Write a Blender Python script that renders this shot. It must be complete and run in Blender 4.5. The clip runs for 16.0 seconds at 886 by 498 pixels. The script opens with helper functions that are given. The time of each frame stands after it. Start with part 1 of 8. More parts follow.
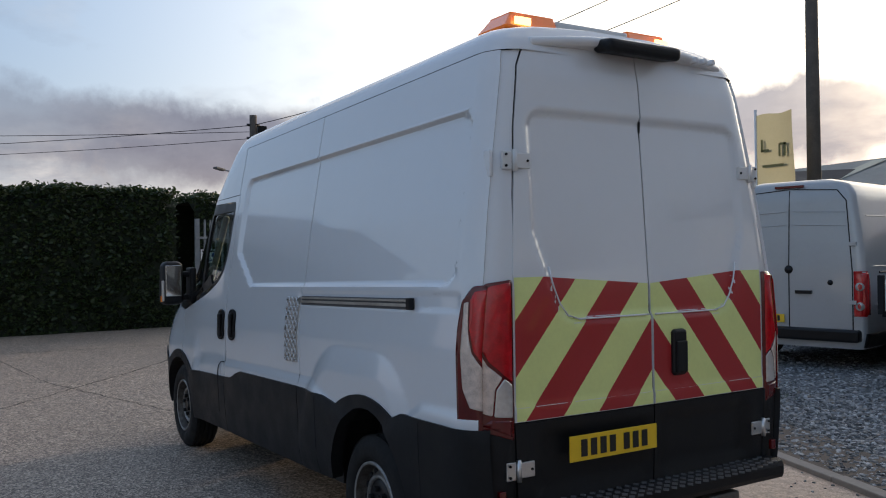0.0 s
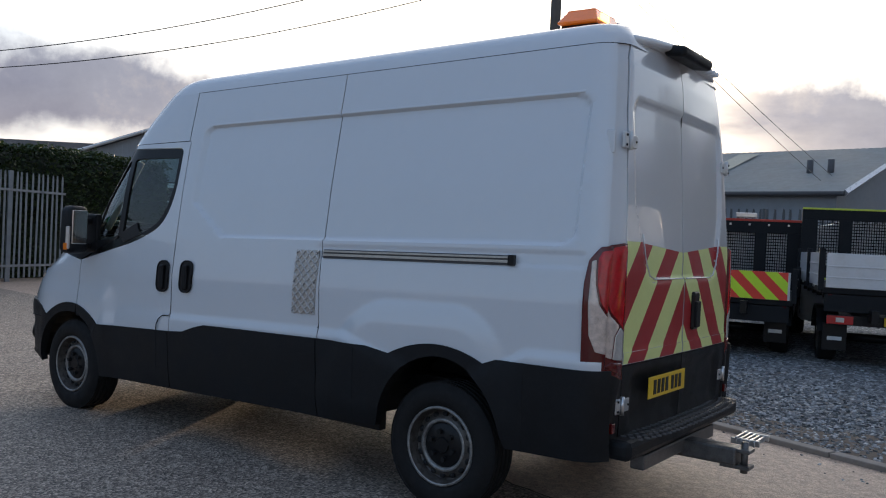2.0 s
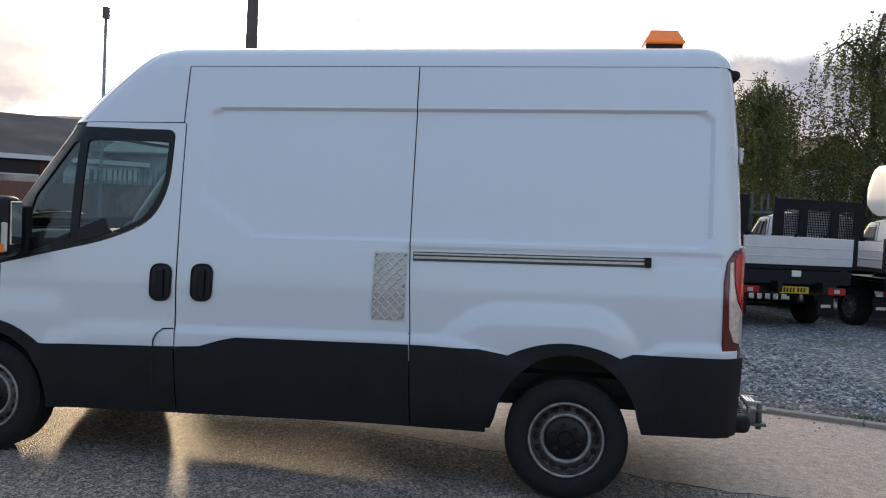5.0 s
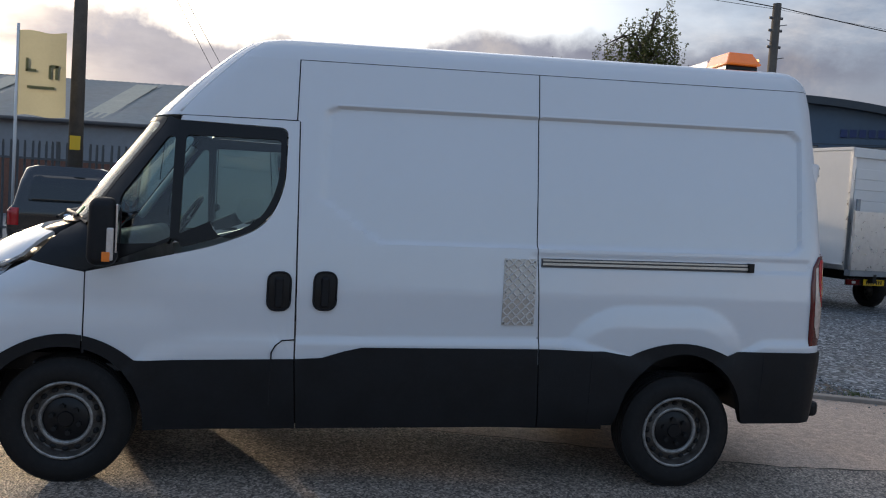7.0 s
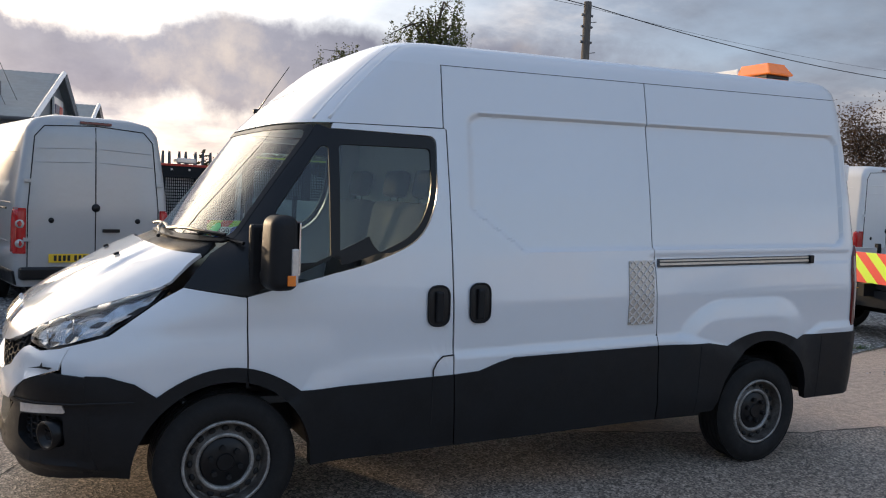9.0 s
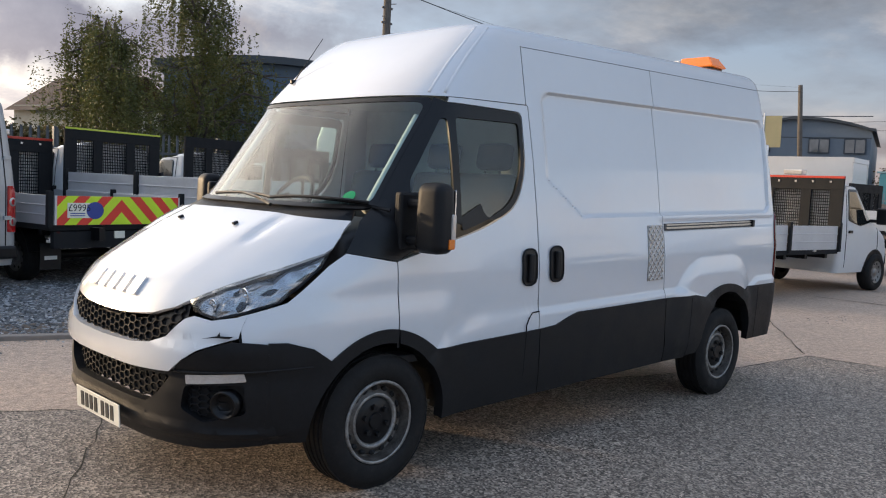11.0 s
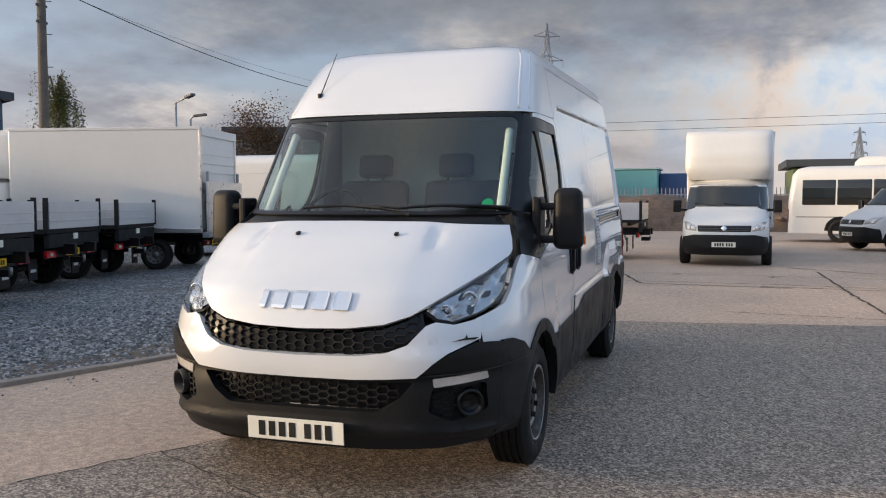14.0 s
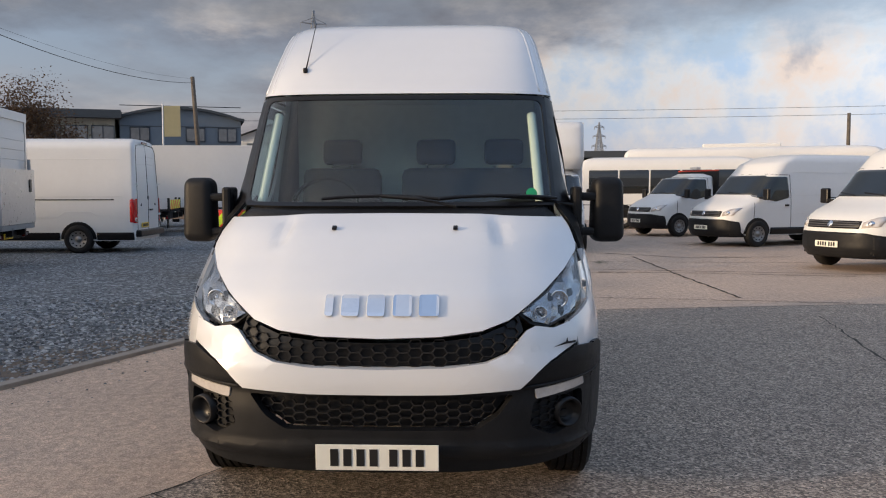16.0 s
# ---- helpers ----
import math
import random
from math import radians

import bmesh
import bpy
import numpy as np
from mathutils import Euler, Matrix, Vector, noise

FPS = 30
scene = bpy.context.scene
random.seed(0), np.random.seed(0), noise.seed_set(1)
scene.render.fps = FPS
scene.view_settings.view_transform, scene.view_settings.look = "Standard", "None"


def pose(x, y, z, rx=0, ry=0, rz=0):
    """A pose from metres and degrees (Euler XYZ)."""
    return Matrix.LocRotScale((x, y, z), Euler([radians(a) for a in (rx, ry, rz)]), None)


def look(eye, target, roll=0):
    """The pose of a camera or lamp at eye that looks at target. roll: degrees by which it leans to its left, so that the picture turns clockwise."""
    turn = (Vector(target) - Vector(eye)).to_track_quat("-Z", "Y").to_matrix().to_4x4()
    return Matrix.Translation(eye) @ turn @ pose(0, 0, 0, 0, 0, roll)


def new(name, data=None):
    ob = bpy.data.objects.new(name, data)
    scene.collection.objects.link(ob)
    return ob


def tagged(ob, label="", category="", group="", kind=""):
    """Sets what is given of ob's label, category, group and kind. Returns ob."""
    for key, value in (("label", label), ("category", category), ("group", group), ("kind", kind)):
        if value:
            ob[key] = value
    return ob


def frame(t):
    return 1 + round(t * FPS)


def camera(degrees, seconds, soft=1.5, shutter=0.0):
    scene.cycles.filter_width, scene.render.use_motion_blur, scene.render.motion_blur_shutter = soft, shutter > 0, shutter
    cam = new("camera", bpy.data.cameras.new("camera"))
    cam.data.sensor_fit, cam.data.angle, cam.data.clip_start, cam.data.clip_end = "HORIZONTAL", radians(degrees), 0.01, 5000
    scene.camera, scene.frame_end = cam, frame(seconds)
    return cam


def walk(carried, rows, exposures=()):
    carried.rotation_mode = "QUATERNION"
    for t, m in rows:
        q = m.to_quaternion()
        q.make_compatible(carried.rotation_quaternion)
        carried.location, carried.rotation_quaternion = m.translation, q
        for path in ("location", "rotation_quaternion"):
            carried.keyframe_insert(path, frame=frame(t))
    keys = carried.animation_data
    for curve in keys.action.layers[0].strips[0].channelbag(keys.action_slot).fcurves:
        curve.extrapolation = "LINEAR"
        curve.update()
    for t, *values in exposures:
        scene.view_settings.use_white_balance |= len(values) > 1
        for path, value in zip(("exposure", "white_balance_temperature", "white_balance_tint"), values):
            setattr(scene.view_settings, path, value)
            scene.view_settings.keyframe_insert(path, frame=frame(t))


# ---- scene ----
cam = camera(54.8, 16.0, soft=1.1)
PATH = [
    (0, (-3.831, 2.959, 1.592), (-2.132, 1.904, 1.604), -0.8),
    (0.5, (-3.636, 3.478, 1.519), (-2.11, 2.185, 1.533), 0.1),
    (1, (-3.361, 3.992, 1.516), (-1.972, 2.553, 1.496), 0.9),
    (1.5, (-3.04, 4.409, 1.519), (-1.797, 2.843, 1.484), 2.0),
    (2, (-2.635, 4.746, 1.47), (-1.474, 3.118, 1.44), 2.8),
    (2.5, (-2.235, 5.056, 1.42), (-1.209, 3.34, 1.379), 3.1),
    (3, (-1.73, 5.237, 1.424), (-0.867, 3.434, 1.361), 1.8),
    (3.5, (-1.254, 5.528, 1.431), (-0.487, 3.682, 1.374), 2.6),
    (4, (-0.804, 5.613, 1.407), (-0.103, 3.742, 1.329), 2.5),
    (4.5, (-0.299, 5.727, 1.504), (0.25, 3.806, 1.42), 2.2),
    (4.7, (-0.122, 5.79, 1.532), (0.292, 3.835, 1.459), 2.5),
    (6.8, (2.101, 5.868, 1.712), (1.844, 3.889, 1.589), 3.3),
    (7, (2.312, 5.81, 1.668), (1.977, 3.842, 1.55), 3.7),
    (7.5, (2.826, 5.695, 1.693), (2.345, 3.759, 1.55), 3.7),
    (8, (3.388, 5.506, 1.691), (2.827, 3.592, 1.543), 3.8),
    (8.5, (3.893, 5.33, 1.702), (3.16, 3.474, 1.569), 3.5),
    (9, (4.406, 5.099, 1.688), (3.52, 3.31, 1.563), 2.5),
    (9.5, (4.923, 4.971, 1.686), (3.894, 3.261, 1.557), 2.6),
    (10, (5.34, 4.688, 1.571), (4.17, 3.071, 1.432), 2.4),
    (10.2, (5.52, 4.603, 1.586), (4.309, 3.018, 1.437), 2.6),
    (12.3, (7.267, 3.372, 1.466), (5.59, 2.287, 1.367), 0.6),
    (12.5, (7.377, 3.205, 1.499), (5.667, 2.172, 1.4), 0.3),
    (13, (7.743, 2.886, 1.497), (5.946, 2.013, 1.407), -0.1),
    (13.5, (7.996, 2.47, 1.471), (6.136, 1.742, 1.375), -0.5),
    (14, (8.23, 1.981, 1.482), (6.33, 1.368, 1.372), -0.1),
    (14.5, (8.388, 1.502, 1.513), (6.44, 1.068, 1.388), 0.4),
    (15, (8.377, 1.029, 1.49), (6.415, 0.672, 1.342), -0.7),
    (15.5, (8.368, 0.666, 1.512), (6.386, 0.445, 1.365), 0.1),
    (16, (8.038, 0.432, 1.49), (6.045, 0.358, 1.353), -0.1),
]
walk(cam, [(t, look(eye, target, roll)) for t, eye, target, roll in PATH],
     exposures=[(0, -0.36, 6100, 8), (1.0, -0.36, 6050, 8), (2, -0.38, 5850, 8), (2.5, -0.28, 5700, 8), (3.5, 0.02, 5850, 8), (4.5, 0.22, 6230, 8), (7, -0.26, 6050, 9), (7.5, 0.02, 6350, 10), (8, 0.12, 6480, 10),
                (9, 0.0, 6250, 10), (10, 0.10, 6350, 10), (12.5, 0.36, 6550, 9), (13.5, 0.20, 6500, 9), (14.5, 0.05, 6450, 10), (16, -0.12, 6450, 11)])

# ---- world, sun, exposure ----
SUN_HEADING, SUN_HEIGHT = -66.0, 8.5
sun_dir = Vector((math.cos(radians(SUN_HEADING)) * math.cos(radians(SUN_HEIGHT)),
                  math.sin(radians(SUN_HEADING)) * math.cos(radians(SUN_HEIGHT)), math.sin(radians(SUN_HEIGHT))))
sun_data = bpy.data.lights.new("sun", "SUN")
sun_data.energy, sun_data.angle, sun_data.color = 3.6, radians(2.2), (1.0, 0.72, 0.44)
sun_ob = new("sun", sun_data)
sun_ob.matrix_world = look(sun_dir * 60, (0, 0, 0))


class Nodes:
    """A short hand for node trees."""

    def __init__(self, tree):
        self.t = tree
        tree.nodes.clear()

    def n(self, kind, **sets):
        node = self.t.nodes.new(kind)
        for key, value in sets.items():
            if key.startswith("i_"):
                node.inputs[key[2:].replace("_", " ")].default_value = value
            else:
                setattr(node, key, value)
        return node

    def l(self, a, b):
        self.t.links.new(a, b)

    def math(self, op, a, b=0.0, clamp=False):
        m = self.n("ShaderNodeMath", operation=op, use_clamp=clamp)
        for k, v in enumerate((a, b)):
            if isinstance(v, (int, float)):
                m.inputs[k].default_value = v
            else:
                self.l(v, m.inputs[k])
        return m.outputs[0]

    def ramp(self, fac, stops):
        r = self.n("ShaderNodeValToRGB")
        e = r.color_ramp.elements
        while len(e) < len(stops):
            e.new(0.5)
        for k, (p, c) in enumerate(stops):
            e[k].position, e[k].color = p, (c, c, c, 1) if isinstance(c, float) else (*c, 1)
        self.l(fac, r.inputs[0])
        return r.outputs[0]

    def mix(self, fac, a, b, blend="MIX"):
        m = self.n("ShaderNodeMix", data_type="RGBA", blend_type=blend)
        for k, v in ((0, fac), (6, a), (7, b)):
            if isinstance(v, (int, float)):
                m.inputs[k].default_value = v
            elif isinstance(v, tuple):
                m.inputs[k].default_value = (*v, 1)
            else:
                self.l(v, m.inputs[k])
        return m.outputs[2]

    def noise(self, vec, scale, detail=4.0, rough=0.55):
        k = self.n("ShaderNodeTexNoise", i_Scale=scale, i_Detail=detail, i_Roughness=rough)
        self.l(vec, k.inputs["Vector"])
        return k.outputs[0]


def make_world():
    w = bpy.data.worlds.new("evening_sky")
    w.use_nodes = True
    scene.world = w
    k = Nodes(w.node_tree)
    out, bg = k.n("ShaderNodeOutputWorld"), k.n("ShaderNodeBackground", i_Strength=1.0)
    sky = k.n("ShaderNodeTexSky", sky_type="NISHITA", sun_disc=False)
    sky.sun_elevation, sky.sun_rotation = radians(SUN_HEIGHT), radians(90 - SUN_HEADING)
    sky.air_density, sky.dust_density = 1.3, 1.5
    co = k.n("ShaderNodeTexCoord").outputs["Generated"]
    sep = k.n("ShaderNodeSeparateXYZ")
    k.l(co, sep.inputs[0])
    up = k.math("MAXIMUM", sep.outputs[2], 0.0)
    # the cloud sheet, seen in perspective
    den = k.math("ADD", up, 0.24)
    flat = k.n("ShaderNodeCombineXYZ")
    k.l(k.math("DIVIDE", sep.outputs[0], den), flat.inputs[0])
    k.l(k.math("DIVIDE", sep.outputs[1], den), flat.inputs[1])
    big = k.noise(flat.outputs[0], 1.05, 10.0, 0.56)
    fine = k.noise(flat.outputs[0], 2.2, 10.0, 0.6)
    toward = k.n("ShaderNodeVectorMath", operation="DOT_PRODUCT")
    k.l(co, toward.inputs[0])
    toward.inputs[1].default_value = sun_dir
    d = toward.outputs["Value"]
    glow = k.math("POWER", k.math("MAXIMUM", d, 0.0), 5.0)
    core = k.math("POWER", k.math("MAXIMUM", d, 0.0), 160.0)
    open_side = k.math("ADD", k.math("MULTIPLY", k.math("MAXIMUM", sep.outputs[1], 0.0), 0.30), k.math("MULTIPLY", k.math("MAXIMUM", sep.outputs[0], 0.0), 0.09))
    cover = k.ramp(k.math("SUBTRACT", big, open_side), [(0.40, 0.0), (0.60, 1.0)])
    # it tears open above the low bank towards the sun
    tear = k.math("MULTIPLY", k.ramp(d, [(0.60, 0.0), (0.86, 0.85)]), k.ramp(up, [(0.15, 0.0), (0.20, 1.0), (0.34, 1.0), (0.48, 0.0)]))
    cover = k.math("MULTIPLY", cover, k.math("SUBTRACT", 1.0, tear))
    body = k.ramp(fine, [(0.34, (0.17, 0.19, 0.25)), (0.50, (0.33, 0.36, 0.43)), (0.66, (0.80, 0.75, 0.72))])
    clear = k.n("ShaderNodeVectorMath", operation="SCALE")
    k.l(sky.outputs[0], clear.inputs[0])
    clear.inputs["Scale"].default_value = 0.16
    veil = k.mix(0.55, clear.outputs[0], (0.46, 0.62, 0.95))
    lit = k.mix(glow, body, (0.62, 0.56, 0.52))
    bright = k.mix(glow, veil, (2.3, 1.95, 1.5))
    base = k.mix(cover, bright, lit)
    # a slate-grey bank of cloud low towards the sun, with a torn upper edge
    edge = k.math("ADD", up, k.math("MULTIPLY", k.math("SUBTRACT", k.noise(co, 5.0, 8.0, 0.6), 0.5), 0.16))
    bank = k.ramp(edge, [(0.072, 0.0), (0.100, 1.0), (0.162, 1.0), (0.186, 0.0)])
    bank = k.math("MULTIPLY", bank, k.ramp(d, [(0.25, 0.0), (0.65, 0.9)]))
    base = k.mix(bank, base, k.ramp(k.noise(co, 9.0, 8.0, 0.62), [(0.30, (0.125, 0.135, 0.195)), (0.54, (0.20, 0.205, 0.265)), (0.76, (0.50, 0.42, 0.37))]))
    # a clear gap with lit cloud low over the far vans, under a slate-grey deck
    gap_dir = k.n("ShaderNodeVectorMath", operation="DOT_PRODUCT")
    k.l(co, gap_dir.inputs[0])
    gap_dir.inputs[1].default_value = Vector((-0.82, 0.56, 0.10)).normalized()
    west = k.ramp(gap_dir.outputs["Value"], [(0.72, 0.0), (0.86, 1.0)])
    torn = k.math("ADD", up, k.math("MULTIPLY", k.math("SUBTRACT", k.noise(flat.outputs[0], 2.6, 9.0, 0.62), 0.5), 0.10))
    strip = k.ramp(torn, [(0.0, 0.75), (0.135, 1.0), (0.185, 0.0)])
    deck = k.ramp(torn, [(0.165, 0.0), (0.215, 1.0)])
    puffs = k.ramp(k.noise(co, 8.0, 9.0, 0.6), [(0.40, (0.50, 0.68, 0.90)), (0.50, (0.78, 0.82, 0.86)), (0.60, (0.86, 0.74, 0.66)), (0.70, (0.42, 0.44, 0.50))])
    base = k.mix(k.math("MULTIPLY", strip, west), base, puffs)
    slate = k.ramp(k.noise(flat.outputs[0], 1.6, 8.0, 0.6), [(0.35, (0.15, 0.175, 0.215)), (0.65, (0.34, 0.36, 0.40))])
    north = k.ramp(k.math("MULTIPLY", sep.outputs[0], -1.0), [(0.55, 0.0), (0.85, 0.8)])
    base = k.mix(k.math("MULTIPLY", deck, north), base, slate)
    # warm rim along the horizon, and the bright place where the sun stands
    low = k.math("POWER", k.math("SUBTRACT", 1.0, up), 14.0)
    rim = k.mix(k.math("MULTIPLY", low, 0.45), base, (1.0, 0.66, 0.42))
    hot = k.n("ShaderNodeVectorMath", operation="SCALE")
    hot.inputs[0].default_value = (3.2, 2.4, 1.5)
    k.l(k.math("MULTIPLY", core, k.math("SUBTRACT", 1.25, cover)), hot.inputs["Scale"])
    add = k.n("ShaderNodeVectorMath", operation="ADD")
    k.l(rim, add.inputs[0])
    k.l(hot.outputs[0], add.inputs[1])
    # the sky is brighter overhead than at the rim
    wide = k.math("ADD", 1.0, k.math("MULTIPLY", k.math("POWER", k.math("MAXIMUM", d, 0.0), 1.5), 0.72))
    dim = k.math("SUBTRACT", 1.0, k.math("MULTIPLY", k.math("MAXIMUM", k.math("MULTIPLY", sep.outputs[0], -1.0), 0.0), 0.28))
    # thinner cloud, bright and low, on the side away from the sun
    away = k.n("ShaderNodeVectorMath", operation="DOT_PRODUCT")
    k.l(co, away.inputs[0])
    away.inputs[1].default_value = Vector((-0.74, 0.66, 0.13)).normalized()
    thin = k.math("ADD", 1.0, k.math("MULTIPLY", k.math("POWER", k.math("MAXIMUM", away.outputs["Value"], 0.0), 7.0), 0.8))
    side_gain = k.math("MULTIPLY", k.math("MULTIPLY", wide, dim), thin)
    high = k.n("ShaderNodeVectorMath", operation="SCALE")
    k.l(add.outputs[0], high.inputs[0])
    k.l(k.math("MULTIPLY", side_gain, k.math("ADD", 1.0, k.math("MULTIPLY", k.ramp(up, [(0.34, 0.0), (0.75, 1.0)]), 0.22))), high.inputs["Scale"])
    k.l(high.outputs[0], bg.inputs[0])
    k.l(bg.outputs[0], out.inputs[0])


make_world()

# ---- materials ----
def mat(name, base, rough=0.5, metal=0.0, var=0.12, scale=6.0, bump=0.0, bump_scale=60.0, coat=0.0, emit=None, dirt=0.0, dirt_col=(0.16, 0.13, 0.10), spec=0.5):
    m = bpy.data.materials.new(name)
    m.use_nodes = True
    k = Nodes(m.node_tree)
    out, b = k.n("ShaderNodeOutputMaterial"), k.n("ShaderNodeBsdfPrincipled")
    k.l(b.outputs[0], out.inputs[0])
    co = k.n("ShaderNodeTexCoord").outputs["Object"]
    a, c = k.noise(co, scale, 5.0), k.noise(co, scale * 9, 3.0)
    v = k.math("ADD", k.math("MULTIPLY", a, 0.65), k.math("MULTIPLY", c, 0.35))
    lo = tuple(x * (1 - var) for x in base)
    hi = tuple(min(1, x * (1 + var)) for x in base)
    col = k.ramp(v, [(0.32, lo), (0.68, hi)])
    if dirt:
        spots = k.ramp(k.noise(co, scale * 2.3, 8.0, 0.7), [(0.5, 0.0), (0.78, 1.0)])
        col = k.mix(k.math("MULTIPLY", spots, dirt), col, dirt_col)
    k.l(col, b.inputs["Base Color"])
    b.inputs["Metallic"].default_value = metal
    b.inputs["Specular IOR Level"].default_value = spec
    spread = 0.2 if var > 0.05 else 0.04
    r = k.ramp(a, [(0.3, max(0.02, rough * (1 - spread))), (0.7, min(1.0, rough * (1 + spread)))])
    k.l(r, b.inputs["Roughness"])
    if coat:
        b.inputs["Coat Weight"].default_value, b.inputs["Coat Roughness"].default_value = coat, 0.025
    if bump:
        bp = k.n("ShaderNodeBump", i_Strength=bump, i_Distance=0.004)
        k.l(k.noise(co, bump_scale, 4.0), bp.inputs["Height"])
        k.l(bp.outputs[0], b.inputs["Normal"])
    if emit:
        b.inputs["Emission Color"].default_value, b.inputs["Emission Strength"].default_value = (*emit[0], 1), emit[1]
    return m


def glass(name, tint, rough=0.0, clear=0.7):
    """A pane: part clear, part mirror, with a tint."""
    m = bpy.data.materials.new(name)
    m.use_nodes = True
    k = Nodes(m.node_tree)
    out, mx, fr = k.n("ShaderNodeOutputMaterial"), k.n("ShaderNodeMixShader"), k.n("ShaderNodeLayerWeight", i_Blend=0.5)
    tr, gl = k.n("ShaderNodeBsdfTransparent"), k.n("ShaderNodeBsdfGlossy", i_Roughness=rough)
    tr.inputs[0].default_value = (*tint, 1)
    # both faces of the pane reflect
    one = k.math("ADD", k.math("MULTIPLY", k.math("POWER", fr.outputs["Facing"], 5.0), 0.93), 0.042, True)
    k.l(k.math("DIVIDE", k.math("MULTIPLY", one, 2.0), k.math("ADD", one, 1.0), True), mx.inputs[0])
    k.l(tr.outputs[0], mx.inputs[1])
    k.l(gl.outputs[0], mx.inputs[2])
    k.l(mx.outputs[0], out.inputs[0])
    return m


WHITE = mat("white_van_paint", (0.70, 0.715, 0.735), 0.22, var=0.014, scale=1.5, coat=1.0, spec=0.6)
WHITE2 = mat("plain_white_paint", (0.67, 0.675, 0.67), 0.35, var=0.03, scale=1.0, coat=0.3)
CLAD = mat("black_grained_plastic", (0.0105, 0.011, 0.0125), 0.50, var=0.25, bump=0.2, bump_scale=350, dirt=0.14, dirt_col=(0.034, 0.031, 0.028), spec=0.24)
BLACK = mat("satin_black", (0.008, 0.008, 0.009), 0.35, var=0.2, spec=0.3)
GAP = mat("dark_gap", (0.006, 0.006, 0.007), 0.8)
RUBBER = mat("tyre_rubber", (0.014, 0.0135, 0.0135), 0.75, var=0.25, scale=12, bump=0.3, bump_scale=90, dirt=0.25, dirt_col=(0.045, 0.04, 0.036), spec=0.25)
STEEL = mat("worn_steel", (0.27, 0.265, 0.26), 0.45, 0.7, var=0.35, scale=14, bump=0.2, bump_scale=40, dirt=0.6, dirt_col=(0.055, 0.035, 0.024))
RIM = mat("rusty_wheel_paint", (0.12, 0.108, 0.096), 0.5, 0.4, var=0.6, scale=16, bump=0.3, bump_scale=60, dirt=1.0, dirt_col=(0.035, 0.019, 0.012))
LIP = mat("scuffed_wheel_edge", (0.30, 0.29, 0.275), 0.42, 0.5, var=0.6, scale=12, bump=0.2, bump_scale=60, dirt=0.8, dirt_col=(0.07, 0.045, 0.03))
ALU = mat("bare_aluminium", (0.66, 0.66, 0.66), 0.32, 0.9, var=0.1, scale=10)
CHROME = mat("chrome", (0.75, 0.76, 0.78), 0.12, 1.0, var=0.04)
GLASS = glass("cab_glass", (0.70, 0.86, 0.85))
SIDEGLASS = glass("cab_side_glass", (0.50, 0.62, 0.60))
GREY = mat("grey_trim", (0.09, 0.09, 0.095), 0.6, bump=0.1)
SEAT = mat("dark_seat_cloth", (0.035, 0.036, 0.042), 0.9, var=0.15, scale=5)
REDLENS = mat("bright_red_lens", (0.46, 0.012, 0.014), 0.2, coat=0.6)
RED = mat("red_lens", (0.10, 0.003, 0.004), 0.16, coat=0.4, var=0.2)
LAMPRED = mat("bright_tail_red", (0.48, 0.006, 0.012), 0.18, coat=0.4, var=0.35, scale=25)
LAMPCLEAR = mat("cream_clear_lens", (0.66, 0.55, 0.48), 0.2, 0.15, coat=0.5, var=0.3, scale=30)
CLEAR = mat("clear_lens", (0.62, 0.58, 0.54), 0.12, 0.3, coat=0.8, var=0.2)
AMBER = mat("amber_lens", (0.85, 0.22, 0.02), 0.2, coat=0.6)
FILMRED = mat("red_reflective_film", (0.36, 0.022, 0.024), 0.4, var=0.06, coat=0.2)
FILMYEL = mat("pale_lime_reflective_film", (0.72, 0.78, 0.30), 0.4, var=0.05, coat=0.2)
FLUOYEL = mat("fluorescent_lime_film", (0.62, 0.85, 0.03), 0.45, var=0.05)
FLUORED = mat("bright_red_film", (0.75, 0.05, 0.03), 0.45, var=0.05)
PLATEYEL = mat("yellow_plate_face", (0.80, 0.52, 0.02), 0.35, var=0.03)
PLATEWHT = mat("white_plate_face", (0.80, 0.79, 0.70), 0.35, var=0.03)
INK = mat("black_ink", (0.012, 0.012, 0.012), 0.4)
WOOD = mat("weathered_pole_wood", (0.10, 0.085, 0.07), 0.9, var=0.35, scale=5, bump=0.5, bump_scale=40)
GALV = mat("galvanised_steel", (0.30, 0.32, 0.34), 0.5, 0.55, var=0.2, scale=5)
BRICK = mat("red_brown_brick", (0.17, 0.085, 0.06), 0.85, var=0.35, scale=9, bump=0.4, bump_scale=30)


# ---- helpers for meshes ----
def link(name, me, material, parent=None, label="", smooth=False):
    for m in (material if isinstance(material, (list, tuple)) else [material]):
        me.materials.append(m)
    if smooth:
        me.polygons.foreach_set("use_smooth", [True] * len(me.polygons))
    ob = new(name, me)
    if parent is not None:
        ob.parent = parent
    return tagged(ob, label) if label else ob


def part(name, bm, material, parent=None, label="", smooth=False):
    if not bm.faces.layers.int.get("laid"):
        bmesh.ops.recalc_face_normals(bm, faces=bm.faces)
    me = bpy.data.meshes.new(name)
    bm.to_mesh(me)
    bm.free()
    return link(name, me, material, parent, label, smooth)


def raw(name, verts, faces, material, parent=None, label="", smooth=False):
    me = bpy.data.meshes.new(name)
    me.from_pydata([tuple(v) for v in verts], [], faces)
    me.update()
    return link(name, me, material, parent, label, smooth)


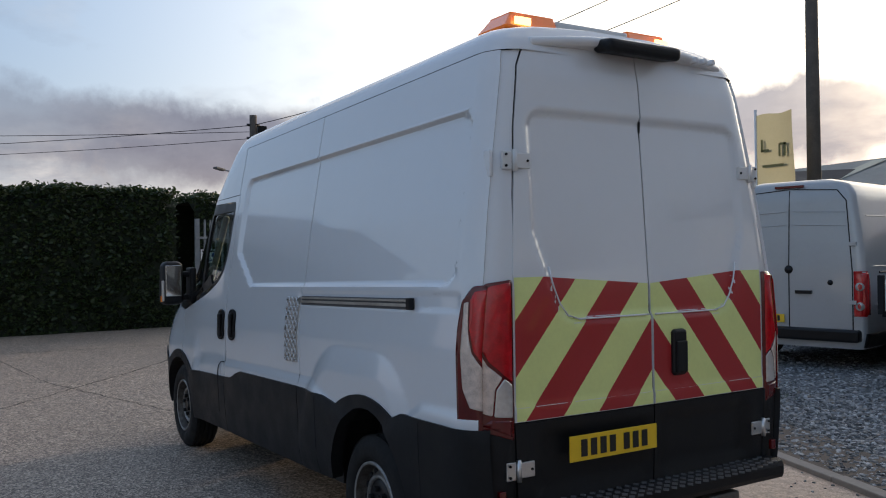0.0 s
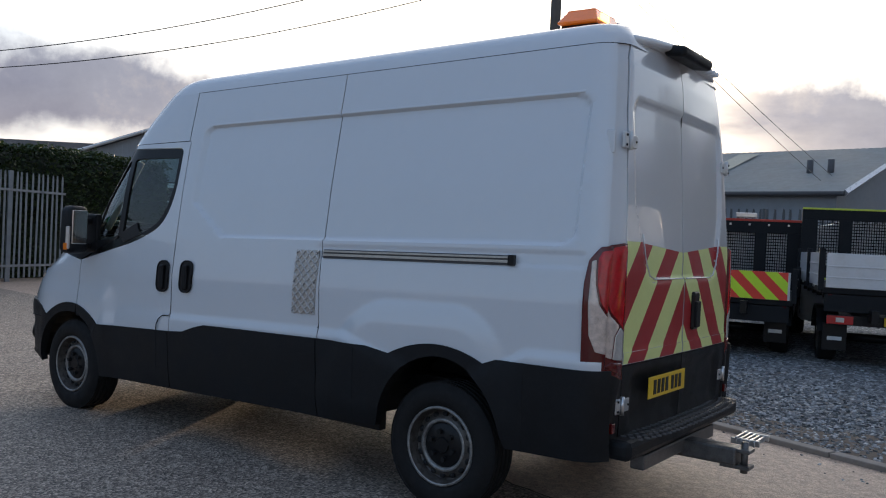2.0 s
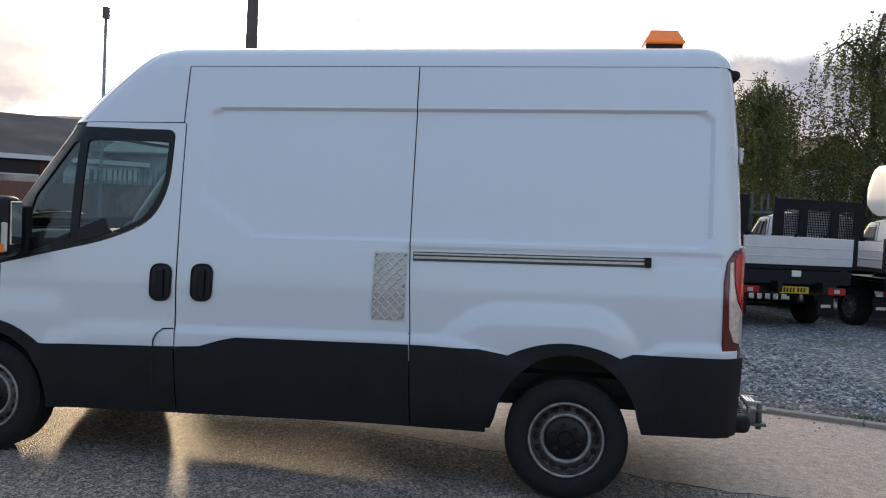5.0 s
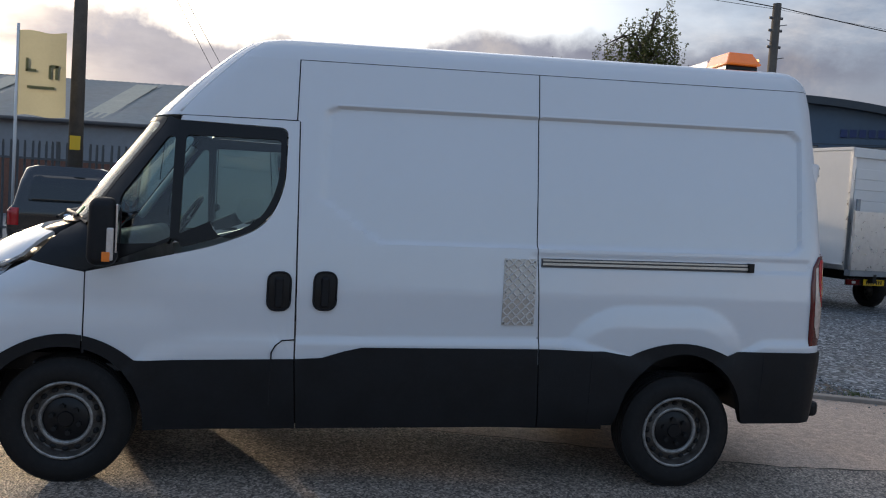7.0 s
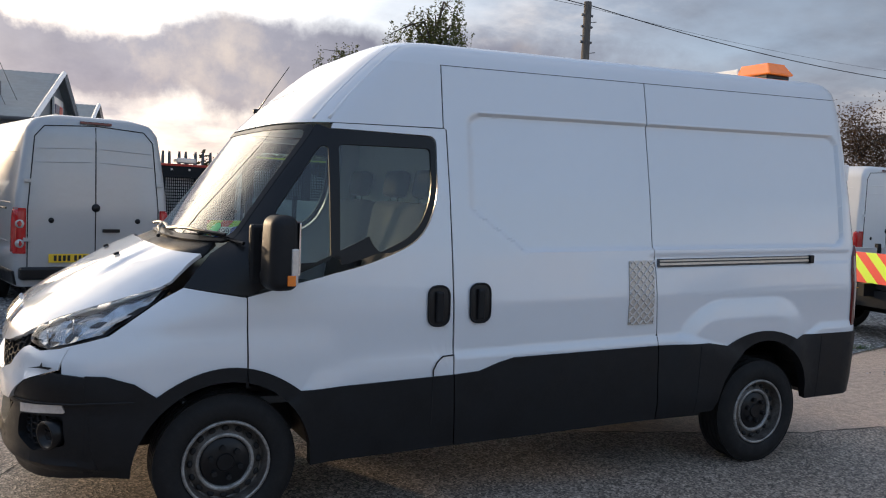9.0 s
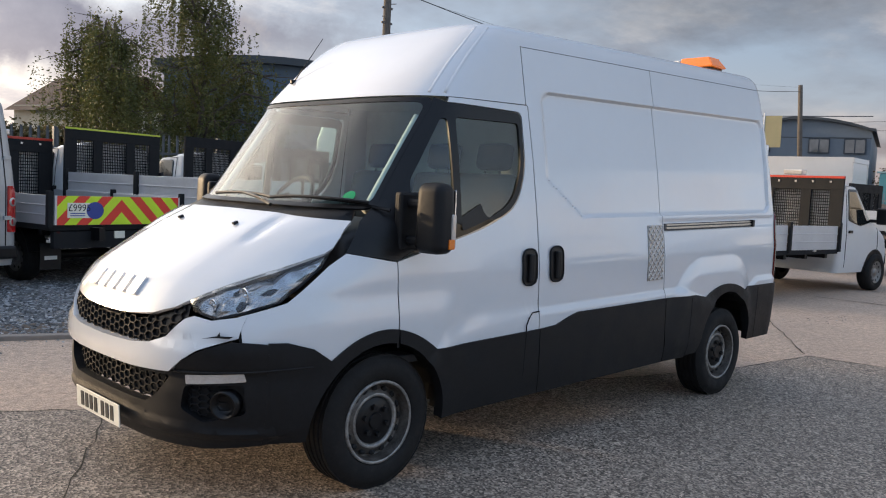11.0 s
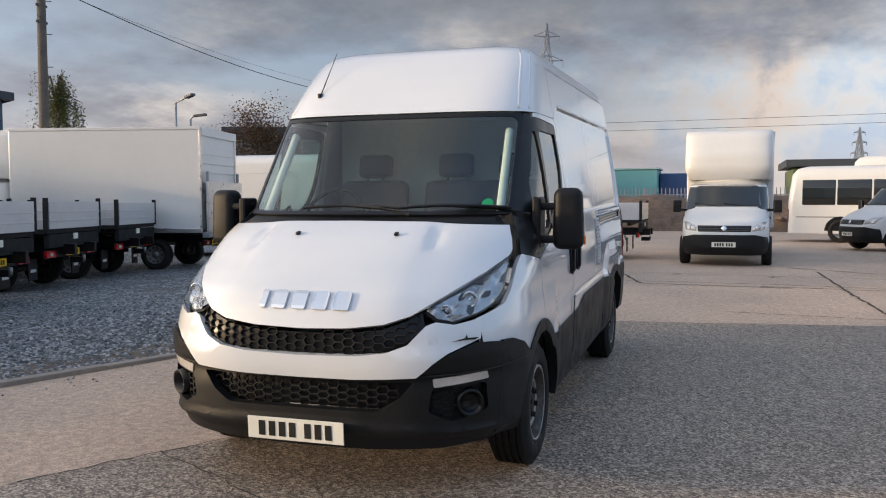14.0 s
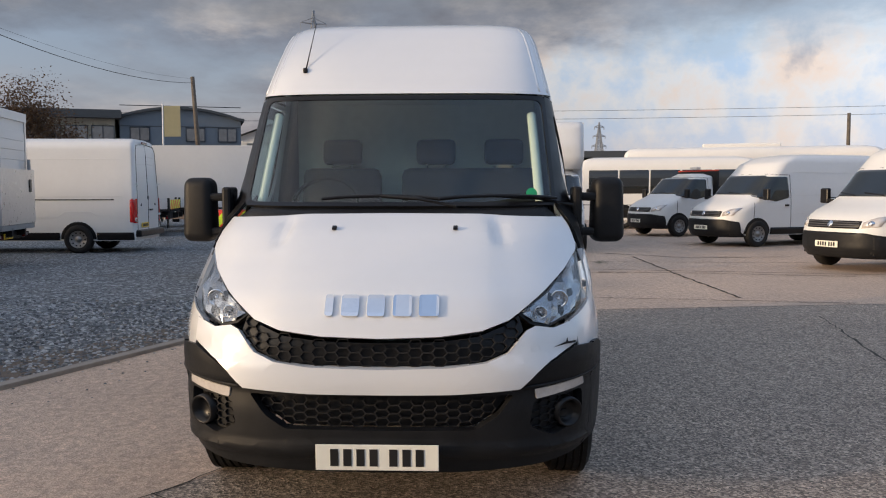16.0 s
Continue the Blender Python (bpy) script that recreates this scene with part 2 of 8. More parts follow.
def add_box(bm, c, s, rot=None, bevel=0.0, seg=2):
    r = bmesh.ops.create_cube(bm, size=1.0)
    vs = r["verts"]
    bmesh.ops.scale(bm, vec=s, verts=vs)
    if bevel:
        es = list({e for v in vs for e in v.link_edges})
        g = bmesh.ops.bevel(bm, geom=es, offset=bevel, segments=seg, profile=0.5, affect="EDGES", clamp_overlap=True)
        vs = list({v for f in g["faces"] for v in f.verts} | {v for v in vs if v.is_valid})
    if rot:
        bmesh.ops.rotate(bm, cent=(0, 0, 0), matrix=Euler([radians(a) for a in rot]).to_matrix(), verts=vs)
    bmesh.ops.translate(bm, vec=c, verts=vs)
    return vs


def add_rod(bm, a, b, r1, r2=None, n=10, caps=True):
    a, b = Vector(a), Vector(b)
    d = b - a
    m = Matrix.Translation((a + b) / 2) @ d.to_track_quat("Z", "Y").to_matrix().to_4x4()
    return bmesh.ops.create_cone(bm, cap_ends=caps, segments=n, radius1=r1, radius2=r1 if r2 is None else r2, depth=d.length, matrix=m)["verts"]


def tube(bm, pts, r, n=8):
    """One unbroken round bar along points."""
    pts = [Vector(p) for p in pts]
    rings = []
    for i, p in enumerate(pts):
        d = (pts[min(i + 1, len(pts) - 1)] - pts[max(i - 1, 0)]).normalized()
        q = d.to_track_quat("Z", "Y").to_matrix()
        rings.append([bm.verts.new(p + q @ Vector((r * math.cos(2 * math.pi * k / n), r * math.sin(2 * math.pi * k / n), 0))) for k in range(n)])
    # neighbouring rings may be turned against each other: join by the nearest start
    for a, b in zip(rings, rings[1:]):
        s = min(range(n), key=lambda j: (b[j].co - a[0].co).length)
        for k in range(n):
            bm.faces.new((a[k], a[(k + 1) % n], b[(k + 1 + s) % n], b[(k + s) % n]))
    bm.faces.new(rings[0][::-1])
    bm.faces.new(rings[-1])


def box(name, c, s, material, parent=None, label="", rot=None, bevel=0.004):
    bm = bmesh.new()
    add_box(bm, c, s, rot, min(bevel, min(s) * 0.3))
    return part(name, bm, material, parent, label)


def rod(name, a, b, r1, material, parent=None, label="", r2=None, n=12):
    bm = bmesh.new()
    add_rod(bm, a, b, r1, r2, n)
    return part(name, bm, material, parent, label, True)


def thing(name, label, category, group="", kind="", m=None):
    ob = new(name)
    ob.empty_display_size = 0.2
    if m is not None:
        ob.matrix_basis = m
    return tagged(ob, label, category, group, kind)


# ---- ground ----
def kerb_y(x):
    return -2.5 - 0.36 * x


def ground_material(name, scale, tones, relief):
    m = bpy.data.materials.new(name)
    m.use_nodes = True
    k = Nodes(m.node_tree)
    out, b = k.n("ShaderNodeOutputMaterial"), k.n("ShaderNodeBsdfPrincipled")
    k.l(b.outputs[0], out.inputs[0])
    co = k.n("ShaderNodeTexCoord").outputs["Object"]
    grain = k.n("ShaderNodeTexVoronoi", i_Scale=scale)
    k.l(co, grain.inputs["Vector"])
    stones = k.ramp(grain.outputs["Color"], [(0.15, tones[0]), (0.5, tones[1]), (0.88, tones[2])])
    patch = k.ramp(k.noise(co, 0.45, 6.0, 0.6), [(0.3, (0.82, 0.80, 0.79)), (0.7, (1.10, 1.05, 1.0))])
    col = k.mix(1.0, stones, patch, "MULTIPLY")
    stain = k.ramp(k.noise(co, 1.7, 7.0, 0.7), [(0.58, 0.0), (0.8, 0.4)])
    speck = k.ramp(k.noise(co, 14.0, 8.0, 0.75), [(0.40, 0.72), (0.62, 1.15)])
    col = k.mix(1.0, col, speck, "MULTIPLY")
    col = k.mix(stain, col, tuple(0.5 * q for q in tones[1]))
    k.l(col, b.inputs["Base Color"])
    b.inputs["Roughness"].default_value = 0.62
    bp = k.n("ShaderNodeBump", i_Strength=relief, i_Distance=0.004)
    k.l(grain.outputs["Distance"], bp.inputs["Height"])
    k.l(bp.outputs[0], b.inputs["Normal"])
    return m


def gravel_material():
    m = bpy.data.materials.new("blue_grey_slate_gravel")
    m.use_nodes = True
    k = Nodes(m.node_tree)
    out, b = k.n("ShaderNodeOutputMaterial"), k.n("ShaderNodeBsdfPrincipled")
    k.l(b.outputs[0], out.inputs[0])
    co = k.n("ShaderNodeTexCoord").outputs["Object"]
    v = k.n("ShaderNodeTexVoronoi", i_Scale=26.0)
    k.l(co, v.inputs["Vector"])
    col = k.ramp(v.outputs["Color"], [(0.15, (0.04, 0.046, 0.052)), (0.6, (0.165, 0.178, 0.19)), (0.92, (0.50, 0.52, 0.53))])
    soil = k.ramp(k.noise(co, 0.8, 6.0, 0.65), [(0.52, 0.0), (0.74, 0.7)])
    col = k.mix(soil, col, (0.10, 0.085, 0.065))
    k.l(col, b.inputs["Base Color"])
    b.inputs["Roughness"].default_value = 0.7
    bp = k.n("ShaderNodeBump", i_Strength=1.0, i_Distance=0.03)
    k.l(v.outputs["Distance"], bp.inputs["Height"])
    k.l(bp.outputs[0], b.inputs["Normal"])
    return m


CONCRETE = ground_material("exposed_aggregate_concrete", 82.0, ((0.080, 0.065, 0.053), (0.27, 0.222, 0.180), (0.66, 0.565, 0.465)), 0.9)
GRAVEL = gravel_material()
SLAB = ground_material("pale_worn_concrete", 140.0, ((0.35, 0.262, 0.202), (0.55, 0.425, 0.332), (0.72, 0.58, 0.46)), 0.4)
ASPHALT = mat("far_asphalt", (0.10, 0.098, 0.096), 0.85, var=0.2, scale=0.3)



def sheet(name, pts, z, material, label, kind="structure", category="ground"):
    bm = bmesh.new()
    bm.faces.new([bm.verts.new((x, y, z)) for x, y in pts])
    bm.normal_update()
    if bm.faces[:][0].normal.z < 0:
        bmesh.ops.reverse_faces(bm, faces=bm.faces[:])
    me = bpy.data.meshes.new(name)
    bm.to_mesh(me)
    bm.free()
    return tagged(link(name, me, material), label, category, kind=kind)


R = 1500.0
sheet("ground", [(-R, -R), (R, -R), (R, R), (-R, R)], 0.0, SLAB, "pale worn concrete yard with fine cracks")
sheet("pavement", [(60, -9.5), (11, -3.6), (4.6, -1.52), (3.6, -0.90), (1.2, -0.1), (-1.0, 0.60), (-2.4, 0.72), (-2.6, 2.0), (-3.2, 5.7), (-3.8, 12), (-3, 40), (60, 40)], 0.004, CONCRETE, "exposed-aggregate concrete apron", category="pavement")
sheet("gravel_yard", [(14.5, kerb_y(14.5)), (-3.3, kerb_y(-3.3)), (-4.7, -1.85), (-6.3, -2.3), (-9.5, -3.6), (-22, -9.0), (-40, -16), (-60, -60), (14.5, -60)], 0.012, GRAVEL, "blue-grey slate gravel parking yard", category="gravel")

# kerb between slab and gravel, laid in lengths
KERB = mat("concrete_kerb", (0.27, 0.24, 0.21), 0.85, var=0.2, scale=3, bump=0.4, bump_scale=30, dirt=0.4)
kerb = thing("kerb", "low concrete edging strip beside the gravel", "kerb", kind="structure")
bm = bmesh.new()
add_box(bm, (0, 0, 0.012), (1.19, 0.11, 0.055), bevel=0.008)
kerb_me = bpy.data.meshes.new("kerb_stone")
bm.to_mesh(kerb_me)
bm.free()
kerb_me.materials.append(KERB)
ang = math.atan(-0.36)
rng = random.Random(3)
for k in range(7, 23):
    x = -11.0 + 1.2 * k * math.cos(ang)
    o = new("kerb_stone", kerb_me)
    o.parent = kerb
    o.matrix_basis = Matrix.Translation((x, kerb_y(x), rng.uniform(-0.004, 0.004))) @ Matrix.Rotation(ang + rng.uniform(-0.006, 0.006), 4, "Z")


def scatter(name, region, count, size, material, label, seed, z0=0.0):
    """Loose stones, each a squashed irregular block."""
    rng = np.random.default_rng(seed)
    V, Fc = [], []
    base = np.array([(-1, -1, -0.6), (1, -1, -0.6), (1, 1, -0.6), (-1, 1, -0.6), (-0.7, -0.7, 0.6), (0.7, -0.6, 0.6), (0.6, 0.7, 0.6), (-0.6, 0.6, 0.6)])
    quads = [(0, 1, 5, 4), (1, 2, 6, 5), (2, 3, 7, 6), (3, 0, 4, 7), (4, 5, 6, 7)]
    for _ in range(count):
        x, y = region(rng)
        s = size * rng.uniform(0.45, 1.25)
        a = rng.uniform(0, 6.28)
        c, q = math.cos(a), math.sin(a)
        p = (base + rng.uniform(-0.25, 0.25, base.shape)) * (s * rng.uniform(0.7, 1.4), s, s * rng.uniform(0.5, 0.9))
        t = rng.uniform(-0.4, 0.4)
        p[:, 2] += p[:, 0] * t
        n = len(V)
        V += [(x + c * u - q * v, y + q * u + c * v, z0 + 0.4 * s + w) for u, v, w in p]
        Fc += [tuple(n + i for i in f) for f in quads]
    return tagged(raw(name, V, Fc, material), label, "gravel", kind="stuff")


def stone_material():
    m = bpy.data.materials.new("slate_stone")
    m.use_nodes = True
    k = Nodes(m.node_tree)
    out, b = k.n("ShaderNodeOutputMaterial"), k.n("ShaderNodeBsdfPrincipled", i_Roughness=0.6)
    k.l(b.outputs[0], out.inputs[0])
    isl = k.n("ShaderNodeNewGeometry").outputs["Random Per Island"]
    k.l(k.ramp(isl, [(0.0, (0.04, 0.046, 0.052)), (0.6, (0.17, 0.183, 0.196)), (0.9, (0.43, 0.45, 0.465)), (1.0, (0.19, 0.16, 0.13))]), b.inputs["Base Color"])
    return m


STONE = stone_material()
def near_kerb(rng):
    x = rng.uniform(-3.3, 9)
    return x, kerb_y(x) - 0.12 - abs(rng.normal(0, 1.0)) * 1.9
scatter("gravel", near_kerb, 20000, 0.016, STONE, "loose blue-grey slate chippings", 5, 0.012)
def on_slab(rng):
    x = rng.uniform(-6, 9)
    return x, kerb_y(x) + 0.08 + abs(rng.normal(0, 0.35))
scatter("stray_stone", on_slab, 260, 0.008, STONE, "stray chippings on the concrete", 6)

# a strip of bare soil beside the kerb
EARTH = mat("bare_brown_soil", (0.115, 0.088, 0.068), 0.95, var=0.4, scale=9, bump=0.9, bump_scale=70)
rng = random.Random(9)
V, Fc = [], []
for k in range(81):
    x = -3.2 + 0.2 * k
    w = 0.75 + 0.45 * noise.noise(Vector((x * 0.9, 3, 1))) + rng.uniform(-0.05, 0.05)
    V += [(x, kerb_y(x) - 0.05, 0.016), (x, kerb_y(x) - 0.05 - w * 0.5, 0.019), (x, kerb_y(x) - 0.05 - w, 0.0165)]
    if k:
        a = 3 * k
        Fc += [(a - 3, a - 2, a + 1, a), (a - 2, a - 1, a + 2, a + 1)]
tagged(raw("soil_strip", V, Fc, EARTH), "strip of bare brown soil along the kerb", "soil", kind="structure")

# joints and cracks in the slab
CRACK = mat("crack_dirt", (0.05, 0.045, 0.035), 0.95, var=0.3)
GRASS = mat("grass_blade", (0.07, 0.11, 0.03), 0.8, var=0.4, scale=4)


def crack(pts, width, seed, name="crack"):
    rng = random.Random(seed)
    line = []
    for (x0, y0), (x1, y1) in zip(pts, pts[1:]):
        n = max(3, int(math.hypot(x1 - x0, y1 - y0) / 0.12))
        for k in range(n):
            u = k / n
            line.append((x0 + (x1 - x0) * u + rng.uniform(-0.02, 0.02), y0 + (y1 - y0) * u + rng.uniform(-0.02, 0.02)))
    V, Fc = [], []
    for i, (x, y) in enumerate(line):
        x2, y2 = line[min(i + 1, len(line) - 1)]
        x1, y1 = line[max(i - 1, 0)]
        d = math.hypot(x2 - x1, y2 - y1) or 1
        w = width * rng.uniform(0.35, 1.0)
        nx, ny = -(y2 - y1) / d * w / 2, (x2 - x1) / d * w / 2
        V += [(x + nx, y + ny, 0.0065), (x - nx, y - ny, 0.0065)]
        if i:
            Fc.append((2 * i - 2, 2 * i - 1, 2 * i + 1, 2 * i))
    return tagged(raw(name, V, Fc, CRACK), "dirt-filled crack in the concrete", "crack", kind="structure")


crack([(4.7, -1.55), (3.6, -0.92), (1.2, -0.12), (-1.0, 0.60), (-2.4, 0.72)], 0.022, 1)
crack([(-2.4, 0.72), (-2.6, 2.0), (-3.2, 5.7), (-3.8, 12)], 0.03, 2)
crack([(-11.1, 3.96), (-7.24, 4.0), (-3.7, 4.1)], 0.06, 3)
crack([(-8.1, -1.5), (-8.0, 2.96), (-7.1, 7.6), (-6.8, 13)], 0.05, 4)
crack([(-11.2, -0.3), (-7.6, 0.65), (-7.35, 3.3)], 0.06, 5)
crack([(-10.2, -1.6), (-9.7, 4.0), (-9.4, 12)], 0.04, 6)
crack([(-2.1, 4.5), (0.56, 4.0), (2.6, 4.6)], 0.03, 7)
crack([(6.4, 2.2), (8.6, 0.4), (12, -2.0)], 0.04, 8)
crack([(12.2, 5), (12.4, 1.7), (12.0, -3)], 0.05, 9)
crack([(5.2, 0.7), (8.2, 1.5), (12.2, 1.9)], 0.02, 10)
crack([(3.98, -1.16), (4.5, -0.2), (5.4, 1.2)], 0.012, 11)
crack([(-4.6, -0.7), (-2.4, 0.72)], 0.02, 13)

crack([(-12.16, 3.49), (-10.91, 5.04), (-11.11, 7.58)], 0.09, 61)
crack([(-7.58, 2.7), (-7.3, 4.67), (-6.75, 7.06)], 0.06, 62)
crack([(-3.78, 2.15), (-3.52, 4.01), (-3.27, 5.55)], 0.035, 64)


def tuft(x, y, n, h, seed):
    rng = random.Random(seed)
    V, Fc = [], []
    for _ in range(n):
        a, r, hh = rng.uniform(0, 6.28), rng.gauss(0, 0.09), h * rng.uniform(0.4, 1)
        bx, by = x + r * math.cos(a) * 2.2, y + r * math.sin(a)
        dx, dy = rng.uniform(-1, 1) * hh * 0.5, rng.uniform(-1, 1) * hh * 0.5
        w = 0.004
        k = len(V)
        V += [(bx - w, by, 0), (bx + w, by, 0), (bx + dx, by + dy, hh)]
        Fc.append((k, k + 1, k + 2))
    return tagged(raw("grass_tuft", V, Fc, GRASS), "small weedy grass tuft in the gravel", "grass", kind="stuff")


for k, (x, y) in enumerate(((-2.6, -1.75), (-3.1, -1.62), (-3.9, -1.75), (-9.6, 1.2), (-9.5, 3.0), (2.2, -4.9), (-5.0, -2.05))):
    tuft(x, y, 160, 0.07, 40 + k)


# ---- a vehicle's skin: at each height a plan outline, from which panels are cut ----
def smooth_curve(points, blur=0.03):
    z, v = np.array(points, float).T
    zz = np.linspace(z[0], z[-1], 500)
    vv = np.interp(zz, z, v)
    w = max(1, int(blur / (zz[1] - zz[0])))
    k = np.hanning(2 * w + 3)
    k /= k.sum()
    pad = len(k) // 2
    ext = np.r_[2 * vv[0] - vv[pad:0:-1], vv, 2 * vv[-1] - vv[-2:-pad - 2:-1]]
    return zz, np.convolve(ext, k, "valid")


class Form:
    """nose: x of the front at each height; wide: half width at each height; tail: x of the rear at each height."""

    def __init__(self, nose, wide, tail, run=0.8, power=2.6, corner=0.12, cy=0.0, blur=0.03, rake=(0.0, 0.0), bow=0.0):
        self.P, self.W, self.T = smooth_curve(nose, blur), smooth_curve(wide, blur), smooth_curve(tail, blur)
        self.R = smooth_curve(run, blur) if isinstance(run, list) else None
        self.N = smooth_curve(power, blur) if isinstance(power, list) else None
        self.flat_run, self.flat_n, self.r, self.cy, self.rake, self.bow = run, power, corner, cy, rake, bow

    def run(self, z):
        return self.flat_run if self.R is None else float(np.interp(z, *self.R))

    def n(self, z):
        """How square the plan outline's front corners are."""
        return self.flat_n if self.N is None else float(np.interp(z, *self.N))

    def nose(self, z):
        return float(np.interp(z, *self.P))

    def wide(self, z):
        return float(np.interp(z, *self.W))

    def tail(self, z):
        return float(np.interp(z, *self.T))

    def side(self, x, z):
        """Half width at x, z."""
        P, w, t = self.nose(z), self.wide(z), self.tail(z)
        run = self.run(z)
        a = P - run
        if x > a:
            u = min((x - a) / run, 0.9999)
            return w * (1 - u ** self.n(z)) ** (1 / self.n(z))
        if x < t + self.r:
            u = min((t + self.r - x) / self.r, 0.9999)
            return w - self.r * (1 - math.sqrt(max(0.0, 1 - u * u)))
        return w

    def front(self, y, z):
        """x of the front at y, z."""
        u = min(abs(y) / self.wide(z), 0.9999)
        return self.nose(z) - self.run(z) * (1 - (1 - u ** self.n(z)) ** (1 / self.n(z)))

    def rear(self, y, z):
        w = self.wide(z)
        u = (abs(y) - (w - self.r)) / self.r
        bow = self.bow * (y / w) ** 2
        return self.tail(z) + bow + (0 if u <= 0 else self.r * (1 - math.sqrt(max(0.0, 1 - min(u, 1) ** 2))))

    def point(self, kind, a, z, off=0.0, sgn=1, sink=None):
        """Where panel coordinate (a, z) lies: kind is side, front or rear."""
        if sink:
            off = off + sink(a, z)
        e = 0.004
        if kind == "side":
            y = self.side(a, z)
            n = (-(self.side(a + e, z) - self.side(a - e, z)) / (2 * e), 1.0, -(self.side(a, z + e) - self.side(a, z - e)) / (2 * e))
            p, s = (a, y, z), (1, sgn, 1)
        else:
            f = self.front if kind == "front" else self.rear
            d = 1 if kind == "front" else -1
            n = (d, -d * (f(a + e, z) - f(a - e, z)) / (2 * e), -d * (f(a, z + e) - f(a, z - e)) / (2 * e))
            p, s = (f(a, z), a, z), (1, 1, 1)
        k = off / math.sqrt(n[0] ** 2 + n[1] ** 2 + n[2] ** 2)
        return self.place(p[0] + n[0] * k, (p[1] + n[1] * k) * s[1], p[2] + n[2] * k)

    def place(self, x, y, z):
        return (x, y + self.cy, z + self.rake[0] * (self.rake[1] - x))

    def outline(self, z, x_from=None, nf=14, ns=10, off=0.0):
        """The plan outline at z, from the rear (or x_from) on one side round the front to the other."""
        P, w, t, run = self.nose(z), self.wide(z) + off, self.tail(z), self.run(z)
        half = []
        for k in range(nf + 1):
            h = (k / nf) * math.pi / 2
            half.append((P - run + (run + off) * math.cos(h) ** (2 / self.n(z)), w * math.sin(h) ** (2 / self.n(z))))
        end = t + self.r if x_from is None else x_from
        half = [q for q in half if q[0] > end + 1e-4] if half[-1][0] < end else half
        x1 = half[-1][0]
        if x_from is not None:
            half += [(x1 + (end - x1) * k / ns, self.side(x1 + (end - x1) * k / ns, z)) for k in range(1, ns + 1)] if x1 > end else []
        else:
            half += [(x1 + (end - x1) * k / ns, w) for k in range(1, ns + 1)]
            half += [(end - self.r * math.sin(b), w - self.r + self.r * math.cos(b)) for b in [math.pi / 2 * j / 5 for j in range(1, 6)]]
            half += [(t, (w - self.r) * q) for q in (0.6, 0.2)]
        left = [(x, y) for x, y in half]
        return [(x, -y) for x, y in reversed(left)] + left[1:]


def rounded(points, r, seg=5):
    """A polygon with rounded corners; a corner may carry its own radius as a third number."""
    out, n = [], len(points)
    for i, p in enumerate(points):
        rad = p[2] if len(p) > 2 else r
        p = np.array(p[:2], float)
        a, b = np.array(points[i - 1][:2], float) - p, np.array(points[(i + 1) % n][:2], float) - p
        la, lb = np.linalg.norm(a), np.linalg.norm(b)
        if rad <= 0 or la < 1e-6 or lb < 1e-6:
            out.append(tuple(p))
            continue
        d = min(rad, la * 0.48, lb * 0.48)
        p0, p1 = p + a / la * d, p + b / lb * d
        for k in range(seg + 1):
            u = k / seg
            out.append(tuple((1 - u) ** 2 * p0 + 2 * u * (1 - u) * p + u * u * p1))
    return out


def patch(form, kind, poly, off=0.0, thick=0.02, step=0.05, sgn=1, holes=(), sink=None, seam=True):
    """A bmesh: the polygon (and its holes), cut into a grid and laid on the form, with its rim turned in."""
    bm = bmesh.new()
    for loop in (poly, *holes):
        vs = [bm.verts.new((p[0], p[1], 0)) for p in loop]
        for i in range(len(vs)):
            bm.edges.new((vs[i - 1], vs[i]))
    bmesh.ops.triangle_fill(bm, use_beauty=True, use_dissolve=False, edges=bm.edges[:])
    xs, ys = [p[0] for p in poly], [p[1] for p in poly]
    sx, sy = step if isinstance(step, tuple) else (step, step)
    for lo, hi, axis, st in ((min(xs), max(xs), 0, sx), (min(ys), max(ys), 1, sy)):
        n = max(1, int((hi - lo) / st))
        for k in range(1, n):
            co, no = [0, 0, 0], [0, 0, 0]
            co[axis], no[axis] = lo + (hi - lo) * k / n, 1
            bmesh.ops.bisect_plane(bm, geom=bm.verts[:] + bm.edges[:] + bm.faces[:], dist=1e-5, plane_co=co, plane_no=no)
    edge = [e for e in bm.edges if len(e.link_faces) == 1]
    flat = {v: (v.co.x, v.co.y) for v in bm.verts}
    if seam and thick:
        low = {}
        for e in edge:
            for v in e.verts:
                if v not in low:
                    low[v] = bm.verts.new(form.point(kind, *flat[v], off - thick, sgn))
        for e in edge:
            a, b = e.verts
            bm.faces.new((a, b, low[b], low[a]))
    for v, (a, z) in flat.items():
        v.co = form.point(kind, a, z, off, sgn, sink)
    # faces look outward
    bm.faces.layers.int.new("laid")
    if seam and thick:
        bmesh.ops.recalc_face_normals(bm, faces=bm.faces)
    bm.normal_update()
    tops = [f for f in bm.faces if all(v in flat for v in f.verts)]
    if tops:
        f = max(tops, key=lambda q: q.calc_area())
        a, z = flat[f.verts[0]]
        out = Vector(form.point(kind, a, z, 0.1, sgn)) - Vector(form.point(kind, a, z, 0.0, sgn))
        if f.normal.dot(out) < 0:
            bmesh.ops.reverse_faces(bm, faces=bm.faces[:])
    return bm


def loft(form, zs, x_from=None, cap=True, off=0.0):
    bm = bmesh.new()
    rings = []
    for z in zs:
        rings.append([bm.verts.new(form.place(x, y, z)) for x, y in form.outline(z, x_from, off=off)])
    n = min(len(r) for r in rings)
    for a, b in zip(rings, rings[1:]):
        if len(a) == len(b):
            for i in range(len(a) - 1):
                bm.faces.new((a[i], a[i + 1], b[i + 1], b[i]))
            if x_from is None:
                bm.faces.new((a[-1], a[0], b[0], b[-1]))
    if cap:
        bm.faces.new(rings[-1])
    return bm


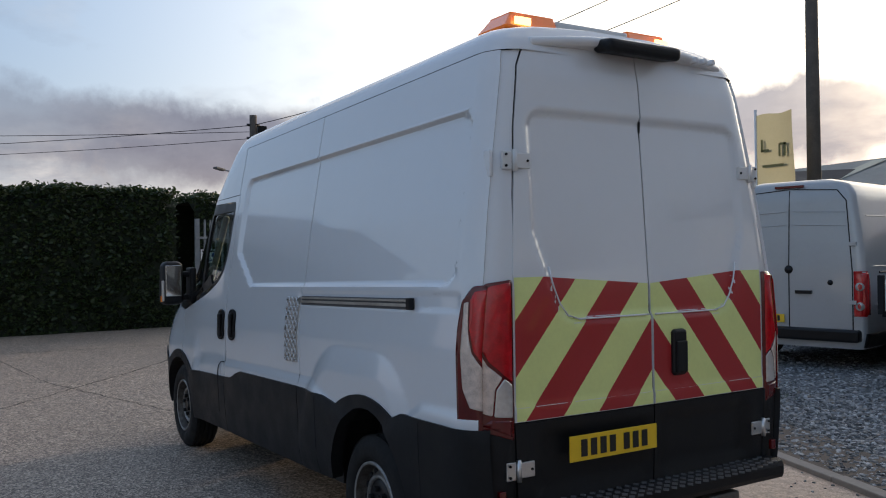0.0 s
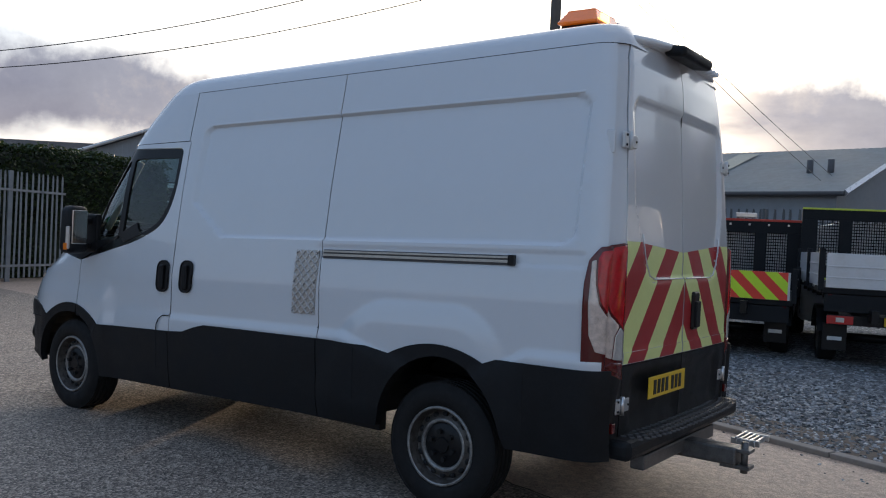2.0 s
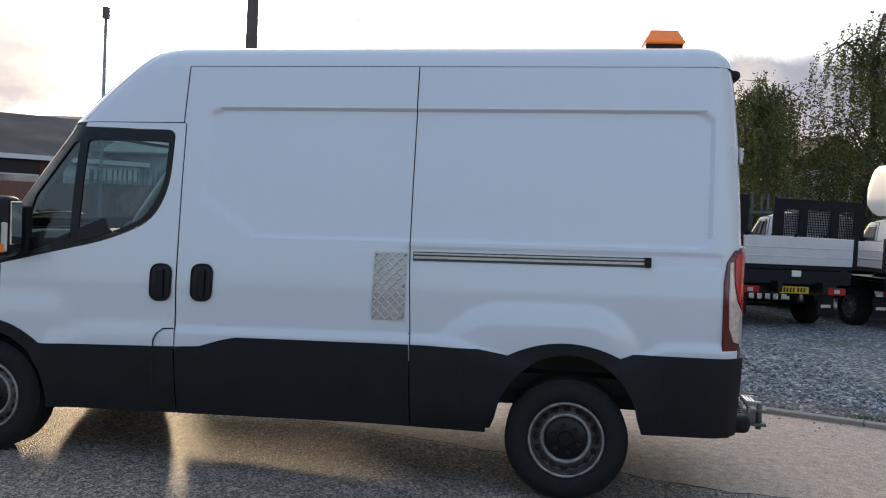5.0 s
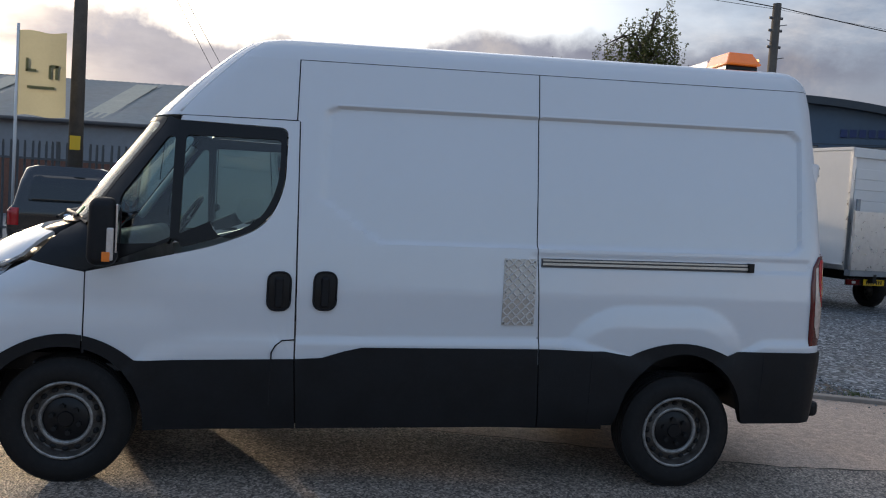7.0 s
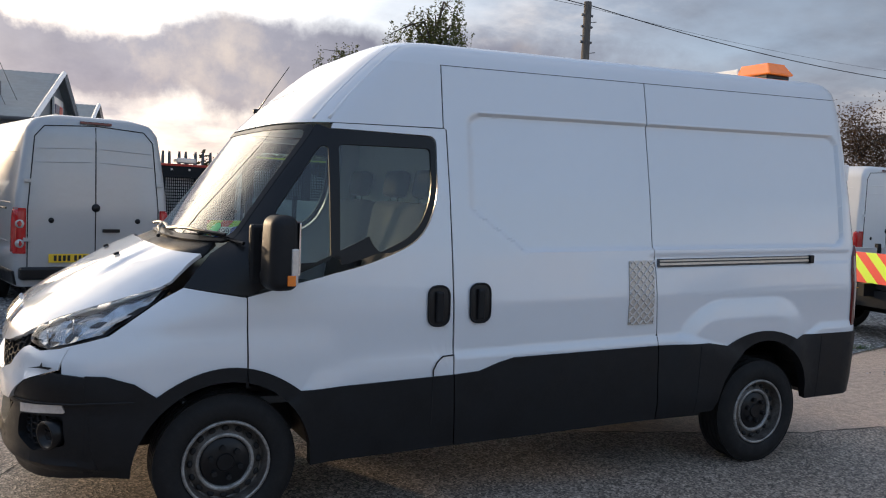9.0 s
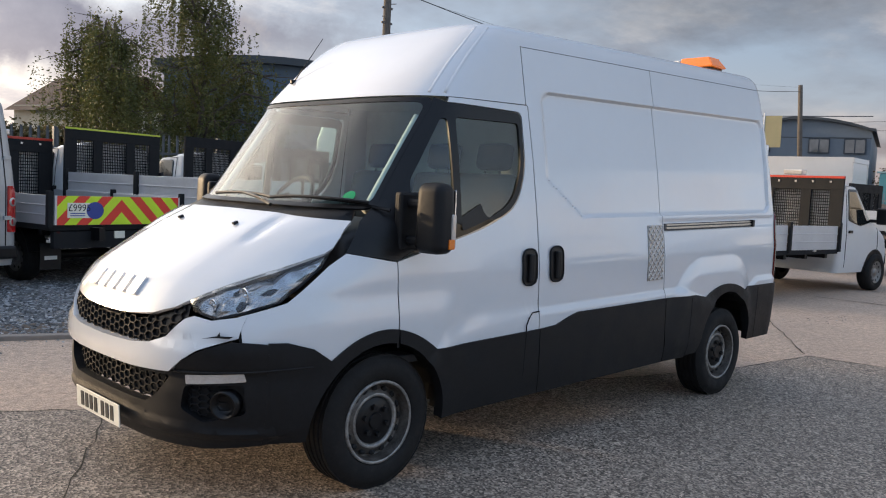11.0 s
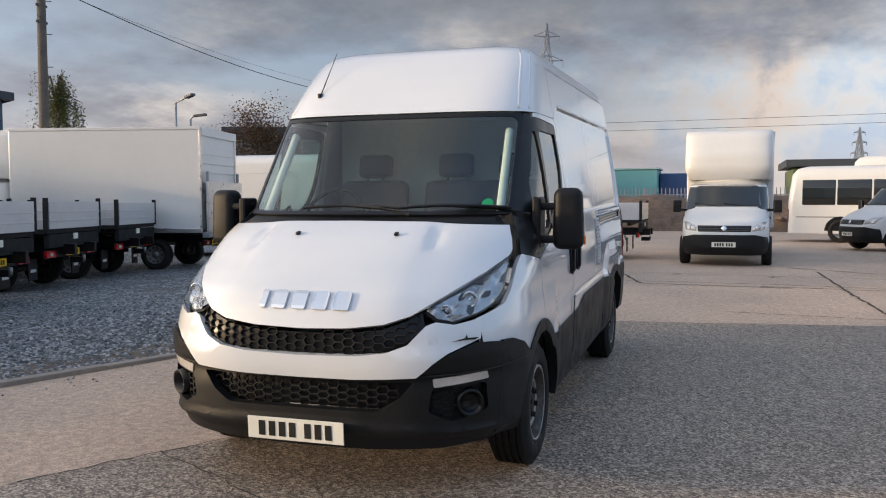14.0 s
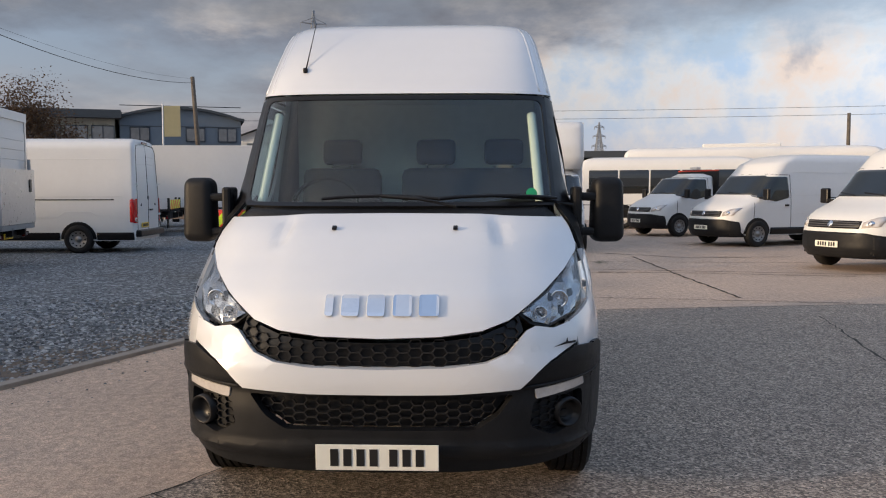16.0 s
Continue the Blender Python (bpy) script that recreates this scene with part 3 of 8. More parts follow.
def lathe(bm, profile, n=32, axis="y", at=(0, 0, 0)):
    """Turns (radius, along) round an axis through at."""
    rings = []
    for r, h in profile:
        ring = []
        for k in range(n):
            c, s = math.cos(2 * math.pi * k / n), math.sin(2 * math.pi * k / n)
            q = {"y": (r * c, h, r * s), "x": (h, r * c, r * s), "z": (r * c, r * s, h)}[axis]
            ring.append(bm.verts.new((q[0] + at[0], q[1] + at[1], q[2] + at[2])))
        rings.append(ring)
    for a, b in zip(rings, rings[1:]):
        for k in range(n):
            bm.faces.new((a[k], a[(k + 1) % n], b[(k + 1) % n], b[k]))
    return rings


# ---- the white panel van ----
VAN = Form(
    nose=[(0.25, 4.40), (0.36, 4.45), (0.48, 4.475), (0.60, 4.48), (0.68, 4.47), (0.80, 4.49), (0.90, 4.485), (1.00, 4.45), (1.08, 4.39), (1.16, 4.27),
          (1.25, 4.115), (1.33, 3.97), (1.40, 3.81), (1.46, 3.66), (2.06, 3.20), (2.20, 3.05), (2.32, 2.91), (2.43, 2.775), (2.505, 2.675), (2.545, 2.56), (2.56, 2.40), (2.565, 2.1)],
    wide=[(0.25, 0.96), (0.45, 0.985), (0.70, 0.995), (1.10, 0.995), (1.37, 0.965), (1.70, 0.92), (2.00, 0.868), (2.14, 0.842), (2.40, 0.792), (2.47, 0.768),
          (2.52, 0.725), (2.548, 0.63), (2.565, 0.36)],
    tail=[(0.25, -0.93), (0.70, -0.95), (1.35, -0.95), (1.95, -0.91), (2.30, -0.88), (2.45, -0.85), (2.565, -0.76)],
    run=[(0.25, 0.80), (1.10, 0.80), (1.40, 0.68), (2.05, 0.44), (2.565, 0.44)],
    power=[(0.25, 3.0), (0.80, 3.0), (1.00, 2.7), (1.20, 2.6), (1.38, 3.0), (1.60, 3.1), (2.00, 3.3), (2.20, 4.2), (2.45, 5.5), (2.565, 5.5)],
    corner=0.16, cy=0.03, rake=(0.025, 2.3), bow=0.02)
van = thing("panel_van", "white high-roof panel van with black lower cladding, parked", "van")


def step01(d, w):
    u = min(1.0, max(0.0, 0.5 + d / w))
    return u * u * (3 - 2 * u)


def in_round(x, z, x0, x1, z0, z1, r):
    """Signed distance into a rounded rectangle, positive inside."""
    qx, qz = abs(x - (x0 + x1) / 2) - (x1 - x0) / 2 + r, abs(z - (z0 + z1) / 2) - (z1 - z0) / 2 + r
    return r - math.hypot(max(qx, 0), max(qz, 0)) - min(max(qx, qz), 0)


def side_relief(x, z):
    """The pressed fields of the flank: sunk upper panels, belt ledge, wheel-arch swell."""
    d = 0.0
    # one long sunk field that tapers at its front foot
    front = 2.19 - max(0.0, 1.62 - z) * 1.45
    f = min(in_round(x, z, -0.74, 2.20, 1.385, 2.14, 0.09), front - x)
    d -= 0.019 * step01(f, 0.018)
    # belt ledge under the field
    if x < 2.28:
        d -= 0.006 * step01(in_round(x, z, -0.80, 0.96, 1.27, 1.345, 0.01), 0.014)
    # the swell over the rear wheel, and its lower line
    f = in_round(x, z, -0.33 + (z - 1.05) * 0.25, 0.64 - (z - 1.05) * 0.5, 0.3, 1.055, 0.26)
    d += 0.026 * min(1.0, max(0.0, f / 0.13)) ** 0.8
    # the fold above the cladding
    if x < 3.20:
        low = float(np.interp(x, [-0.52, -0.33, -0.05, 0.36, 0.69, 2.80, 3.10, 3.20], [0.862, 0.765, 0.66, 0.765, 0.858, 0.850, 0.765, 0.66]))
        d += 0.015 * min(1.0, max(0.0, (low - z) / 0.045))
    # the front wing's and door's swell
    f = in_round(x, z, 2.95, 4.3, 0.2, 1.02, 0.16)
    d += 0.018 * min(1.0, max(0.0, f / 0.13)) ** 0.8 * step01(3.98 - x, 0.3)
    return d


def rear_relief(y, z):
    a = abs(y)
    d = -0.018 * step01(in_round(a, z, -0.7, 0.665 - max(0, 1.6 - z) * 0.35, 1.215, 2.13, 0.08), 0.022)
    d += 0.006 * step01(0.865 - z, 0.02)
    return d


def rear_black_relief(y, z):
    a = abs(y)
    return -0.02 * step01(in_round(a, z, 0.02, 0.66, 0.47, 0.745, 0.05), 0.03)


def hood_relief(y, z):
    a = abs(y)
    d = 0.008 * step01(0.50 + (1.2 - z) * 0.10 - a, 0.16)
    # a short pressed dent at each rear corner
    d -= 0.010 * step01(0.035 - abs(a - 0.52 - (1.34 - z) * 0.25), 0.02) * step01(0.055 - abs(z - 1.33), 0.03)
    return d


def both(name, kind, poly, material, parent, label="", off=0.0, thick=0.035, step=0.05, holes=(), sink=None, smooth=True, group=""):
    out = []
    for sgn in (1, -1):
        if kind == "side":
            bm = patch(VAN, kind, poly, off, thick, step if sgn > 0 else 0.09, sgn, holes, sink)
        else:
            bm = patch(VAN, kind, [(sgn * p[0], p[1]) for p in poly], off, thick, step, 1, [[(sgn * p[0], p[1]) for p in h] for h in holes], sink)
        out.append(part(name, bm, material, parent, label, smooth))
        auto_smooth(out[-1])
    return out


def auto_smooth(ob, angle=35):
    """Hard edges at the turned-in rims."""
    me = ob.data
    bm = bmesh.new()
    bm.from_mesh(me)
    for e in bm.edges:
        e.smooth = len(e.link_faces) == 2 and e.calc_face_angle(0) < radians(angle)
    bm.to_mesh(me)
    bm.free()


def arc(cx, cz, r, a0, a1, n=10, sx=1.0):
    return [(cx + sx * r * math.cos(radians(a0 + (a1 - a0) * k / n)), cz + r * math.sin(radians(a0 + (a1 - a0) * k / n))) for k in range(n + 1)]


WIN = [(2.985, 2.02, 0.02), (2.405, 2.0, 0.05), (2.405, 1.66, 0.25), (2.50, 1.455, 0.20), (2.75, 1.345, 0.2)]
door_white = rounded([(2.302, 0.70), (3.15, 0.70), (3.25, 0.745), (3.412, 0.815), (3.420, 1.185), (2.75, 1.340, 0.2), (2.49, 1.452, 0.2), (2.395, 1.66, 0.25), (2.395, 2.008, 0.05), (2.985, 2.026), (2.975, 2.052), (2.338, 2.050), (2.327, 1.70)], 0.0)
both("front_door", "side", door_white, WHITE, van, step=0.045, sink=side_relief)
SLIDE = [(2.294, 0.70), (2.296, 0.90), (2.330, 2.046), (2.347, 2.058), (2.347, 2.400), (0.950, 2.400), (0.935, 1.41), (0.895, 0.70)]
both("sliding_door", "side", SLIDE, WHITE, van, step=(0.022, 0.012), sink=side_relief)
QUARTER = [(-0.30, 0.71), (-0.20, 0.760), (-0.10, 0.792), (0.02, 0.803), (0.14, 0.792), (0.24, 0.760), (0.34, 0.71), (0.888, 0.70), (0.928, 1.41), (0.943, 2.400), *[(VAN.tail(z) + 0.047, z) for z in (2.400, 2.3, 2.15, 2.0, 1.8, 1.6, 1.4, 1.2, 1.0, 0.70)]]
both("rear_quarter_panel", "side", QUARTER, WHITE, van, step=(0.022, 0.012), sink=side_relief)
wing = [(3.421, 0.815), (3.427, 1.182), (3.715, 1.236), (3.817, 1.180), (3.95, 1.088), (4.04, 1.022), (4.234, 0.962), (4.234, 0.72), (3.86, 0.72), (3.72, 0.795), (3.52, 0.825)]
both("front_wing", "side", wing, WHITE, van, step=0.03, sink=side_relief)

# roof and cab cap
zs = [2.404 + (2.565 - 2.404) * (1 - (1 - k / 12) ** 2) for k in range(13)]
ob = part("roof", loft(VAN, zs), WHITE, van, smooth=True)
auto_smooth(ob, 50)
cap = part("cab_cap", loft(VAN, [2.056 + 0.348 * k / 14 for k in range(15)], x_from=2.354, cap=False), WHITE, van, smooth=True)
for sgn in (1, -1):
    for share, rr in ((0.905, 0.014), (0.965, 0.014)):
        bm = bmesh.new()
        tube(bm, [VAN.point("front", sgn * share * VAN.wide(2.075 + 0.035 * k), 2.075 + 0.035 * k, 0.003 - rr) for k in range(13)], rr, 12)
        part("cap_fold", bm, WHITE, van, smooth=True)

# dark strips under the panel joints
def joint(kind, pts, width=0.014, sgns=(1, -1)):
    for sgn in sgns:
        bm = bmesh.new()
        rows = []
        for i, (a, z) in enumerate(pts):
            p, q = np.array(pts[max(0, i - 1)]), np.array(pts[min(len(pts) - 1, i + 1)])
            d = (q - p) / (np.linalg.norm(q - p) + 1e-9)
            nx, nz = -d[1] * width / 2, d[0] * width / 2
            s = sgn if kind != "side" else 1
            rows.append([bm.verts.new(VAN.point(kind, s * (a + k * nx), z + k * nz, -0.005, sgn if kind == "side" else 1, side_relief if kind == "side" else rear_relief)) for k in (-1, 1)])
        for a, b in zip(rows, rows[1:]):
            bm.faces.new((a[0], a[1], b[1], b[0]))
        part("joint", bm, GAP, van)


def along(a, b, n=14):
    return [(a[0] + (b[0] - a[0]) * k / n, a[1] + (b[1] - a[1]) * k / n) for k in range(n + 1)]


joint("side", along((2.298, 0.34), (2.332, 2.05)) + along((2.3505, 2.06), (2.3505, 2.39), 6))
joint("side", along((0.880, 0.36), (0.931, 1.41)) + along((0.932, 1.42), (0.947, 2.40)))
joint("side", along((3.416, 0.75), (3.424, 1.19), 6))
joint("side", along((-0.80, 2.402), (2.352, 2.402), 40))
joint("side", along((2.35, 2.053), (2.99, 2.053), 10))
joint("side", along((4.237, 0.70), (4.237, 0.96), 6))
# raised line at the field's upper edge
for x0, x1 in ((0.955, 2.13), (-0.70, 0.925)):
    bm = bmesh.new()
    rows = [[bm.verts.new(VAN.point("side", x0 + (x1 - x0) * k / 24, zz, oo)) for zz, oo in ((2.166, -0.001), (2.154, 0.0035), (2.147, 0.0015), (2.144, -0.012))] for k in range(25)]
    for a, b in zip(rows, rows[1:]):
        for i in range(3):
            bm.faces.new((a[i], a[i + 1], b[i + 1], b[i]))
    part("pressed_line", bm, WHITE, van, smooth=True)

# black surround, side glass
def ws_half(z):
    """Half width of the windscreen with its border."""
    return 0.835 - (z - 1.445) * 0.055


def ws_edge(z):
    return VAN.front(ws_half(z), z)


surround = [(3.427, 1.190), (3.716, 1.240), (3.640, 1.330), (3.585, 1.390)] + [(ws_edge(z), z) for z in (1.46, 1.6, 1.75, 1.9, 2.048)] + \
    rounded([(2.985, 2.022), (2.402, 2.002, 0.05), (2.402, 1.66, 0.25), (2.496, 1.458, 0.2), (2.75, 1.347, 0.2)], 0.0)
glass_d = rounded([(2.95, 1.945), (2.432, 1.94), (2.432, 1.68, 0.2), (2.522, 1.482, 0.15), (2.755, 1.378, 0.2), (2.95, 1.325)], 0.03)
glass_q = rounded([(3.005, 1.935), (3.045, 1.935), (3.275, 1.60), (3.31, 1.335), (3.0, 1.35)], 0.025)
both("window_surround", "side", surround, BLACK, van, "gloss black pillar and window surround", off=-0.002, thick=0.016, holes=[glass_d, glass_q], step=0.06)
for p in both("door_window", "side", glass_d, SIDEGLASS, van, "tinted clear side glass", off=-0.012, thick=0, step=0.08) + both("quarter_window", "side", glass_q, SIDEGLASS, van, "tinted clear side glass", off=-0.012, thick=0, step=0.08):
    p.visible_shadow = False

# windscreen, wipers
ws = rounded([(-0.835, 1.445), (0.835, 1.445), (0.802, 2.045), (-0.802, 2.045)], 0.03)
wi = rounded([(-0.812, 1.464), (0.812, 1.464), (0.782, 2.022), (-0.782, 2.022)], 0.05)
frit = part("windscreen_border", patch(VAN, "front", ws, 0.0, 0.01, 0.06, holes=[wi]), BLACK, van, smooth=True)
auto_smooth(frit)
p = part("windscreen", patch(VAN, "front", wi, -0.003, 0, 0.05), GLASS, van, "tinted laminated windscreen", True)
p.visible_shadow = False
for cy in (-0.05, 0.55):
    bm = bmesh.new()
    pts = [Vector(VAN.point("front", cy - 0.28 + 0.06 * k - 0.05, 1.455 + 0.008 * k - 0.0008 * k * k, 0.03)) for k in range(11)]
    tube(bm, pts, 0.009)
    q = Vector(VAN.point("front", cy + 0.36, 1.425, 0.022))
    tube(bm, [q, q.lerp(pts[5], 0.5) + Vector((0.01, 0, 0.012)), pts[5]], 0.010)
    part("wiper", bm, BLACK, van)
part("cowl", patch(VAN, "front", [(-0.84, 1.390), (0, 1.404), (0.84, 1.390), (0.775, 1.447), (-0.775, 1.447)], -0.012, 0.02, 0.08), CLAD, van, smooth=True)

# bonnet
edge = [(0.0, 0.918), (0.25, 0.925), (0.43, 0.945), (0.55, 0.985), (0.62, 1.030), (0.72, 1.095), (0.82, 1.165), (0.895, 1.235), (0.900, 1.262), (0.885, 1.315), (0.850, 1.385), (0.5, 1.400), (0.0, 1.404)]
hood = edge + [(-y, z) for y, z in reversed(edge[1:-1])]
h = part("bonnet", patch(VAN, "front", hood, 0.004, 0.02, (0.04, 0.02), sink=hood_relief), WHITE, van, smooth=True)
auto_smooth(h)
for y in (-0.27, 0.31):
    p = VAN.point("front", y, 1.335, 0.02)
    box("washer_nozzle", p, (0.03, 0.022, 0.014), BLACK, van, rot=(0, 22, 0))
for y0, w in ((-0.235, 0.035), (-0.165, 0.075), (-0.055, 0.075), (0.055, 0.08), (0.165, 0.085)):
    bm = patch(VAN, "front", rounded([(y0, 1.002), (y0 + w, 1.002), (y0 + w, 1.078), (y0, 1.078)], 0.012), 0.026, 0.012, 0.05)
    part("badge_block", bm, CHROME, van, "chrome badge block")

# grille and white bumper face
grille_top = [(0.60, 1.010), (0.535, 0.968), (0.42, 0.928), (0.25, 0.908), (0.0, 0.902)]
grille_low = [(0.0, 0.800), (0.30, 0.806), (0.45, 0.822), (0.54, 0.858), (0.62, 0.945)]
half = grille_top[::-1] + grille_low[::-1]
loop = [(y, z) for y, z in grille_top[::-1]] + grille_low[::-1] + [(-y, z) for y, z in grille_low[1:]] + [(-y, z) for y, z in grille_top[:-1]]
part("grille_back", patch(VAN, "front", loop, -0.022, 0.0, 0.06), BLACK, van, "black honeycomb grille", True)


def honeycomb(name, inside, y0, y1, z0, z1, cell, depth, material):
    """A net of hexagonal cells cut to a field."""
    bm = bmesh.new()
    rise = cell * 0.60
    col, y = 0, y0
    while y < y1:
        z = z0 + (rise / 2 if col % 2 else 0)
        while z < z1:
            if inside(y, z):
                hexa = [(y + cell * 0.5 * sx, z + rise * 0.5 * sz) for sx, sz in ((-1, 0), (-0.56, -1), (0.56, -1), (1, 0), (0.56, 1), (-0.56, 1))]
                inner = [(y + (a - y) * 0.90, z + (b - z) * 0.86) for a, b in hexa]
                A = [bm.verts.new(VAN.point("front", a, b, depth)) for a, b in hexa]
                B = [bm.verts.new(VAN.point("front", a, b, depth)) for a, b in inner]
                C = [bm.verts.new(VAN.point("front", a, b, depth - 0.014)) for a, b in inner]
                for i in range(6):
                    bm.faces.new((A[i - 1], A[i], B[i], B[i - 1]))
                    bm.faces.new((B[i - 1], B[i], C[i], C[i - 1]))
            z += rise
        y += cell * 0.78
        col += 1
    return part(name, bm, material, van)


def grille_in(y, z):
    a = abs(y)
    top = np.interp(a, [0, 0.25, 0.42, 0.535, 0.60], [0.902, 0.908, 0.928, 0.968, 1.01])
    low = np.interp(a, [0, 0.30, 0.45, 0.54, 0.62], [0.800, 0.806, 0.822, 0.858, 0.945])
    return low + 0.006 < z < top - 0.006 and a < 0.61


honeycomb("grille_mesh", grille_in, -0.62, 0.62, 0.80, 1.01, 0.066, -0.010, GAP)
white = [(0.0, 0.795), (0.30, 0.801), (0.45, 0.817), (0.545, 0.852), (0.625, 0.940), (0.665, 0.955), (0.745, 0.940), (0.856, 0.964), (0.856, 0.868), (0.72, 0.808), (0.66, 0.770), (0.585, 0.705), (0.30, 0.690), (0.0, 0.688)]
loop = white + [(-y, z) for y, z in reversed(white[1:-1])]
def bumper_relief(y, z):
    return 0.02 * step01(0.775 - z, 0.10) + 0.012 * step01(0.83 - z, 0.03)
ob = part("bumper_face", patch(VAN, "front", loop, 0.004, 0.03, 0.035, sink=bumper_relief), WHITE, van, "white bumper face, cracked at one corner", True)
auto_smooth(ob)
# crack and torn edge at the corner
bm = patch(VAN, "front", [(0.735, 0.862), (0.79, 0.877), (0.796, 0.893), (0.800, 0.877), (0.842, 0.876), (0.83, 0.866), (0.79, 0.868)], 0.019, 0.002, 0.05)
part("crack", bm, GAP, van, "dark crack in the bumper corner")

# lower bumper
low = [(0.0, 0.681), (0.30, 0.683), (0.585, 0.697), (0.655, 0.762), (0.72, 0.800), (0.84, 0.852), (0.90, 0.846), (0.933, 0.838), (0.933, 0.365), (0.85, 0.352), (0.70, 0.335), (0.35, 0.325), (0.0, 0.322)]
loop = low + [(-y, z) for y, z in reversed(low[1:-1])]
intake = rounded([(-0.57, 0.672), (0.57, 0.672), (0.50, 0.585), (0.41, 0.528), (-0.41, 0.528), (-0.50, 0.585)], 0.02)
NEST = rounded([(0.655, 0.64), (0.875, 0.655), (0.88, 0.52), (0.74, 0.475), (0.635, 0.53)], 0.02)
fogs = [[(s * y, z) for y, z in NEST] for s in (1, -1)]
def lower_relief(y, z):
    a = abs(y)
    return 0.014 * step01(0.475 - 0.05 * a * a - z, 0.022) - 0.03 * step01(0.40 - z, 0.06) + 0.01 * step01(z - 0.715, 0.02)
ob = part("lower_bumper", patch(VAN, "front", loop, 0.010, 0.05, (0.035, 0.018), holes=[intake] + fogs, sink=lower_relief), CLAD, van, "black grained plastic lower bumper", True)
auto_smooth(ob)
part("intake_back", patch(VAN, "front", intake, -0.055, 0, 0.06), BLACK, van, smooth=True)
honeycomb("intake_mesh", lambda y, z: 0.535 < z < 0.668 and abs(y) < 0.40 + (z - 0.53) * 1.1, -0.56, 0.56, 0.53, 0.67, 0.066, -0.03, GAP)
for s in (1, -1):
    nest = part("fog_nest", patch(VAN, "front", [(s * y, z) for y, z in NEST], -0.035, 0, 0.03), CLAD, van)
    c = Vector(VAN.point("front", s * 0.82, 0.56, -0.015))
    bm = bmesh.new()
    n = (Vector(VAN.point("front", s * 0.80, 0.56, 0.12)) - c).normalized()
    lathe(bm, [(0.0001, -0.012), (0.030, -0.010), (0.048, 0.0), (0.056, 0.030), (0.066, 0.032), (0.068, -0.03)], 24, "x")
    bm.transform(Matrix.Translation(c) @ n.to_track_quat("X", "Z").to_matrix().to_4x4())
    part("fog_lamp_bezel", bm, BLACK, van, smooth=True)
    honeycomb("fog_mesh", lambda y, z, s=s: 0.655 < s * y < 0.86 and 0.50 + max(0, 0.72 - s * y) * 0.5 < z < 0.635, -0.82, 0.82, 0.48, 0.64, 0.055, -0.022, GAP)
    part("running_lamp", patch(VAN, "front", [(s * y, z) for y, z in rounded([(0.655, 0.690), (0.875, 0.712), (0.88, 0.672), (0.662, 0.645)], 0.008)], 0.016, 0.03, 0.04), CLEAR, van, "clear daytime running lamp")
def corner_relief(x, z):
    u = step01(x - 3.98, 0.2)
    return u * lower_relief(0.9, z) + (1 - u) * side_relief(x, z)
# dark seam between the upper strip and the lower moulding
for s in (1, -1):
    bm = bmesh.new()
    tube(bm, [VAN.point("front", s * (0.60 + 0.035 * k), 0.703 + 0.0018 * k, 0.017) for k in range(10)] + [VAN.point("side", x, 0.722, 0.017, s) for x in (4.10, 4.02, 3.94, 3.88)], 0.006)
    part("bumper_seam", bm, GAP, van, smooth=True)
def dome(x0, z0, x1, z1, rise, n=12, a=0.0, b=1.0):
    """A bowed edge from one foot to the other, or a stretch a to b of it."""
    us = [a + (b - a) * k / n for k in range(n + 1)]
    return [(x0 + (x1 - x0) * u, z0 + (z1 - z0) * u + rise * 4 * u * (1 - u)) for u in us]


# bumper corners along the side, with the arch's front half
corner = [(4.135, 0.362), (4.135, 0.845), (4.05, 0.842), (3.93, 0.805), *dome(3.835, 0.738, 3.150, 0.712, 0.128, 10, 0, 0.603)] + arc(3.515, 0.36, 0.425, 102, 0, 14)
both("bumper_corner", "side", corner, CLAD, van, "black grained plastic bumper corner", off=0.0095, thick=0.04, step=0.04, sink=corner_relief)
doorclad = [*dome(3.835, 0.738, 3.150, 0.712, 0.128, 8, 0.609, 1), (2.303, 0.725), (2.278, 0.332), (3.09, 0.332)] + arc(3.515, 0.36, 0.425, 178, 104, 12)
both("door_cladding", "side", doorclad, CLAD, van, off=0.010, thick=0.03, step=0.06, sink=side_relief)
slideclad = [(2.296, 0.725), (2.145, 0.733), (2.02, 0.772), (1.925, 0.793), (0.905, 0.793), (0.880, 0.332), (2.271, 0.332)]
both("sliding_door_cladding", "side", slideclad, CLAD, van, off=0.010, thick=0.03, step=0.08, sink=side_relief)
rearclad = [(0.897, 0.793), (0.503, 0.787), *dome(0.338, 0.758, -0.283, 0.763, 0.076, 16), (-0.352, 0.788), (-0.930, 0.783), (-0.922, 0.345), (-0.42, 0.345)] + [(x, 0.345 + (z - 0.345) * 1.07) for x, z in arc(0.0, 0.345, 0.400, 180, 0, 20)[1:-1]] + [(0.42, 0.345), (0.872, 0.332)]
both("rear_cladding", "side", rearclad, CLAD, van, off=0.010, thick=0.03, step=0.06, sink=side_relief)
for x in (0.58, -0.52):
    bm = bmesh.new()
    tube(bm, [VAN.point("side", x, 0.35 + 0.07 * k, 0.0095, 1, side_relief) for k in range(7)], 0.0028, 6)
    part("cladding_joint", bm, GAP, van)
# fuel flap
bm = bmesh.new()
pts = [Vector(VAN.point("side", a, z, 0.009, 1, side_relief)) for a, z in [(2.425, 0.46), (2.425, 0.60), (2.425, 0.70), (2.425, 0.76), (2.405, 0.80), (2.37, 0.828), (2.305, 0.832)]]
tube(bm, pts, 0.004)
part("fuel_flap_joint", bm, GAP, van)

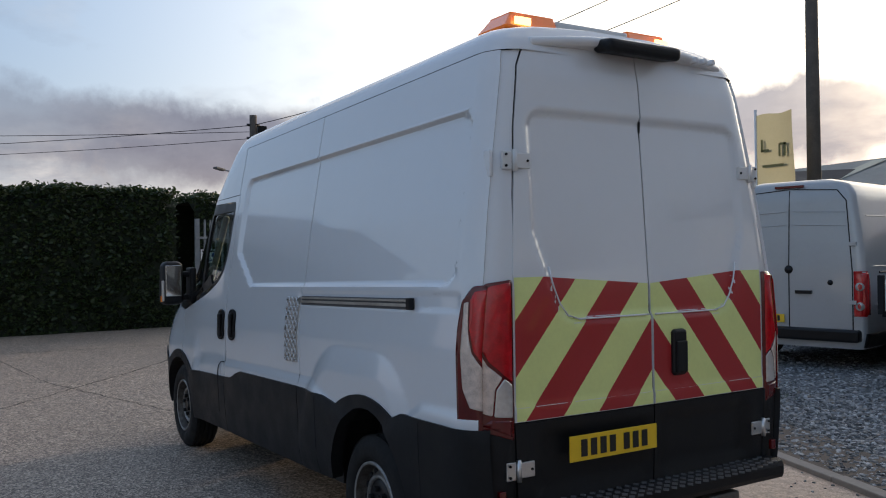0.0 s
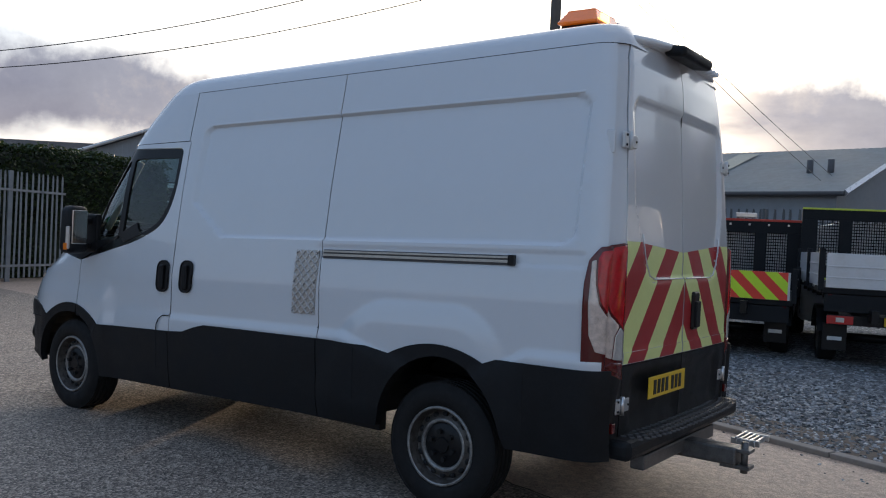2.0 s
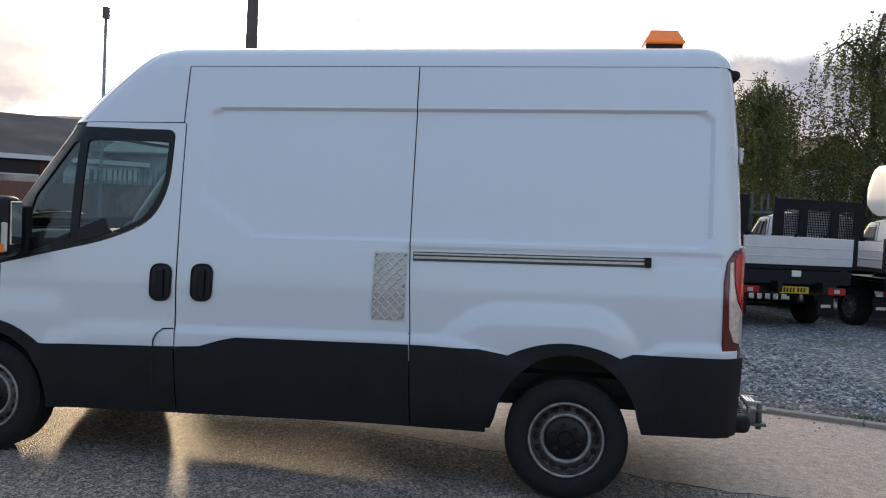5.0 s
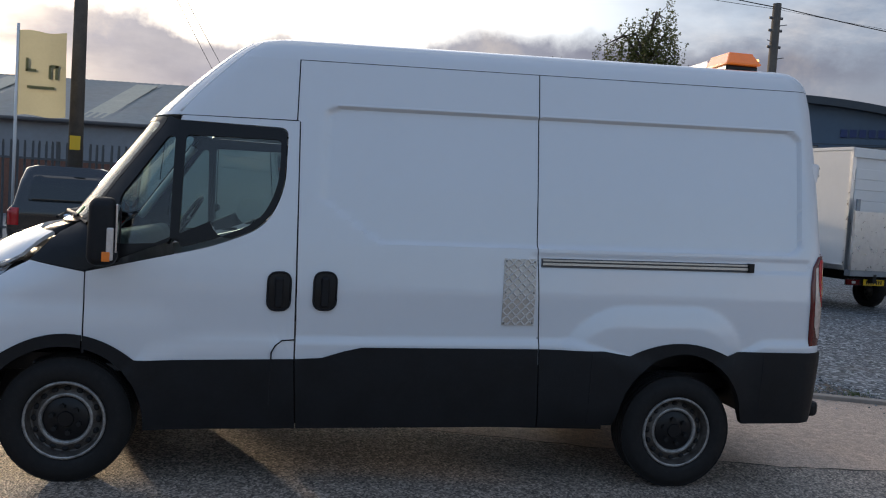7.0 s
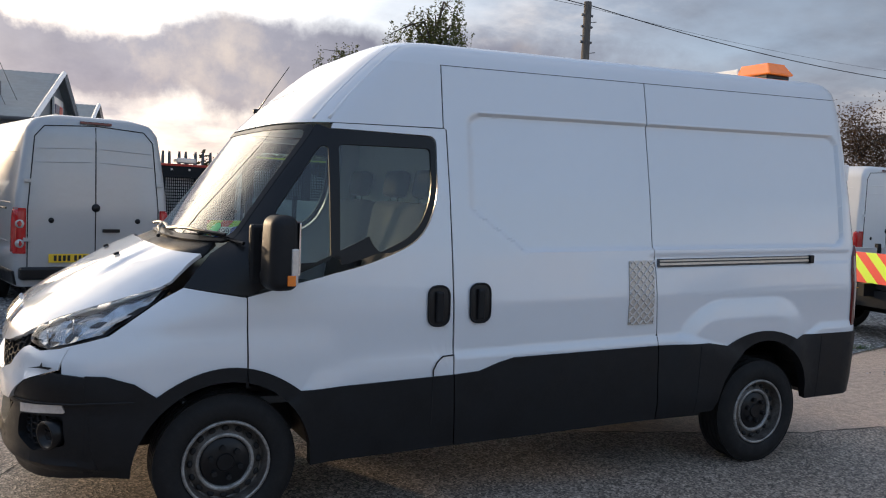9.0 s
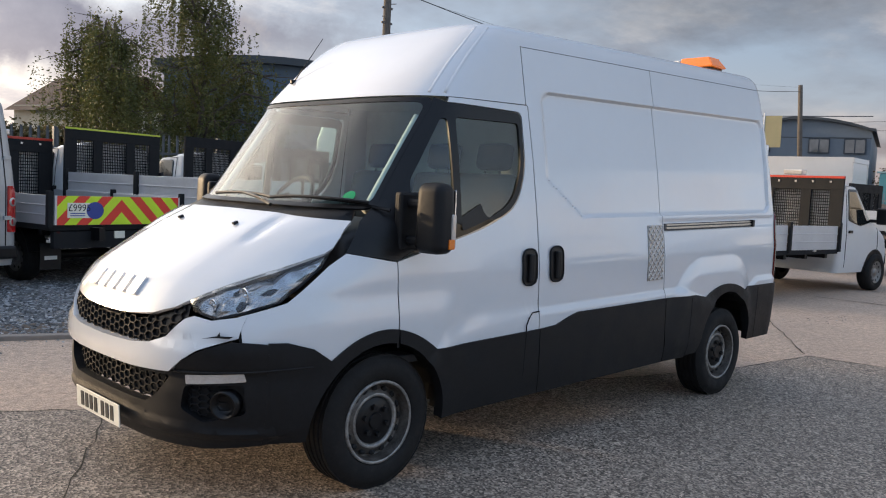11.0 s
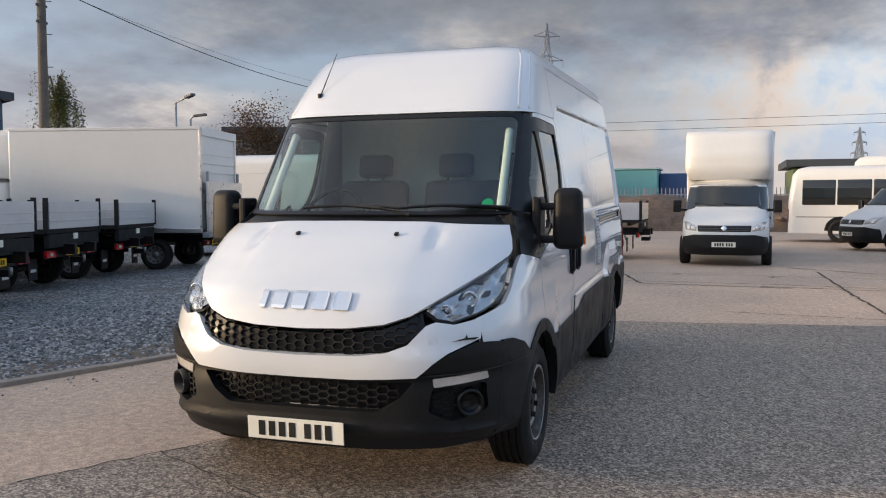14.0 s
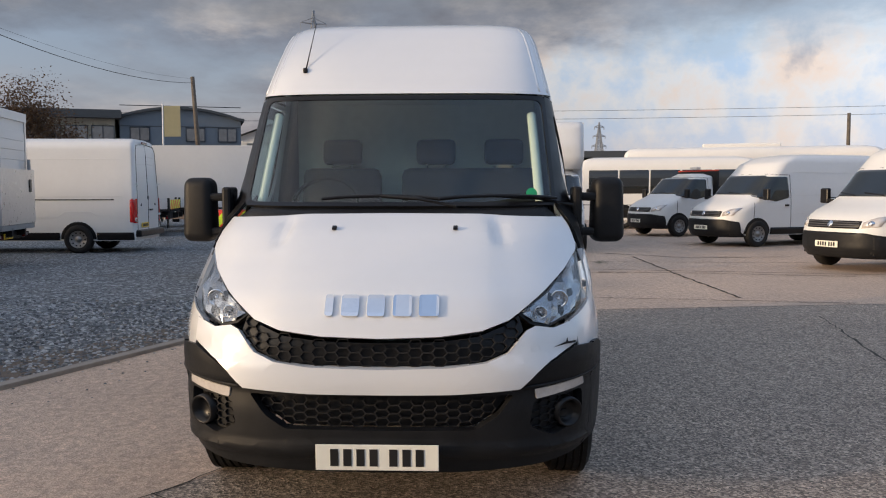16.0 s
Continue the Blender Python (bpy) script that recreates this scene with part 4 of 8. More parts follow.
# headlights
lamp = [(0.605, 1.018), (0.66, 0.972), (0.745, 0.952), (0.85, 0.985), (0.918, 1.030), (0.928, 1.10), (0.918, 1.19), (0.902, 1.248), (0.82, 1.160), (0.72, 1.088)]
inner = [(0.622, 1.020), (0.67, 0.980), (0.745, 0.962), (0.845, 0.995), (0.908, 1.036), (0.918, 1.10), (0.910, 1.19), (0.898, 1.236), (0.82, 1.153), (0.722, 1.083)]
REFLECT = mat("lamp_reflector", (0.40, 0.41, 0.43), 0.22, 0.85, var=0.5, scale=22)
LENS = glass("lamp_lens", (0.93, 0.95, 0.96))
for s in (1, -1):
    hl = part("headlight", patch(VAN, "front", [(s * y, z) for y, z in lamp], -0.035, 0.02, 0.04), BLACK, van, "clear swept-back headlight")
    part("reflector", patch(VAN, "front", [(s * y, z) for y, z in inner], -0.030, 0.0, 0.03, sink=lambda y, z: 0.012 * math.sin(60 * abs(y)) * math.sin(45 * z)), REFLECT, hl)
    for yy, zz, r in ((0.705, 1.018, 0.026), (0.80, 1.062, 0.036)):
        c = Vector(VAN.point("front", s * yy, zz, -0.028))
        n = Vector((1, 0, 0))
        bm = bmesh.new()
        lathe(bm, [(r * 1.12, 0.006), (r, 0.012), (r * 0.86, 0.002), (r * 0.55, -0.010), (r * 0.3, -0.012), (r * 0.22, 0.006), (0.0005, 0.008)], 18, "x", c)
        part("lamp_bowl", bm, CHROME, hl, smooth=True)
    ln = part("lens", patch(VAN, "front", [(s * y, z) for y, z in lamp], 0.004, 0.006, 0.04), LENS, hl, "clear lamp cover", True)
    ln.visible_shadow = False


def plate(name, parent, m, w, h, face, glyphs, label):
    """A number plate with its characters as plain bars; m maps its own x (across), y (up), z (out)."""
    bm = bmesh.new()
    add_box(bm, (0, 0, 0), (w, h, 0.006), bevel=0.002)
    bm.transform(m)
    pl = part(name, bm, face, parent, label)
    n, x = glyphs, -w * 0.40
    cw = w * 0.80 / (n + 0.5)
    for i in range(n):
        if i == 4:
            x += cw * 0.5
        bm = bmesh.new()
        add_box(bm, (x + cw * 0.5, 0, 0.0045), (cw * 0.62, h * 0.66, 0.003))
        bm.transform(m)
        part("character_bar", bm, INK, pl)
        x += cw
    return pl


def facing(origin, across, up):
    """A frame whose x runs across, y up and z out."""
    x, y = Vector(across).normalized(), Vector(up).normalized()
    z = x.cross(y)
    return Matrix.Translation(origin) @ Matrix((x, y, z)).transposed().to_4x4()


plate("front_number_plate", van, facing((4.522, 0.022, 0.368), (0, 1, 0), (0.06, 0, 1)), 0.52, 0.112, PLATEWHT, 7, "white front number plate")

# rear: doors, corner posts, chevrons
W0 = 0.794
for s in (1, -1):
    yc = lambda pts: [(s * y, z) for y, z in pts]
    rd = part("rear_door", patch(VAN, "rear", yc([(0.004, 0.80), (W0, 0.80), (W0, 1.35), (0.762, 1.75), (0.735, 2.05), (0.690, 2.33), (0.655, 2.405), (0.35, 2.425), (0.004, 2.435)]), 0.004, 0.025, 0.016, sink=rear_relief), WHITE, van, "white hinged rear door", True)
    auto_smooth(rd)
    lowd = part("rear_door_foot", patch(VAN, "rear", yc([(0.004, 0.43), (W0 - 0.02, 0.43), (W0, 0.793), (0.004, 0.793)]), 0.010, 0.03, 0.035, sink=rear_black_relief), CLAD, rd, "black plastic door foot", True)
    auto_smooth(lowd)
    post = part("rear_corner_post", patch(VAN, "rear", yc([(W0 + 0.006, 0.80), *[(VAN.wide(z) - 0.047, z) for z in (0.80, 1.0, 1.2, 1.4, 1.6, 1.8, 2.0, 2.15, 2.3, 2.40)], (0.664, 2.405), (0.697, 2.33), (0.742, 2.05), (0.769, 1.75)]), 0.0, 0.03, 0.03), WHITE, van, smooth=True)
    auto_smooth(post)
    part("rear_corner_cladding", patch(VAN, "rear", yc([(W0 + 0.005, 0.36), (0.945, 0.36), (0.952, 0.793), (W0 + 0.008, 0.793)]), 0.014, 0.03, 0.06), CLAD, van, smooth=True)
    # tail lamp, wrapped round the corner
    tl = part("tail_lamp", patch(VAN, "rear", yc(rounded([(W0 + 0.010, 0.728), (0.968, 0.79), (0.968, 1.20), (0.944, 1.335), (0.900, 1.385), (W0 + 0.010, 1.40)], 0.01)), 0.016, 0.03, 0.015), RED, van, "tall dark red tail lamp with a clear foot", True)
    part("red_lens", patch(VAN, "rear", yc(rounded([(W0 + 0.018, 0.975), (0.850, 1.005), (0.905, 1.06), (0.946, 1.15), (0.946, 1.24), (0.928, 1.325), (0.890, 1.372), (W0 + 0.018, 1.388)], 0.008)), 0.019, 0.004, 0.015), LAMPRED, tl, "bright red lens", True)
    part("clear_lens", patch(VAN, "rear", yc(rounded([(W0 + 0.018, 0.825), (W0 + 0.018, 0.962), (0.848, 0.990), (0.880, 0.945), (0.890, 0.835)], 0.008)), 0.019, 0.004, 0.015), CLEAR, tl, "clear reversing lens", True)
    part("blinker_lens", patch(VAN, "rear", yc(rounded([(0.896, 0.838), (0.886, 0.95), (0.858, 0.995), (0.910, 1.045), (0.950, 1.13), (0.950, 0.86)], 0.008)), 0.019, 0.004, 0.015), LAMPCLEAR, tl, "cream blinker lens", True)
    part("red_foot_lens", patch(VAN, "rear", yc([(W0 + 0.020, 0.745), (0.93, 0.80), (0.90, 0.822), (W0 + 0.020, 0.812)]), 0.019, 0.004, 0.015), RED, tl, smooth=True)
    side = part("side_lens", patch(VAN, "side", rounded([(-0.915, 0.755), (-0.822, 0.785), (-0.815, 1.20), (-0.828, 1.31), (-0.872, 1.375), (-0.915, 1.38)], 0.01), 0.012, 0.03, 0.015, s), RED, tl, smooth=True)
    part("side_blinker", patch(VAN, "side", rounded([(-0.915, 0.862), (-0.878, 0.875), (-0.850, 0.955), (-0.842, 1.10), (-0.842, 1.305), (-0.860, 1.312), (-0.866, 1.19), (-0.885, 1.10), (-0.915, 1.04)], 0.005), 0.015, 0.004, 0.012, s), LAMPCLEAR, side, "cream blinker strip", True)
    part("side_red_lens", patch(VAN, "side", rounded([(-0.915, 1.06), (-0.890, 1.112), (-0.872, 1.20), (-0.867, 1.318), (-0.880, 1.352), (-0.915, 1.360)], 0.005), 0.015, 0.004, 0.012, s), LAMPRED, side, "bright red lens", True)
    # chevron film
    band = 0.20
    k = -6
    while k < 14:
        y0 = k * band - 0.06
        col = FILMRED if k % 2 else FILMYEL
        # a slanted stripe, clipped to the field
        poly = [(y0, 0.803), (y0 + band, 0.803), (y0 + band - 0.52, 0.803 + 0.62), (y0 - 0.52, 0.803 + 0.62)]
        def clip(poly, f):
            out = []
            for i in range(len(poly)):
                a, b = poly[i - 1], poly[i]
                fa, fb = f(a), f(b)
                if (fa >= 0) != (fb >= 0):
                    u = fa / (fa - fb)
                    out.append((a[0] + (b[0] - a[0]) * u, a[1] + (b[1] - a[1]) * u))
                if fb >= 0:
                    out.append(b)
            return out
        for f in (lambda p: p[0] - 0.008, lambda p: W0 - 0.008 - p[0], lambda p: 1.408 - p[1], lambda p: 1.362 + 0.075 * p[0] - p[1]):
            poly = clip(poly, f) if len(poly) > 2 else poly
        keep = [poly[i] for i in range(len(poly)) if math.dist(poly[i], poly[i - 1]) > 1e-4]
        if len(keep) > 2:
            part("chevron_stripe", patch(VAN, "rear", yc(keep), 0.0065, 0, 0.022, sink=rear_relief), col, rd, smooth=True)
        k += 1
    # pressed line over the film
    bm = bmesh.new()
    for zline, ya, yb, rr in ((0.858, 0.02, W0 - 0.01, 0.0045), (1.218, 0.02, 0.44, 0.0045)):
        pts = [Vector(VAN.point("rear", s * (ya + (yb - ya) * k / 12), zline, 0.006)) for k in range(13)]
        tube(bm, pts, rr)
    pts = [Vector(VAN.point("rear", s * y, z, 0.004)) for y, z in ((0.44, 1.218), (0.50, 1.235), (0.545, 1.29), (0.58, 1.37), (0.60, 1.45))]
    tube(bm, pts, 0.0045)
    part("door_fold", bm, WHITE, rd, smooth=True)
    # hinges
    for z, m, lab in ((1.905, WHITE2, "pale painted hinge with dark bolts"), (0.60, ALU, "bare metal hinge with dark bolts")):
        yy = 0.782 if z < 1 else 0.752
        c = Vector(VAN.point("rear", s * yy, z, 0.012))
        bm = bmesh.new()
        add_box(bm, c + Vector((0, -s * 0.045, 0)), (0.016, 0.08, 0.066), bevel=0.004)
        add_box(bm, c + Vector((0.004, s * 0.035, 0)), (0.016, 0.05, 0.078), bevel=0.004)
        hg = part("hinge", bm, m, rd, lab)
        rod("hinge_pin", c + Vector((-0.008, 0, -0.046)), c + Vector((-0.008, 0, 0.046)), 0.011, m, hg)
        for dy, dz in ((-0.068, 0.0), (0.045, 0.024), (0.045, -0.024)):
            p = c + Vector((-0.006, s * dy, dz))
            rod("bolt", p, p + Vector((-0.006, 0, 0)), 0.006, GAP, hg, n=8)
        if z > 1:
            box("hinge_leaf", Vector(VAN.point("side", -0.855, z - 0.01, -0.002, s)), (0.045, 0.018, 0.115), WHITE, hg, bevel=0.006)
    # lower reflector
    box("reflector", VAN.point("rear", s * 0.86, 0.50, 0.02), (0.02, 0.035, 0.05), RED, van)
joint("rear", along((0.0, 0.43), (0.0, 2.43), 14), 0.016, (1,))
joint("rear", along((W0 - 0.003, 0.40), (W0 + 0.003, 1.36), 8) + [(0.768, 1.75), (0.738, 2.05), (0.693, 2.33), (0.66, 2.40)], 0.016)
joint("rear", along((0.02, 0.797), (0.77, 0.797), 6), 0.012)
# rear roof rail with camera housing
bm = bmesh.new()
add_box(bm, (-0.855, 0.03, 2.552), (0.14, 1.24, 0.045), (0, 8, 0), 0.021, 5)
for q in range(1, 12):
    bmesh.ops.bisect_plane(bm, geom=bm.verts[:] + bm.edges[:] + bm.faces[:], plane_co=(0, -0.59 + 0.1033 * q, 0), plane_no=(0, 1, 0))
for v in bm.verts:
    t = abs(v.co.y - 0.03) / 0.62
    v.co.x += 0.07 * t * t
    v.co.z -= 0.035 * t * t
part("rear_header", bm, WHITE, van, smooth=True)
bm = bmesh.new()
add_box(bm, (-0.925, 0.065, 2.532), (0.125, 0.46, 0.062), (0, -8, 0), 0.024, 4)
part("brake_lamp_housing", bm, CLAD, van, "black high-level brake lamp and camera housing")
for y in (-0.34, -0.40, -0.46):
    box("header_rib", (-0.898, y, 2.535), (0.05, 0.025, 0.03), WHITE, van, bevel=0.008)
# rear handle, latch pin, plate
hd = Vector(VAN.point("rear", -0.165, 1.03, 0.012))
bm = bmesh.new()
add_box(bm, hd, (0.03, 0.115, 0.22), bevel=0.0145, seg=3)
for v in bm.verts:
    q = (v.co.z - hd.z) / 0.11
    v.co.y = hd.y + (v.co.y - hd.y) * (1 - 0.35 * abs(q) ** 4)
rh = part("rear_handle", bm, BLACK, van, "black rear door handle recess")
box("handle_paddle", hd + Vector((-0.018, 0, -0.02)), (0.02, 0.07, 0.15), CLAD, rh, bevel=0.008)
plate("rear_number_plate", van, facing((-0.985, 0.305, 0.742), (0, -1, 0), (0, 0, 1)), 0.52, 0.112, PLATEYEL, 7, "yellow rear number plate")

# flank fittings
for x, dz in ((2.40, 0), (2.148, 0.006)):
    c = VAN.point("side", x, 1.10 + dz, 0.0)
    oval = rounded([(x - 0.062, 0.995 + dz), (x + 0.062, 0.995 + dz), (x + 0.062, 1.205 + dz), (x - 0.062, 1.205 + dz)], 0.055, 7)
    hp = part("door_handle", patch(VAN, "side", oval, 0.010, 0.014, 0.06), BLACK, van, "black oval door handle", True)
    auto_smooth(hp)
    rim = part("handle_rim", (lambda b: (tube(b, [VAN.point("side", *q, 0.010) for q in oval + oval[:1]], 0.006), b)[1])(bmesh.new()), CLAD, hp, smooth=True)
    bm = bmesh.new()
    add_box(bm, (c[0], c[1] + 0.016, c[2] - 0.005), (0.046, 0.026, 0.17), (0, 0, 0), 0.012, 3)
    part("grip", bm, CLAD, hp)
RAILMETAL = mat("dull_rail_aluminium", (0.46, 0.42, 0.37), 0.38, 0.85, var=0.2, scale=8)
rail = part("door_rail", patch(VAN, "side", [(-0.41, 1.270), (0.906, 1.270), (0.906, 1.322), (-0.41, 1.322)], 0.004, 0.02, 0.1), GREY, van, "aluminium sliding-door rail")
for z, hgt in ((1.310, 0.010), (1.289, 0.014)):
    part("rail_bar", patch(VAN, "side", [(-0.385, z - hgt / 2), (0.900, z - hgt / 2), (0.900, z + hgt / 2), (-0.385, z + hgt / 2)], 0.014, 0.012, 0.12), RAILMETAL, rail)
box("rail_end", VAN.point("side", -0.405, 1.296, 0.012), (0.035, 0.03, 0.055), BLACK, rail)
# tread plate with raised bars
PLATE = (0.937, 1.128, 0.93, 1.315)
TREAD = mat("dull_tread_aluminium", (0.50, 0.47, 0.43), 0.42, 0.8, var=0.15, scale=14, bump=0.15, bump_scale=120)
tp = part("tread_plate", patch(VAN, "side", [(PLATE[0], PLATE[2]), (PLATE[1], PLATE[2]), (PLATE[1], PLATE[3]), (PLATE[0], PLATE[3])], 0.006, 0.006, 0.05), TREAD, van, "riveted aluminium tread plate")
bm = bmesh.new()
nx, nz = 7, 14
for i in range(nx):
    for j in range(nz):
        x, z = PLATE[0] + (i + 0.5) * 0.191 / nx, PLATE[2] + (j + 0.5) * 0.385 / nz
        a = 45 if (i + j) % 2 else -45
        c = VAN.point("side", x, z, 0.0065)
        add_box(bm, c, (0.033, 0.010, 0.009), (0, a, 0), 0.002)
tagged(part("tread_relief", bm, ALU, tp), kind="stuff")
for x in (PLATE[0] + 0.012, PLATE[1] - 0.012):
    for z in (0.945, 1.12, 1.30):
        c = VAN.point("side", x, z, 0.008)
        rod("rivet", c, (c[0], c[1] + 0.005, c[2]), 0.006, STEEL, tp, n=8)

# mirrors
for s in (1, -1):
    c = Vector((3.31, 0.03 + s * 1.125, 1.385))
    bm = bmesh.new()
    add_box(bm, c, (0.145, 0.175, 0.355), (0, 0, s * 8), 0.05, 5)
    for v in bm.verts:
        u = (v.co.z - c.z) / 0.37 + 0.5
        v.co.y = c.y + (v.co.y - c.y) * (1.04 - 0.10 * u)
        v.co.x = c.x + (v.co.x - c.x) * (1.05 - 0.12 * u)
    mir = part("door_mirror", bm, CLAD, van, "large black door mirror", True)
    auto_smooth(mir, 60)
    bm = bmesh.new()
    add_box(bm, c + Vector((-0.070, 0, 0.02)), (0.012, 0.13, 0.25), (0, 0, s * 8), 0.004)
    part("mirror_glass", bm, CHROME, mir, "mirror glass")
    bm = bmesh.new()
    add_box(bm, c + Vector((-0.052, s * 0.080, -0.06)), (0.036, 0.018, 0.17), (0, 0, s * 8), 0.008)
    part("mirror_lamp", bm, CLEAR, mir, "clear side lamp")
    box("blinker", c + Vector((-0.036, s * 0.088, -0.125)), (0.04, 0.012, 0.05), AMBER, mir, "amber blinker")
    for dz in (0.07, -0.12):
        bm = bmesh.new()
        add_box(bm, (3.34, 0.03 + s * 1.01, 1.385 + dz), (0.06, 0.17, 0.045), bevel=0.015)
        part("mirror_arm", bm, CLAD, mir)
    box("mirror_foot", (3.335, 0.03 + s * 0.955, 1.36), (0.16, 0.05, 0.30), CLAD, mir, bevel=0.015)

# aerial
foot = Vector(VAN.point("front", -0.585, 2.205, 0.0))
rod("aerial", foot, foot + Vector((-0.20, 0.03, 0.31)), 0.004, BLACK, van, r2=0.002, n=6)
box("aerial_foot", foot, (0.05, 0.025, 0.03), BLACK, van, bevel=0.006)

# beacon bar on the roof
bar = thing("beacon_bar", "amber rooftop warning light bar, lit at its end", "light bar")
BEACON = mat("lit_amber_lens", (0.78, 0.18, 0.012), 0.2, coat=0.7, emit=((1.0, 0.20, 0.01), 0.22))
FLASH = mat("flashing_lamp", (1.0, 0.7, 0.3), 0.3, emit=((1.0, 0.62, 0.16), 5.0))
zb = VAN.place(-0.48, 0, 2.56)[2] - 0.022
box("base", (-0.48, 0.03, zb + 0.025), (0.22, 1.06, 0.05), BLACK, bar, bevel=0.01)
for s in (1, -1):
    bm = bmesh.new()
    vs = add_box(bm, (-0.48, 0.03 + s * 0.40, zb + 0.092), (0.24, 0.32, 0.088), bevel=0.012)
    for v in bm.verts:
        if v.co.z > zb + 0.10:
            v.co.x = -0.48 + (v.co.x + 0.48) * 0.72
            if (v.co.y - 0.03) * s > 0.42:
                v.co.y -= s * 0.05
    part("amber_lens", bm, BEACON, bar)
    add = bmesh.new()
    add_box(add, (-0.60, 0.03 + s * 0.46, zb + 0.085), (0.012, 0.09, 0.035))
    part("lamp", add, FLASH, bar)
box("white_panel", (-0.48, 0.03, zb + 0.085), (0.20, 0.48, 0.07), WHITE2, bar, bevel=0.012)
for s in (1, -1):
    box("foot", (-0.48, 0.03 + s * 0.5, zb - 0.0), (0.10, 0.06, 0.06), BLACK, bar)

# cab inside
box("bulkhead", (2.20, 0.03, 1.42), (0.03, 1.60, 1.40), mat("pale_bulkhead_panel", (0.68, 0.68, 0.62), 0.7, var=0.1, scale=2), van)
box("cab_floor", (2.95, 0.03, 0.62), (1.5, 1.75, 0.04), GREY, van)
box("headliner", (2.60, 0.03, 2.08), (0.76, 1.30, 0.03), bpy.data.materials["pale_bulkhead_panel"], van)
for s in (1, -1):
    bm = bmesh.new()
    tube(bm, [VAN.point("front", s * (0.790 - 0.003 * k), 1.47 + 0.056 * k, -0.07) for k in range(10)], 0.026, 10)
    part("pillar_trim", bm, bpy.data.materials["pale_bulkhead_panel"], van, "pale grey inner pillar trim", True)
bm = bmesh.new()
add_box(bm, (3.42, 0.03, 1.12), (0.42, 1.62, 0.42), (0, 12, 0), 0.05)
part("dashboard", bm, GREY, van, "dark grey dashboard", True)


def seat(y, w):
    st = part("cab_seat", (lambda b: (add_box(b, (2.62, y, 0.98), (0.52, w, 0.16), (0, -6, 0), 0.05), b)[1])(bmesh.new()), SEAT, van, "dark cloth cab seat", True)
    bm = bmesh.new()
    add_box(bm, (2.37, y, 1.33), (0.14, w, 0.62), (0, -10, 0), 0.05)
    part("backrest", bm, SEAT, st, smooth=True)
    for yy in ((y,) if w < 0.7 else (y - w / 4, y + w / 4)):
        bm = bmesh.new()
        add_box(bm, (2.31, yy, 1.745), (0.09, 0.26, 0.17), (0, -10, 0), 0.035)
        part("headrest", bm, SEAT, st, smooth=True)
        rod("headrest_pin", (2.325, yy - 0.06, 1.62), (2.32, yy - 0.06, 1.70), 0.006, CHROME, st)
        rod("headrest_pin", (2.325, yy + 0.06, 1.62), (2.32, yy + 0.06, 1.70), 0.006, CHROME, st)
    box("seat_base", (2.62, y, 0.76), (0.40, w * 0.8, 0.28), BLACK, st)


seat(-0.45, 0.52)
seat(0.40, 0.90)
bm = bmesh.new()
lathe(bm, [(0.195 + 0.014 * math.cos(a), 0.014 * math.sin(a)) for a in [2 * math.pi * k / 8 for k in range(9)]], 28, "x")
add_box(bm, (0, 0, 0), (0.02, 0.38, 0.035))
add_box(bm, (0.01, 0, -0.05), (0.04, 0.10, 0.12), bevel=0.02)
bm.transform(Matrix.Translation((3.10, -0.43, 1.40)) @ Matrix.Rotation(radians(-32), 4, "Y"))
part("steering_wheel", bm, BLACK, van, smooth=True)
bm = patch(VAN, "front", [(0.700 + 0.030 * math.cos(a), 1.502 + 0.030 * math.sin(a)) for a in [2 * math.pi * k / 20 for k in range(20)]], 0.001, 0, 0.2)
part("sticker", bm, mat("green_sticker", (0.02, 0.45, 0.14), 0.5), van, "round green windscreen sticker")

# underside
box("floor_pan", (1.6, 0.03, 0.62), (4.6, 1.5, 0.10), BLACK, van)
for s in (1, -1):
    box("chassis_rail", (1.6, 0.03 + s * 0.42, 0.50), (5.0, 0.08, 0.14), BLACK, van)
    box("sill_back", (1.75, 0.03 + s * 0.90, 0.52), (2.6, 0.06, 0.36), BLACK, van)
rod("rear_axle", (0, -0.7, 0.35), (0, 0.76, 0.35), 0.05, BLACK, van)
rod("front_axle", (3.52, -0.7, 0.33), (3.52, 0.76, 0.33), 0.04, BLACK, van)
bm = bmesh.new()
add_rod(bm, (1.6, -0.3, 0.42), (0.5, -0.3, 0.42), 0.09, n=14)
part("exhaust", bm, STEEL, van, smooth=True)
box("fuel_tank", (1.9, 0.35, 0.47), (1.1, 0.5, 0.24), BLACK, van, bevel=0.05)
for s in (1, -1):
    for cx, rr in ((3.515, 0.45), (0.0, 0.445)):
        bm = bmesh.new()
        pts = arc(cx, 0.36, rr, 5, 175, 14)
        A = [bm.verts.new((x, 0.03 + s * 0.955, z + 0.025 * (2.3 - x))) for x, z in pts]
        B = [bm.verts.new((x, 0.03 + s * 0.60, z + 0.025 * (2.3 - x))) for x, z in pts]
        for i in range(len(A) - 1):
            bm.faces.new((A[i], A[i + 1], B[i + 1], B[i]))
        bm.faces.new(B)
        part("wheel_well", bm, BLACK, van)

DARKSTEEL = mat("dark_worn_steel", (0.15, 0.145, 0.14), 0.45, 0.6, var=0.4, scale=16, dirt=0.4, dirt_col=(0.08, 0.05, 0.035))
